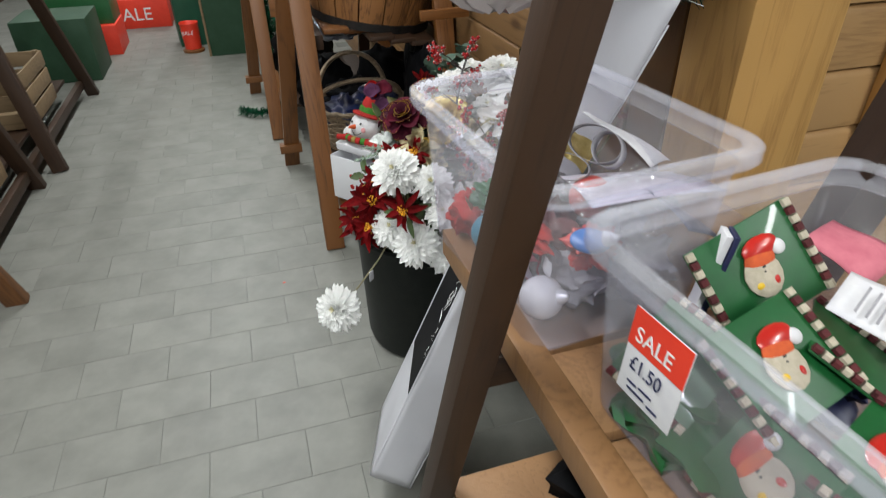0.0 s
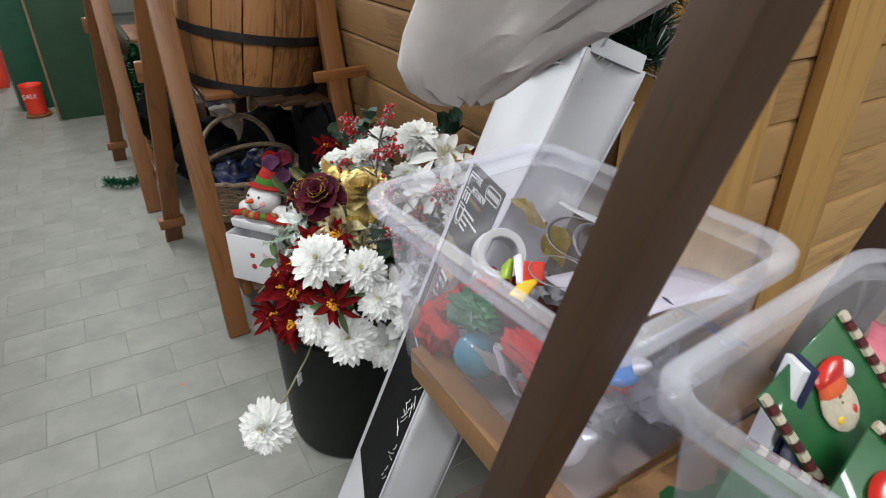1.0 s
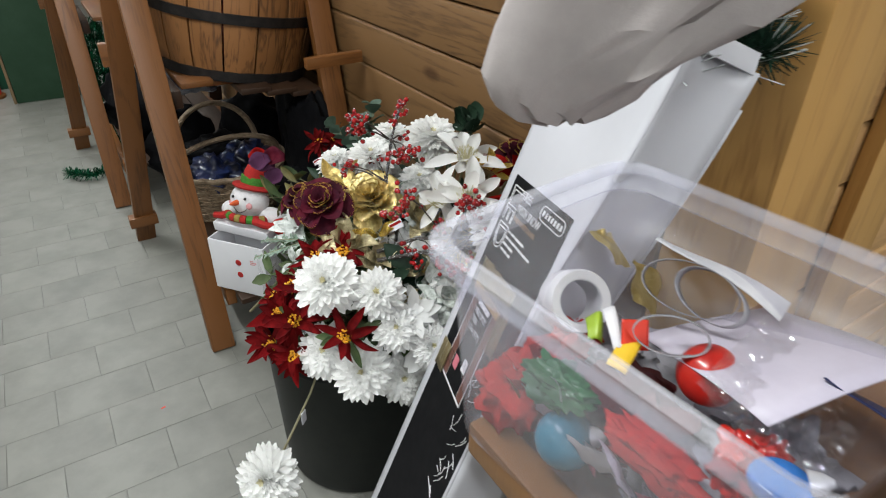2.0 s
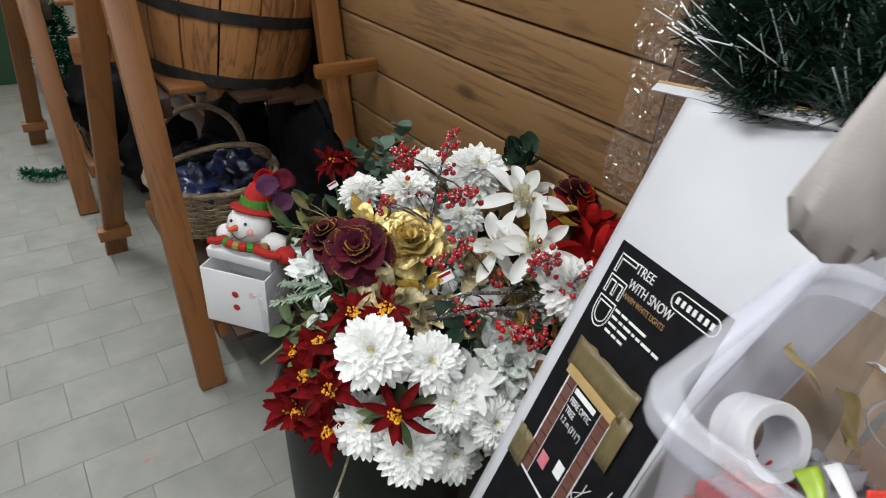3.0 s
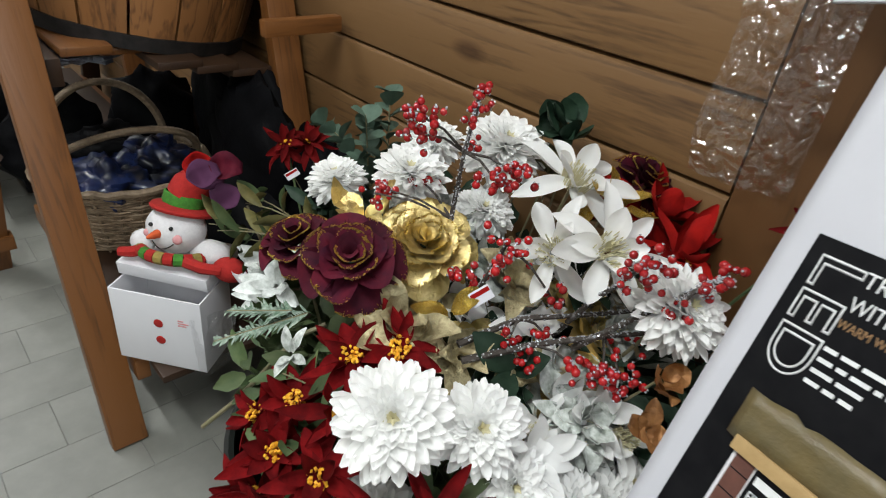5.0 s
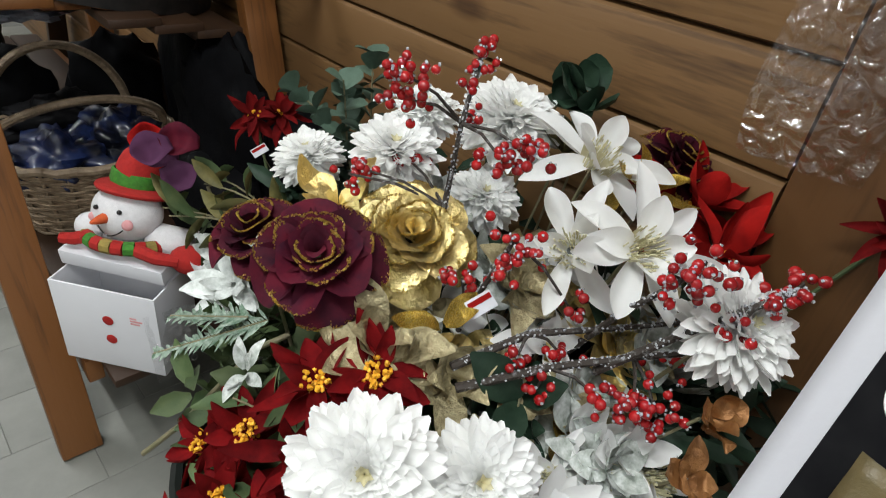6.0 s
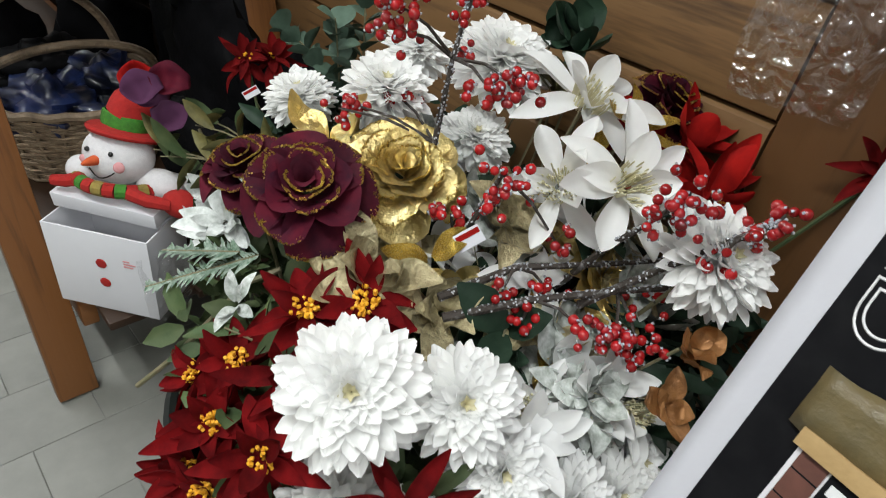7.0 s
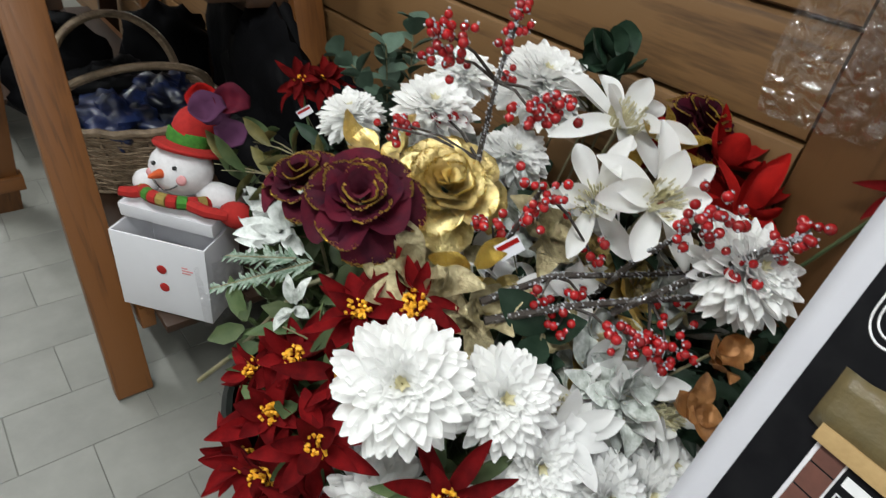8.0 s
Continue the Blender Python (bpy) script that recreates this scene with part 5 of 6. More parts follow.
# paper tags
for at, w, h, tz, mat, lab in (((0.438, 2.089, 0.838), 0.034, 0.022, 35, WHITE_CARD, "small white price tag with a red band"), ((0.484, 2.70, 0.77), 0.03, 0.018, 40, WHITE_CARD, "small white paper price tag")):
    tg = thing("price_tag", lab, "tag")
    m = rot_to(VIEW) @ Matrix.Rotation(radians(tz), 4, "Z")
    m.translation = Vector(at)
    bm = bmesh.new()
    add_box(bm, w, h, 0.0012, m, 0.0004)
    part("card", bm, mat, tg)
    bm = bmesh.new()
    add_box(bm, w * 0.9, h * 0.3, 0.0008, m @ pose(0, h * 0.2, 0.0012))
    part("print", bm, BRIGHT_RED, tg, "red printed band")
    bm = bmesh.new()
    add_tube(bm, [m @ Vector((0, -h / 2, 0)), m @ Vector((0, -0.03, -0.03))], 0.0008, 4)
    part("string", bm, STEM, tg)

# dense dark foliage under the heads
bm = bmesh.new()
for i in range(1500):
    a, q = rnd.uniform(0, 6.28), math.sqrt(rnd.random())
    z = rnd.uniform(0.50, 0.74)
    s = 0.19 + 0.06 * (z - 0.5) / 0.2
    p = Vector((0.42 + s * q * math.cos(a), 2.22 + 1.2 * s * q * math.sin(a), z - 0.10 * q))
    m = Euler((rnd.uniform(-0.8, 1.2), rnd.uniform(-0.8, 0.8), rnd.uniform(0, 6.28))).to_matrix().to_4x4()
    m.translation = p
    add_petal(bm, m, rnd.uniform(0.04, 0.08), rnd.uniform(0.02, 0.035), -0.1, 0.3, 0.5, 3)
tagged(part("foliage_filler", bm, GREEN_LEAF), "dark green artificial leaves filling the bin", "foliage", kind="stuff")
# extra dark leaves, added only to turn the gaps by the wall black
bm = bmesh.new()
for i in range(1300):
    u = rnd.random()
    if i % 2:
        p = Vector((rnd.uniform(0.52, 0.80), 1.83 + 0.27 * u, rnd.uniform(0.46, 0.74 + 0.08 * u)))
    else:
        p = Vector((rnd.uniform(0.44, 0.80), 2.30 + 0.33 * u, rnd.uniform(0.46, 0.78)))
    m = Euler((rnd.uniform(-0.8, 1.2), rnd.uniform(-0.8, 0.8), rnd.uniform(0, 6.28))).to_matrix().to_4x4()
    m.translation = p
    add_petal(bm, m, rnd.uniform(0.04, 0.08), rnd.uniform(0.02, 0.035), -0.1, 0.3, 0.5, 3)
tagged(part("foliage_filler", bm, DARK_LEAF), "very dark artificial leaves added to blacken the gaps by the wall", "foliage", kind="stuff")

# ---- lettering and print ----
WHITE_INK = material("white_ink", (0.72, 0.72, 0.72), 0.6, second=(0.66, 0.66, 0.66), scale=50)
TAN_INK = material("tan_ink", (0.30, 0.17, 0.07), 0.6, second=(0.26, 0.14, 0.06), scale=50)
SALE_RED = material("sale_red_card", (0.72, 0.045, 0.018), 0.5, second=(0.66, 0.035, 0.015), scale=20)
PAPER = material("white_paper", (0.66, 0.65, 0.66), 0.7, second=(0.58, 0.57, 0.60), scale=30, fine=0.1)
TAPE = material("tan_tape", (0.14, 0.105, 0.045), 0.35, second=(0.105, 0.085, 0.042), scale=30, bump=0.35)
BRICK_INK = material("brick_print", (0.13, 0.05, 0.035), 0.5, second=(0.09, 0.035, 0.025), scale=60)
GREEN_CARD = material("green_card", (0.008, 0.10, 0.024), 0.45, second=(0.006, 0.07, 0.018), scale=20, coat=0.2)
LILAC = material("lilac_sheet", (0.56, 0.52, 0.60), 0.45, second=(0.48, 0.44, 0.52), scale=12, bump=0.1)
NAVY = material("navy_card", (0.012, 0.016, 0.06), 0.4, second=(0.02, 0.025, 0.08), scale=20)
TEAL = material("teal_gloss", (0.03, 0.17, 0.24), 0.2, second=(0.05, 0.22, 0.30), scale=20, coat=0.5)
BLUE = material("blue_gloss_disc", (0.03, 0.18, 0.50), 0.25, second=(0.03, 0.14, 0.42), scale=20, coat=0.4)
RED_GLOSS = material("red_gloss", (0.52, 0.022, 0.014), 0.28, second=(0.42, 0.016, 0.012), scale=30, coat=0.3)
PINK_CLOTH = material("pink_cloth", (0.55, 0.16, 0.20), 0.8, second=(0.45, 0.11, 0.15), scale=30, bump=0.3)
GREY_CLOTH = material("grey_cloth", (0.32, 0.31, 0.33), 0.8, second=(0.22, 0.21, 0.23), scale=30, bump=0.4)
SILVER = material("silver_leaf", (0.55, 0.55, 0.58), 0.35, metal=0.4, second=(0.70, 0.70, 0.72), scale=60, vary=0.2)
LIME = material("lime_gloss", (0.30, 0.42, 0.03), 0.4, second=(0.24, 0.36, 0.02), scale=20)
YELLOW_CARD = material("yellow_card", (0.75, 0.48, 0.02), 0.5, second=(0.68, 0.42, 0.02), scale=20)


def lettering(name, text, size, m, mat, parent, outline=0.0, squeeze=1.0):
    """Text in the built-in font as a mesh part; m gives its lower left corner, x along the line."""
    cu = bpy.data.curves.new(name, "FONT")
    cu.body, cu.size = text, size
    if outline:
        cu.fill_mode, cu.bevel_depth, cu.bevel_resolution = "NONE", outline, 0
    else:
        cu.extrude = 0.0003
    tmp = new("lettering_curve", cu)
    me = bpy.data.meshes.new_from_object(tmp.evaluated_get(bpy.context.evaluated_depsgraph_get()))
    bpy.data.objects.remove(tmp)
    me.materials.clear()
    me.materials.append(mat)
    ob = new(name, me)
    ob.parent = parent
    ob.matrix_local = m @ Matrix.Diagonal((squeeze, 1, 1, 1))
    return ob


def bars(name, parent, m, rows, mat, thick=0.0006):
    """Unreadable lines of print: one bar a word."""
    bm = bmesh.new()
    for x, y, w, h in rows:
        add_box(bm, w, h, thick, m @ pose(x + w / 2, y, 0))
    ob = part(name, bm, mat, parent)
    return ob


P0 = (0.035, 1.097)
LZ = 0.002
lettering("lettering", "LED", 0.062, pose(P0[0] + 0.012, P0[1] - 0.012, LZ, 0, 0, -90), WHITE_INK, carton, 0.0011, 1.18)
lettering("lettering", "TREE", 0.0215, pose(P0[0] + 0.056, P0[1] - 0.030, LZ), WHITE_INK, carton, 0, 0.9)
lettering("lettering", "WITH SNOW", 0.0215, pose(P0[0] + 0.056, P0[1] - 0.055, LZ), WHITE_INK, carton, 0, 0.8)
lettering("lettering", "WARM WHITE LIGHTS", 0.0125, pose(P0[0] + 0.056, P0[1] - 0.072, LZ), TAN_INK, carton, 0, 0.8)
rows = []
for k, words in enumerate(((0.016, 0.020, 0.052), (0.018, 0.012, 0.022, 0.008, 0.012, 0.026, 0.018), (0.026, 0.030), (0.018, 0.014, 0.016))):
    x = P0[0] + 0.058
    for w in words:
        rows.append((x, P0[1] - 0.094 - 0.0115 * k, w * 0.8, 0.0042))
        x += w * 0.8 + 0.004
bars("small_print", carton, pose(0, 0, LZ), rows, WHITE_INK)
# maker's badge: a rounded outline with plain bars
bm = bmesh.new()
cx, cy, hw, hh = P0[0] + 0.188, P0[1] - 0.024, 0.046, 0.0125
pts = []
for i in range(33):
    a = 2 * math.pi * i / 32
    pts.append((cx + math.copysign(hw - hh, math.cos(a)) + hh * math.cos(a), cy + hh * math.sin(a), LZ))
add_tube(bm, pts, 0.0010, 4)
for i in range(7):
    add_box(bm, 0.0062, 0.0095, 0.0006, pose(cx - 0.0345 + 0.0115 * i, cy, LZ))
part("badge", bm, WHITE_INK, carton, "white outlined badge")
# printed twigs
bm = bmesh.new()
tw = random.Random(3)
for i in range(46):
    x, y = P0[0] + tw.uniform(0.165, 0.24), tw.uniform(0.40, 0.80)
    a = tw.uniform(0.3, 1.4) + (1.6 if tw.random() < 0.3 else 0)
    p = Vector((x, y, LZ))
    q = p + Vector((math.cos(a), math.sin(a), 0)) * tw.uniform(0.015, 0.045)
    if P0[0] + 0.16 < q.x < P0[0] + 0.243:
        add_tube(bm, [p, (p + q) / 2 + Vector((0.003, 0, 0)), q], 0.0007, 3)
ob = part("twig_print", bm, WHITE_INK, carton, "white twigs printed on black")
ob["kind"] = "stuff"
# taped-on leaflet
SX, SY = P0[0] + 0.040, P0[1] - 0.212
bm = bmesh.new()
slab(bm, SX, SX + 0.126, SY - 0.20, SY, 0.0022, 0.0034)
leaflet = part("leaflet", bm, PAPER, carton, "leaflet held with tan tape")
for x0, x1 in ((0.004, 0.026), (0.102, 0.124)):
    bm = bmesh.new()
    slab(bm, SX + x0, SX + x1, SY - 0.195, SY - 0.004, 0.0030, 0.0036)
    part("brick_ground", bm, BLACK_PRINT, leaflet)
    for k in range(8):
        bm = bmesh.new()
        slab(bm, SX + x0, SX + x1, SY - 0.0235 * (k + 1) - 0.005, SY - 0.0235 * k - 0.0065, 0.0036, 0.0040)
        part("brick_print", bm, BRICK_INK, leaflet)
bm = bmesh.new()
slab(bm, SX + 0.028, SX + 0.100, SY - 0.195, SY - 0.004, 0.0034, 0.0040)
part("label_print", bm, BLACK_PRINT, leaflet)
bars("maker_bar", leaflet, pose(0, 0, 0.0043), [(SX + 0.032, SY - 0.024, 0.058, 0.009)], WHITE_INK)
lettering("lettering", "FIBRE OPTIC", 0.0155, pose(SX + 0.032, SY - 0.046, 0.0043), WHITE_INK, leaflet, 0, 0.68)
lettering("lettering", "TREE", 0.0155, pose(SX + 0.032, SY - 0.063, 0.0043), WHITE_INK, leaflet, 0, 0.75)
lettering("lettering", "1.2 m (3'11\")", 0.0155, pose(SX + 0.032, SY - 0.080, 0.0043), WHITE_INK, leaflet, 0, 0.72)
bm = bmesh.new()
slab(bm, SX + 0.075, SX + 0.095, SY - 0.150, SY - 0.125, 0.0040, 0.0045)
part("badge", bm, WHITE_INK, leaflet)
bm = bmesh.new()
slab(bm, SX + 0.034, SX + 0.056, SY - 0.165, SY - 0.140, 0.0040, 0.0045, 0.0002)
part("badge", bm, PINK_CLOTH, leaflet, "red and white badge")


def tape(x0, x1, y, h, seed):
    bm = bmesh.new()
    n = 14
    g = []
    for j in range(4):
        g.append([bm.verts.new((x0 + (x1 - x0) * i / n, y + h * (j / 3 - 0.5) + 0.006 * noise.noise(Vector((i * 0.9 + seed, j, 0))) * (j in (0, 3)), 0.0052 + 0.004 * abs(noise.noise(Vector((i * 0.35, j * 0.8 + seed, 4)))))) for i in range(n + 1)])
    for a, b in zip(g, g[1:]):
        for i in range(n):
            bm.faces.new((a[i], a[i + 1], b[i + 1], b[i]))
    solid(part("tape", bm, TAPE, carton, "creased strip of tan tape"), 0.0008)


tape(SX - 0.016, SX + 0.150, SY + 0.024, 0.052, 1)
tape(SX + 0.128, SX + 0.162, SY - 0.028, 0.085, 3)
tape(SX - 0.042, SX + 0.006, SY - 0.175, 0.062, 5)
bm = bmesh.new()
slab(bm, SX - 0.003, SX + 0.130, SY - 0.012, SY + 0.003, 0.0042, 0.0100, 0.0004)
part("top_strip", bm, BROWN_CARD, leaflet, "golden tan strip along the top edge")
# open flaps and the tree that sticks out
for a, b, tilt in ((0.0, WIDE, 24),):
    bm = bmesh.new()
    add_box(bm, WIDE + 0.04, 0.016, 0.0035, pose(WIDE / 2 - 0.07, TALL + 0.006, -0.002) @ pose(0, 0, 0, -tilt, 0, 3) @ pose(0, 0.008, 0), 0.001)
    part("flap", bm, WHITE_CARD, carton, "bent white card flap")
    bm = bmesh.new()
    add_box(bm, WIDE + 0.042, 0.005, 0.0045, pose(WIDE / 2 - 0.07, TALL + 0.006, -0.002) @ pose(0, 0, 0, -tilt, 0, 3) @ pose(0, 0.0185, 0), 0.001)
    part("flap_edge", bm, BROWN_CARD, carton, "torn brown edge of the flap")
bm = bmesh.new()
add_box(bm, 0.0035, 0.03, DEEP - 0.02, pose(WIDE - 0.002, TALL + 0.045, -DEEP / 2) @ pose(0, 0, 0, 0, 0, 14) @ pose(0, 0.015, 0), 0.001)
part("flap", bm, WHITE_CARD, carton, "bent card flap")

FIR = material("fir_needle", (0.006, 0.026, 0.015), 0.5, second=(0.014, 0.048, 0.027), scale=60, vary=0.35)
FIBRE = material("clear_fibre", (0.55, 0.60, 0.60), 0.25, second=(0.7, 0.72, 0.72), scale=60)
tree = thing("artificial_tree", "dark green artificial fir tips with clear fibres, in the carton", "artificial tree")
fr = random.Random(11)
C_INV = CARTON.inverted()
C_IN = CARTON @ Vector((WIDE * 0.5, TALL - 0.20, -DEEP * 0.5))
for k in range(60):
    lean = fr.uniform(-0.10, 0.18)
    tip = CARTON @ Vector((WIDE * fr.uniform(-0.30, 1.05), TALL + 0.03 + fr.uniform(0.0, 0.20) + 0.7 * max(0.0, lean - 0.05), -DEEP * 0.5 + lean))
    base = CARTON @ Vector((WIDE * fr.uniform(0.3, 0.7), TALL - 0.05, -DEEP * fr.uniform(0.4, 0.7)))
    mid = base.lerp(tip, 0.5) + Vector((fr.uniform(-0.02, 0.02), fr.uniform(-0.02, 0.02), 0.02))
    bm = bmesh.new()
    add_tube(bm, [base, mid, tip], 0.003, 5)
    for i in range(680):
        s = fr.uniform(0.15, 1.0)
        p = base.lerp(mid, s * 2) if s < 0.5 else mid.lerp(tip, s * 2 - 1)
        d = (tip - base).normalized() * 0.55 + Vector((fr.gauss(0, 1), fr.gauss(0, 1), fr.gauss(0, 1))).normalized()
        d.normalize()
        side = d.cross(Vector((fr.random(), fr.random(), 1))).normalized() * 0.0019
        e = p + d * fr.uniform(0.035, 0.055)
        le, lp = C_INV @ e, C_INV @ p
        top = TALL + 0.05 * min(1.0, max(0.0, le.x / WIDE))
        if (le.y < top + 0.004 and le.z < 0.004) or lp.y < top - 0.01 or le.y < top - 0.03:
            continue
        v = [bm.verts.new(q) for q in (p - side, p + side, e + side * 0.5, e - side * 0.5)]
        bm.faces.new(v)
    part("branch", bm, FIR, tree)
    bm = bmesh.new()
    for i in range(11):
        d = ((tip - base).normalized() * 1.2 + Vector((fr.gauss(0, 0.5), fr.gauss(0, 0.5), fr.gauss(0, 0.5)))).normalized()
        p = base.lerp(tip, fr.uniform(0.5, 0.95))
        add_tube(bm, [p, p + d * fr.uniform(0.05, 0.10)], 0.0011, 3)
    part("fibre_tuft", bm, FIBRE, tree, "clear optic fibres")["kind"] = "stuff"

film("plastic_sheet", "crumpled clear plastic sheet hanging by the plank wall", Matrix(((0.1, 0.0, -0.99, 0.79), (-0.99, 0.0, -0.1, 1.93), (0.0, 1.0, 0.0, 1.0), (0, 0, 0, 1))), 0.15, 0.60, 40, 120, 0.024, 2, FILM)

# ---- hanging white bag ----
CLOTH = material("white_cloth", (0.36, 0.325, 0.315), 0.75, second=(0.29, 0.26, 0.255), scale=14, bump=0.15, fine=0.2, fine_scale=400)
bm = bmesh.new()
LEFT = ((1.348, 0.24), (1.358, 0.205), (1.376, 0.180), (1.40, 0.170), (1.44, 0.178), (1.50, 0.203), (1.60, 0.24), (1.72, 0.29), (1.84, 0.34))
RIGHT = (0.29, 0.315, 0.345, 0.39, 0.50, 0.64, 0.78, 0.72, 0.45)
rings = []
for (z, x0), x1 in zip(LEFT, RIGHT):
    ring = []
    for i in range(56):
        a = 2 * math.pi * i / 56
        c, s = math.cos(a), math.sin(a)
        x = (x0 + x1) / 2 + (x1 - x0) / 2 * c
        fat = min(0.035, 0.16 * (x1 - x0)) * (1 + 0.45 * math.sin(x * 44 + z * 14))
        y = 1.40 - 0.20 * (x - 0.2) - 0.55 * max(0, z - 1.55) + fat * s
        ring.append(bm.verts.new((x, y, z + 0.004 * math.sin(9 * a))))
    rings.append(ring)
for a, b in zip(rings, rings[1:]):
    for i in range(56):
        bm.faces.new((a[i], a[(i + 1) % 56], b[(i + 1) % 56], b[i]))
cap(bm, rings[0], True)
cap(bm, rings[-1])
bagw = thing("hanging_bag", "limp white cloth bag hanging from the stand", "cloth bag")
part("cloth", bm, CLOTH, bagw)
bm = bmesh.new()
add_tube(bm, [(0.39, 1.17, 1.83), (0.34, 1.0, 1.90), (0.238, 0.85, 1.93)], 0.004, 6)
part("cord", bm, STEM, bagw)
leg("hanging_rail", near, (0.20, 0.835, 1.93), (0.66, 0.845, 1.93), 0.05, 0.03, DARK_OR_SHADED_STAND, (0, 0, 1))

# ---- contents of the ornament tub ----
BASE_Z = 0.941


def heap(cx, cy, sx, sy, pieces, group):
    for i, (x, y, z, r, mat, nm, lab, cat) in enumerate(pieces):
        bm = bmesh.new()
        lump(bm, (x, y, z), tuple(0.82 * q for q in r), i * 2.7 + cx, 0.6, 40)
        o = thing(nm, lab, cat, group)
        part("body", bm, mat, o, crease=70)


G = "ornaments in the tub"
heap(0.318, 1.249, 0.4, 0.5, (
    (0.235, 1.385, 0.990, (0.055, 0.06, 0.045), RED_FELT, "red_cloth_ornament", "red cloth ornament with gold trim, in the tub", "ornament"),
    (0.30, 1.16, 0.980, (0.08, 0.08, 0.04), GREY_CLOTH, "grey_cloth_ornament", "grey cloth ornament in a clear bag", "ornament"),
    (0.40, 1.14, 0.990, (0.09, 0.08, 0.05), GREY_CLOTH, "grey_cloth_ornament", "grey cloth ornament in a clear bag", "ornament"),
    (0.40, 1.36, 0.990, (0.085, 0.07, 0.05), GREY_CLOTH, "grey_cloth_ornament", "grey cloth ornament in a clear bag", "ornament"),
    (0.43, 1.24, 1.000, (0.06, 0.08, 0.06), GREY_CLOTH, "grey_cloth_ornament", "grey cloth ornament in a clear bag", "ornament"),
    (0.32, 1.26, 0.995, (0.08, 0.10, 0.05), WINE_CLOTH, "red_cloth_ornament", "dark red cloth ornament in the tub", "ornament"),
    (0.240, 1.32, 1.050, (0.035, 0.055, 0.020), GREEN_CARD, "green_packet", "shiny green wrapped packet in the tub", "packet"),
    (0.25, 1.19, 1.055, (0.030, 0.07, 0.018), RED_FELT, "red_cloth_ornament", "red cloth ornament with gold trim, in the tub", "ornament"),
    (0.33, 1.13, 1.045, (0.045, 0.04, 0.035), RED_GLOSS, "red_bauble", "shiny red bauble in the tub", "bauble"),
    (0.33, 1.40, 1.000, (0.08, 0.035, 0.05), RED_FELT, "red_cloth_ornament", "red cloth ornament with gold trim, in the tub", "ornament")), G)
# crumpled pieces of clear and white wrap, and gold leaves, pressed against the tub's wall
for k, (at, w, h, rx, ry, rz, mat, lab) in enumerate((((0.235, 1.185, 0.99), 0.09, 0.06, 60, 0, 70, PAPER, "crumpled white paper in the tub"), ((0.225, 1.23, 1.0), 0.06, 0.05, 70, 10, 95, PAPER, "crumpled white paper in the tub"),
                                                      ((0.42, 1.40, 1.11), 0.07, 0.06, 30, 20, 10, GOLD_CLOTH, "crumpled gold fabric leaf in the tub"), ((0.45, 1.36, 1.07), 0.06, 0.06, 50, -20, 50, GOLD_CLOTH, "crumpled gold fabric leaf in the tub"), ((0.225, 1.37, 1.005), 0.035, 0.03, 60, 0, 60, GOLD_CLOTH, "crumpled gold fabric leaf in the tub"))):
    film("crumpled_paper" if mat is PAPER else "gold_leaf", lab, pose(*at, rx, ry, rz), w, h, 14, 12, 0.016, 40 + k, mat)
for x, y, z, r, mat, nm, lab in ((0.375, 1.222, 1.078, 0.036, RED_GLOSS, "red_bauble", "glossy red and white bauble with a frosted cap"), (0.225, 1.285, 1.000, 0.036, TEAL, "teal_bauble", "glossy teal bauble against the tub wall"), (0.30, 1.09, 1.085, 0.030, BLUE, "blue_disc", "flat glossy blue disc in the tub"),
                                  (0.235, 1.10, 0.99, 0.034, PAPER, "white_bauble", "white spotted bauble against the tub wall")):
    o = thing(nm, lab, "bauble", G)
    bm = bmesh.new()
    add_ball(bm, (x, y, z), r, 24, (1, 1, 0.45) if nm == "blue_disc" else (1, 1, 1))
    part("ball", bm, mat, o)
    bm = bmesh.new()
    d = Vector((0.5, -0.6, 0.35)).normalized()
    mm = rot_to(d)
    mm.translation = Vector((x, y, z)) + d * r * 0.9
    rings = add_lathe(bm, [(r * 0.42, -0.004), (r * 0.30, 0.008), (r * 0.12, 0.016)], mm, 16)
    cap(bm, rings[0], True)
    cap(bm, rings[-1])
    part("cap", bm, FROST if nm == "red_bauble" else SILVER, o, "pale cap")
scraps = random.Random(17)
for k in range(16):
    mat, nm, lab, cat = ((PAPER, "crumpled_paper", "crumpled white paper in the tub", "paper"), (LILAC, "wrap_scrap", "scrap of lilac wrap in the tub", "wrap"), (SILVER, "foil_scrap", "scrap of silver foil in the tub", "foil"), (PINK_CLOTH, "cloth_scrap", "scrap of pink cloth in the tub", "cloth"))[k % 4]
    film(nm, lab, pose(0.226 + 0.02 * scraps.random(), 1.08 + 0.31 * scraps.random(), 0.965 + 0.075 * scraps.random(), scraps.uniform(40, 90), scraps.uniform(-30, 30), scraps.uniform(50, 110)), scraps.uniform(0.03, 0.06), scraps.uniform(0.025, 0.045), 10, 10, 0.012, 60 + k, mat)
# tape roll
o = thing("tape_roll", "thick white roll of tape standing in the tub", "tape roll", G)
bm = bmesh.new()
mm = rot_to((-0.30, -0.75, 0.55))
mm.translation = Vector((0.352, 1.418, 1.068))
add_lathe(bm, [(0.030, -0.026), (0.041, -0.028), (0.043, -0.024), (0.043, 0.024), (0.041, 0.028), (0.030, 0.026), (0.029, 0.0), (0.030, -0.026)], mm, 40)
part("roll", bm, PAPER, o)
bm = bmesh.new()
add_lathe(bm, [(0.0285, -0.025), (0.0295, -0.025), (0.0295, 0.025), (0.0285, 0.025), (0.0285, -0.025)], mm, 40)
part("core", bm, WHITE_CARD, o, "white card core")
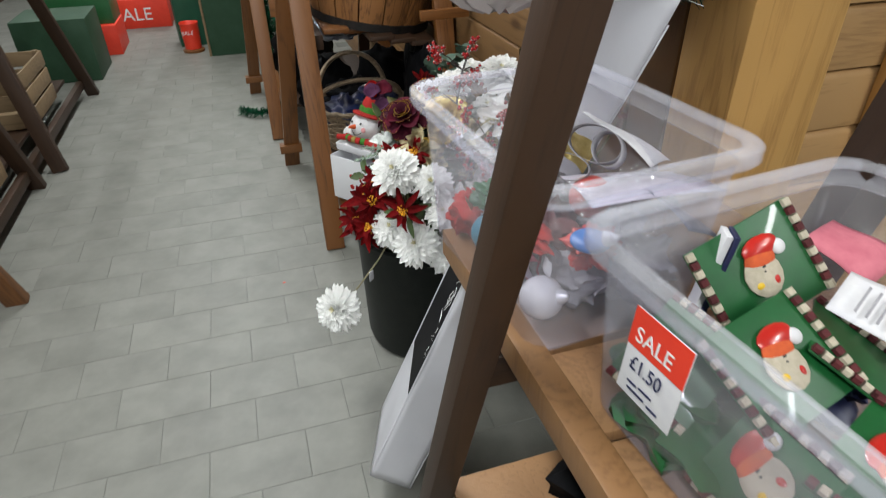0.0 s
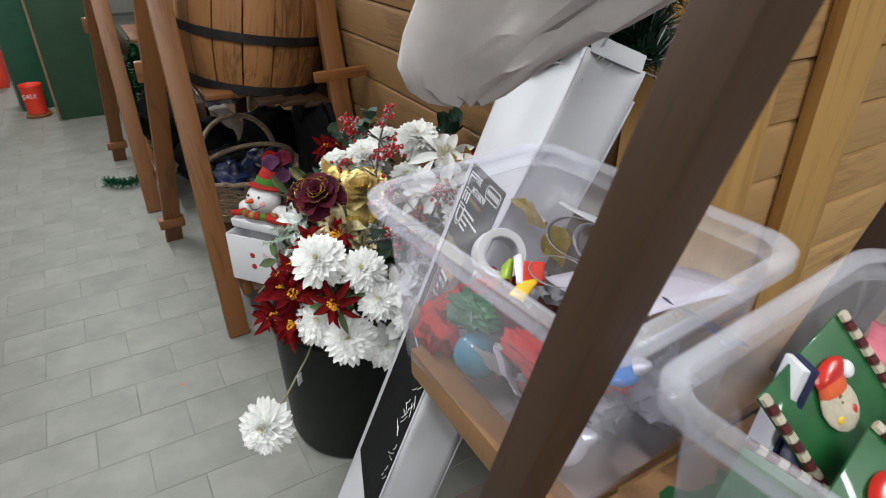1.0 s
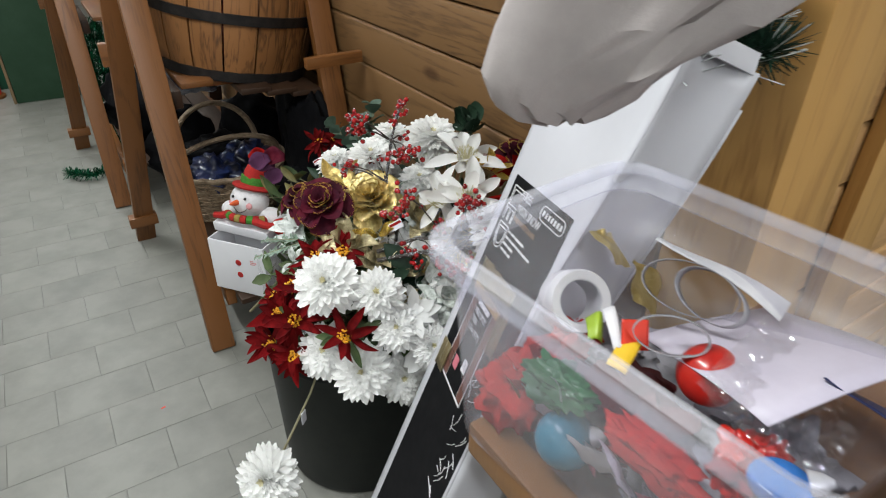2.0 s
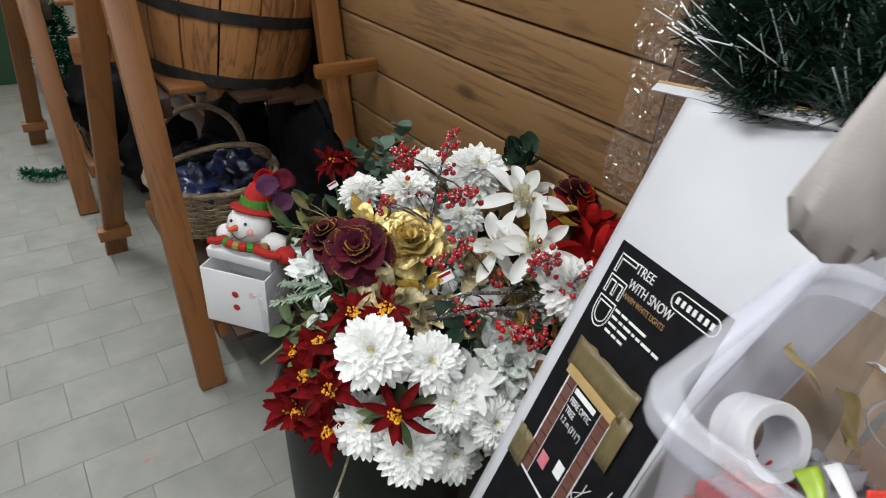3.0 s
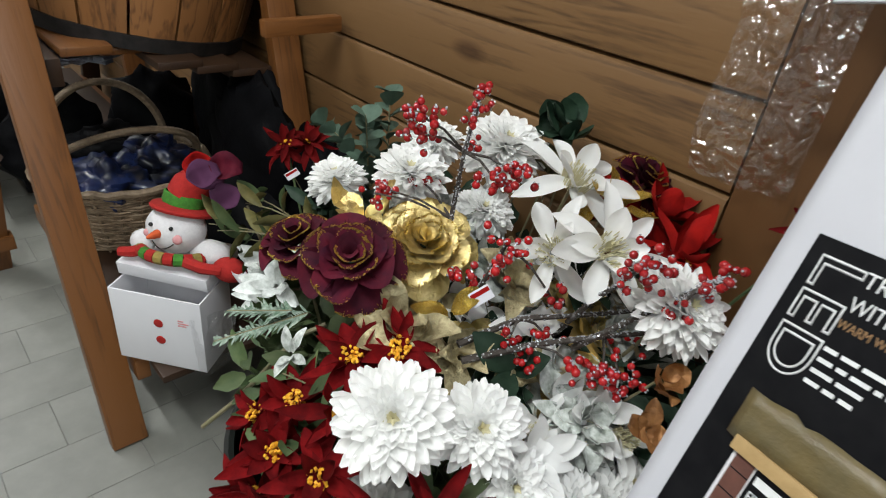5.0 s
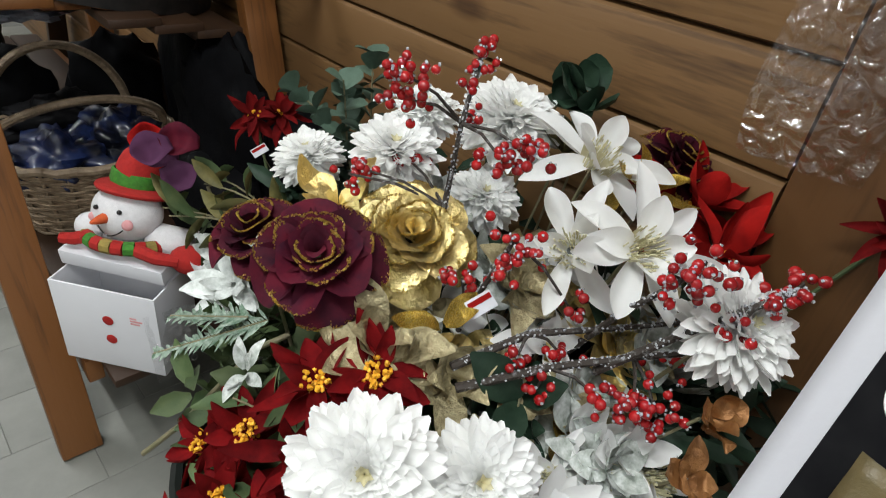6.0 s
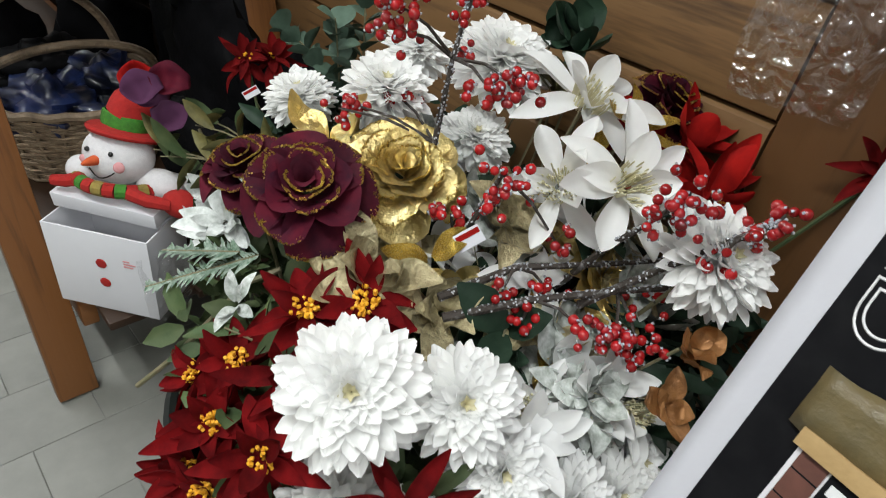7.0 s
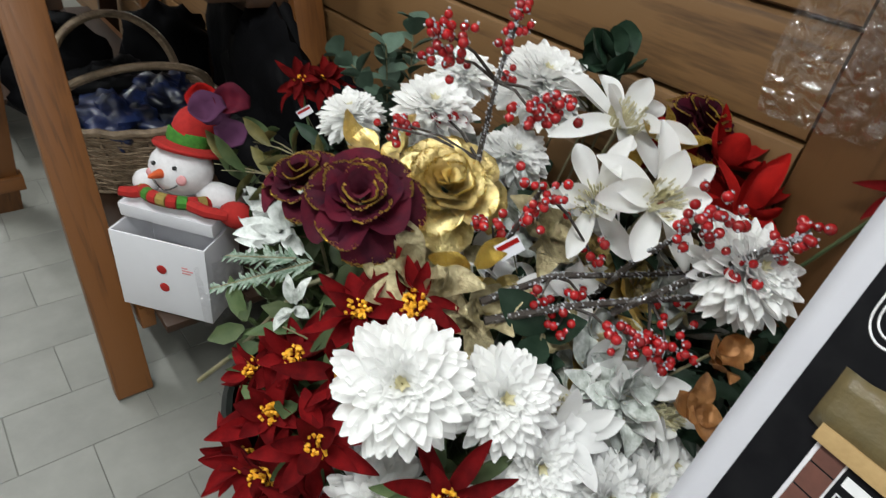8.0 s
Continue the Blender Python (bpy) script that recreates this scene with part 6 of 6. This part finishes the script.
# sheets
def sheet(m, w, h, mat, nm, lab, cat, group, bend=0.01, parent_parts=None):
    o = thing(nm, lab, cat, group)
    bm = bmesh.new()
    g = [[bm.verts.new(m @ Vector((w * (i / 8 - 0.5), h * (j / 8 - 0.5), bend * math.sin(2.2 * i / 8 + 1.4 * j / 8) + 0.4 * bend * math.sin(5 * j / 8)))) for i in range(9)] for j in range(9)]
    for a, b in zip(g, g[1:]):
        for i in range(8):
            bm.faces.new((a[i], a[i + 1], b[i + 1], b[i]))
    solid(part("card", bm, mat, o), 0.0012)
    return o


sheet(pose(0.440, 1.195, 1.10, -14, -4, -14), 0.20, 0.20, LILAC, "lilac_bag", "lilac plastic carrier sheet folded in the tub", "plastic sheet", G, 0.008)
sheet(pose(0.475, 1.30, 1.135, 14, 12, 20), 0.05, 0.17, PAPER, "paper_sheet", "torn white paper sheet in the tub", "paper", G, 0.012)
sheet(pose(0.310, 1.292, 1.085, 10, -20, 20), 0.045, 0.024, YELLOW_CARD, "yellow_label", "yellow printed label in the tub", "label", G, 0.003)
sheet(pose(0.333, 1.300, 1.10, 60, 0, -35), 0.032, 0.036, SALE_RED, "red_label", "small orange-red card in the tub", "label", G, 0.002)
sheet(pose(0.325, 1.325, 1.095, 0, -20, 60), 0.06, 0.014, PAPER, "white_strip", "white plastic strip in the tub", "strip", G, 0.004)
sheet(pose(0.320, 1.350, 1.08, 0, -20, 50), 0.04, 0.018, LIME, "lime_ribbon", "lime green ribbon in the tub", "ribbon", G, 0.01)
sheet(pose(0.45, 1.085, 1.10, 10, 30, 10), 0.09, 0.10, NAVY, "navy_card", "navy and white printed card in the tub", "card", G, 0.006)
for k, (x, y, z, r) in enumerate(((0.345, 1.262, 1.12, 0.032), (0.42, 1.30, 1.135, 0.045), (0.435, 1.28, 1.13, 0.04))):
    o = thing("ribbon_loop", "pale grey ribbon loop in the tub", "ribbon", G)
    bm = bmesh.new()
    mm = rot_to((-0.6, -0.5 + 0.3 * k, 0.4))
    mm.translation = Vector((x, y, z))
    n = 30
    a = [bm.verts.new(mm @ Vector((r * 1.3 * math.cos(2 * math.pi * i / n), r * 0.7 * math.sin(2 * math.pi * i / n), -0.006))) for i in range(n)]
    b = [bm.verts.new(mm @ Vector((r * 1.3 * math.cos(2 * math.pi * i / n), r * 0.7 * math.sin(2 * math.pi * i / n), 0.006))) for i in range(n)]
    for i in range(n):
        bm.faces.new((a[i], a[(i + 1) % n], b[(i + 1) % n], b[i]))
    solid(part("ribbon", bm, GREY_CLOTH, o), 0.001)
film("plastic_wrap", "crinkled clear wrap on the ornaments", pose(0.40, 1.08, 1.075, 20, 0, 10), 0.16, 0.14, 22, 20, 0.02, 9, FILM)

# ---- packets in the second tub ----
CREAM_CORD = material("cream_cord", (0.50, 0.44, 0.34), 0.8, second=(0.40, 0.35, 0.26), scale=90, fine=0.3)


def stripe_card(m, w, h, parent_label, big):
    """A green card edged with a red and white twisted cord and a moulded motif."""
    o = thing("gift_packet", parent_label, "packet", "green packets in the tub")
    o.matrix_world = m
    bm = bmesh.new()
    add_box(bm, w, h, 0.004, None, 0.0015)
    part("card", bm, GREEN_CARD, o)
    for sx in (-1, 1):
        n = int(h / 0.011)
        for i in range(n):
            bm = bmesh.new()
            y = -h / 2 + h * (i + 0.5) / n
            add_tube(bm, [(sx * w * 0.47, y - 0.0046, 0.005), (sx * w * 0.47, y + 0.0046, 0.005)], 0.0058, 7)
            part("cord", bm, WINE_CLOTH if i % 2 else CREAM_CORD, o)
    if big:
        for (x, y, rx, ry, mat) in ((0, -0.006, 0.026, 0.028, CREAM_CORD), (0.004, 0.012, 0.022, 0.016, ORANGE_FELT), (-0.012, -0.014, 0.008, 0.007, YELLOW_CARD), (0.010, -0.016, 0.007, 0.009, RED_GLOSS), (0.0, -0.002, 0.011, 0.008, BLACK_BEAD), (0.012, 0.026, 0.026, 0.014, RED_GLOSS), (0.034, 0.016, 0.010, 0.010, PAPER), (0.002, 0.004, 0.008, 0.004, BLACK_BEAD)):
            bm = bmesh.new()
            add_ball(bm, (x, y, 0.006), 1.0, 14, (rx, ry, 0.006))
            part("motif", bm, mat, o)
    return o


PK_X = Vector((0.95, 0.107, 0.30)).normalized()
PK_Y = Vector((-0.276, 0.61, 0.74))
PK_Y = (PK_Y - PK_Y.dot(PK_X) * PK_X).normalized()
PACKET = Matrix((PK_X, PK_Y, PK_X.cross(PK_Y))).transposed().to_4x4()
PACKET.translation = Vector((0.420, 0.905, 1.128))
stripe_card(PACKET, 0.155, 0.125, "green card packet with striped cord and moulded ornament", True)
stripe_card(pose(0.37, 0.80, 1.085, 30, -8, 12), 0.15, 0.125, "green card packet with striped cord", True)
stripe_card(pose(0.30, 0.87, 1.045, 20, -35, 15), 0.13, 0.11, "green card packet with striped cord", False)
stripe_card(pose(0.49, 0.80, 1.06, 25, 10, 40), 0.15, 0.12, "green card packet with striped cord", False)
stripe_card(pose(0.40, 0.66, 1.05, 6, -8, 20), 0.15, 0.12, "green card packet with striped cord", True)
stripe_card(pose(0.30, 0.72, 1.02, 0, -50, 5), 0.12, 0.11, "green card packet with striped cord", True)
stripe_card(pose(0.33, 0.55, 1.03, 6, -8, -20), 0.15, 0.12, "green card packet with striped cord", False)
H2 = "green packets in the tub"
heap(0.41, 0.7, 0.4, 0.5, ((0.33, 0.85, 0.98, (0.10, 0.13, 0.04), GREEN_CARD, "green_packet", "green wrapped packet low in the tub", "packet"), (0.45, 0.62, 0.98, (0.12, 0.13, 0.045), GREEN_CARD, "green_packet", "green wrapped packet low in the tub", "packet"),
                           (0.50, 0.87, 0.985, (0.09, 0.10, 0.045), NAVY, "dark_packet", "dark wrapped packet low in the tub", "packet"), (0.29, 0.58, 0.97, (0.06, 0.09, 0.03), WINE_CLOTH, "red_packet", "dark red packet low in the tub", "packet")), H2)
sheet(pose(0.51, 0.80, 1.115, 12, -14, 25), 0.08, 0.11, PAPER, "white_card", "white printed card lying on the packets", "card", H2, 0.006)
bars("small_print", bpy.data.objects["white_card"], pose(0.51, 0.80, 1.115, 12, -14, 25) @ pose(0, 0, 0.012), [(-0.03, 0.03 - 0.012 * k, 0.045, 0.003) for k in range(5)], GREY_CLOTH)
sheet(pose(0.555, 0.90, 1.13, 20, -10, 15), 0.08, 0.09, PINK_CLOTH, "red_packet", "red and white packet in clear wrap", "packet", H2, 0.012)
o = thing("navy_book", "thin navy-edged booklet standing in the tub", "booklet", H2)
bm = bmesh.new()
add_box(bm, 0.035, 0.006, 0.15, pose(0.385, 0.945, 1.10, 10, 6, 62) @ pose(-0.02, 0.0, 0), 0.001)
part("cover", bm, NAVY, o)
bm = bmesh.new()
add_box(bm, 0.033, 0.008, 0.145, pose(0.385, 0.945, 1.10, 10, 6, 62) @ pose(-0.018, 0.008, 0), 0.001)
part("page_block", bm, PAPER, o)
# sale card on the tub's wall
sale = thing("sale_card", "orange-red and white sale price card on the tub", "price card")
sale.matrix_world = Matrix(((0.12, 0.08, -0.99, 0.196), (-0.99, 0, -0.12, 0.795), (0, 0.99, 0.08, 1.133), (0, 0, 0, 1))) @ Matrix.Diagonal((0.84, 0.80, 1, 1))
bm = bmesh.new()
add_box(bm, 0.092, 0.130, 0.0015, None, 0.0004)
part("card", bm, PAPER, sale)
bm = bmesh.new()
add_box(bm, 0.092, 0.056, 0.0008, pose(0, 0.037, 0.0013))
part("band", bm, SALE_RED, sale, "orange-red band")
lettering("lettering", "SALE", 0.032, pose(-0.036, 0.020, 0.0022), WHITE_INK, sale, 0, 0.9)
lettering("lettering", "\u00a31.50", 0.030, pose(-0.034, -0.022, 0.0022), NAVY, sale, 0, 0.8)
bars("small_print", sale, pose(0, 0, 0.0018), [(-0.03, -0.042, 0.016, 0.003), (-0.01, -0.040, 0.022, 0.003), (-0.028, -0.052, 0.03, 0.003), (0.008, -0.054, 0.018, 0.003)], NAVY)
tub((0.36, 0.80, 0.463), -4, 0.38, 0.34, 0.16, "low clear plastic tub on the bottom shelf")
# added black lump in place of the shadow gap behind the rail
bm = bmesh.new()
lump(bm, (0.50, 1.06, 0.56), (0.20, 0.10, 0.11), 91, 0.3, 26)
o = thing("black_shade_lump", "black lump standing in for shade on the bottom shelf", "bag")
part("sack", bm, BLACK_PACKET_SHADE, o)

# ---- across and along the aisle ----
TINSEL = material("green_tinsel", (0.008, 0.10, 0.045), 0.22, metal=0.7, second=(0.02, 0.20, 0.10), scale=200, vary=0.5)
GREEN_PAINT = material("green_paint", (0.012, 0.085, 0.045), 0.5, second=(0.008, 0.06, 0.032), scale=6, bump=0.05)
DARK_GREEN = material("dark_green_board", (0.010, 0.045, 0.018), 0.6, second=(0.02, 0.06, 0.03), scale=8)
CRATE_WOOD = wood("crate_wood", (0.22, 0.15, 0.08), (0.12, 0.08, 0.04), along=0, rough=0.7, ring=8)


def garland(points, label, r=0.035):
    o = thing("tinsel_garland", label, "garland", "green tinsel garlands")
    g = random.Random(5)
    bm = bmesh.new()
    add_tube(bm, points, 0.003, 5)
    part("cord", bm, TINSEL, o)
    bm = bmesh.new()
    for a, b in zip(points, points[1:]):
        a, b = Vector(a), Vector(b)
        for i in range(int((b - a).length * 1300)):
            p = a.lerp(b, g.random())
            d = Vector((g.gauss(0, 1), g.gauss(0, 1), g.gauss(0, 1))).normalized() * r * g.uniform(0.7, 1.1)
            if p.z + d.z < 0.002:
                d.z = abs(d.z)
            s = d.cross(Vector((g.random(), 1, g.random()))).normalized() * 0.0022
            bm.faces.new([bm.verts.new(q) for q in (p - s, p + s, p + d + s, p + d - s)])
    part("strand_tuft", bm, TINSEL, o, "glittering green strands")["kind"] = "stuff"


garland([(-0.25, 4.90, 0.03), (-0.13, 4.80, 0.03), (0.0, 4.86, 0.03), (0.075, 5.05, 0.03), (0.08, 5.22, 0.05), (0.05, 5.36, 0.22), (0.02, 5.30, 0.42)], "dark green tinsel garland trailing on the floor", 0.045)
for k in range(4):
    garland([(-0.02 + 0.05 * k, 5.22 + 0.06 * (k % 2), 0.80), (0.0 + 0.05 * k, 5.18, 0.60), (0.02 + 0.04 * k, 5.2, 0.40)], "dark green tinsel garland hung over the stand", 0.055)

def panel(at, w, d, h, mat, nm, label, cat, turn=0, trim=None):
    o = thing(nm, label, cat)
    o.matrix_world = pose(*at, 0, 0, turn)
    bm = bmesh.new()
    add_box(bm, w, d, h, pose(0, 0, h / 2), 0.006)
    part("body", bm, mat, o)
    if trim:
        bm = bmesh.new()
        add_box(bm, 0.02, d + 0.01, h, pose(-w / 2 - 0.012, 0, h / 2), 0.003)
        part("edge", bm, trim, o, "pale edge strip")
    return o


panel((-0.24, 6.78, 0), 0.44, 0.30, 1.6, DARK_GREEN, "green_cabinet", "tall dark green painted cabinet at the aisle", "cabinet", 0, CRATE_WOOD)
panel((-0.62, 7.25, 0.0), 0.30, 0.30, 1.7, GREEN_PAINT, "green_cabinet", "tall bright green painted cabinet at the aisle", "cabinet", 8)
o = thing("red_bucket", "red sale bucket standing on the floor", "bucket")
bm = bmesh.new()
rings = add_lathe(bm, [(0.075, 0.03), (0.085, 0.26), (0.088, 0.262), (0.086, 0.27), (0.078, 0.26), (0.070, 0.04)], pose(-0.628, 6.89, 0), 24)
cap(bm, rings[0], True)
cap(bm, rings[-1])
part("body", bm, SALE_RED, o)
bm = bmesh.new()
rings = add_lathe(bm, [(0.10, 0.0), (0.10, 0.02), (0.08, 0.03)], pose(-0.628, 6.89, 0.001), 24)
cap(bm, rings[0], True)
cap(bm, rings[-1])
part("base", bm, STAND_WOOD, o, "brown round base")
lettering("lettering", "SALE", 0.05, Matrix(((0.98, 0, 0.17, -0.70), (0.17, 0, -0.98, 6.795), (0, 1, 0, 0.17), (0, 0, 0, 1))), WHITE_INK, o)

# a scrap of red paper on the tiles
o = thing("paper_scrap", "tiny scrap of red paper on the grey tiles", "paper scrap")
bm = bmesh.new()
add_box(bm, 0.014, 0.006, 0.0006, pose(-0.152, 2.698, 0.0009, 0, 0, 15), 0.0002)
part("scrap", bm, SALE_RED, o)

# west side stands with crates
west = thing("display_stand", "dark timber trestle stand across the aisle", "display stand", "timber trestle stands", at=(-0.10, -0.02, 0))
for foot, top in (((-1.13, 2.93, 0), (-1.42, 2.62, 1.5)), ((-1.22, 4.30, 0), (-1.56, 4.62, 1.6)), ((-1.30, 4.10, 0), (-1.50, 3.60, 1.6)), ((-1.26, 5.80, 0), (-1.52, 5.35, 1.6)), ((-2.0, 2.93, 0), (-1.85, 2.9, 1.5)), ((-2.0, 4.3, 0), (-1.9, 4.4, 1.6)), ((-2.0, 5.8, 0), (-1.9, 5.5, 1.6))):
    leg("leg", west, foot, top, 0.085, 0.05, STAND_WOOD if foot[1] < 3 else DARK_OR_SHADED_STAND)
for z in (0.14, 0.85):
    for k in range(4):
        leg("shelf_slat", west, (-2.0 + 0.17 * k, 2.75, z), (-2.0 + 0.17 * k, 5.75, z), 0.14, 0.025, DARK_OR_SHADED_STAND)
for x in (-1.32, -1.98):
    leg("rail", west, (x, 2.9, 0.10), (x, 5.75, 0.10), 0.04, 0.06, DARK_OR_SHADED_STAND)


def crate(at, w, d, h):
    o = thing("wooden_crate", "old slatted wooden crate on the low shelf", "crate", "slatted crates")
    o.location = at
    for sx, sy, x, y in ((0.014, d, w / 2, 0), (0.014, d, -w / 2, 0), (w, 0.014, 0, d / 2), (w, 0.014, 0, -d / 2)):
        for k in range(3):
            bm = bmesh.new()
            add_box(bm, sx, sy, h / 3 - 0.018, pose(x, y, h * (k + 0.5) / 3), 0.003)
            part("slat", bm, CRATE_WOOD, o)
    for sx in (-1, 1):
        for sy in (-1, 1):
            bm = bmesh.new()
            add_box(bm, 0.03, 0.03, h, pose(sx * (w / 2 - 0.024), sy * (d / 2 - 0.024), h / 2), 0.003)
            part("corner_post", bm, CRATE_WOOD, o)
    bm = bmesh.new()
    add_box(bm, w - 0.02, d - 0.02, 0.012, pose(0, 0, 0.008))
    part("base", bm, CRATE_WOOD, o)


crate((-1.72, 3.60, 0.154), 0.52, 0.60, 0.34)
crate((-1.74, 4.95, 0.154), 0.52, 0.62, 0.34)


def sale_box(at, w, d, h, label):
    o = thing("sale_box", label, "display box", "red sale boxes")
    o.location = at
    bm = bmesh.new()
    add_box(bm, w, d, h, pose(0, 0, h / 2), 0.006)
    part("box", bm, SALE_RED, o)
    lettering("lettering", "SALE", h * 0.62, Matrix(((1, 0, 0, -w * 0.42), (0, 0, -1, -d / 2 - 0.002), (0, 1, 0, h * 0.28), (0, 0, 0, 1))), WHITE_INK, o)
    return o


sale_box((-1.55, 7.25, 0), 0.55, 0.5, 0.27, "red sale box on the floor")
sale_box((-1.20, 8.35, 0), 0.62, 0.5, 0.30, "red sale box on the floor further off")
for at, w, d, h, mat, nm, lab, cat in (((-1.60, 7.30, 0.272), 0.62, 0.45, 0.26, GREEN_CARD, "green_carton", "green printed tree carton on the sale box", "carton"), ((-1.28, 8.45, 0.302), 0.55, 0.5, 0.20, PAPER, "white_carton", "white printed carton on the sale box", "carton"),
                                      ((-1.62, 7.30, 0.534), 0.60, 0.42, 0.07, BROWN_CARD, "brown_carton", "flat brown carton on the green carton", "carton"), ((-1.32, 8.45, 0.504), 0.40, 0.4, 0.16, LILAC, "grey_carton", "grey printed carton on the pile", "carton"),
                                      ((-1.62, 6.45, 0.0), 0.55, 0.55, 0.5, DARK_GREEN, "green_carton", "dark green carton on the floor", "carton")):
    panel(at, w, d, h, mat, nm, lab, cat)
# far shelf legs at the end of the aisle
o = thing("metal_rack", "dark metal rack at the end of the aisle", "rack")
for x, y in ((-0.75, 9.6), (-0.05, 9.6), (-0.75, 10.2), (-0.05, 10.2)):
    bm = bmesh.new()
    add_tube(bm, [(x, y, 0), (x, y, 1.4)], 0.014, 8)
    part("leg", bm, IRON, o)
for z in (0.3, 0.8, 1.3):
    bm = bmesh.new()
    add_box(bm, 0.74, 0.64, 0.02, pose(-0.40, 9.9, z), 0.004)
    part("shelf", bm, IRON, o)

# ---- floor tiles ----
TW, TD = 0.2945, 0.188
rest = bmesh.new()
near_tile = tile_mesh(TW - 0.0014, TD - 0.0014)
row = 0
y = 2.415 - 38 * TD
k = -38
while y < 12.5:
    x = -5.9 + (0.5 * TW if k % 2 else 0.0) + ((-0.163 + 5.9) % TW)
    while x < 4.6:
        inside = x > WALL_X - 0.15 and y > CORNER_Y - 0.1
        if not inside:
            if -1.55 < x < 0.84 and 1.3 < y < 8.0:
                ob = new("tile", near_tile)
                ob.location = (x + TW / 2, y + TD / 2, rnd.uniform(-0.0004, 0.0004))
                ob.parent = floor
            else:
                x0, x1, y0, y1 = x + 0.001, x + TW - 0.001, y + 0.001, y + TD - 0.001
                rest.faces.new([rest.verts.new(q) for q in ((x0, y0, 0), (x1, y0, 0), (x1, y1, 0), (x0, y1, 0))])
        x += TW
    y += TD
    k += 1
far_tiles = part("tile_field", rest, TILE, floor, smooth=False)
far_tiles["kind"] = "stuff"
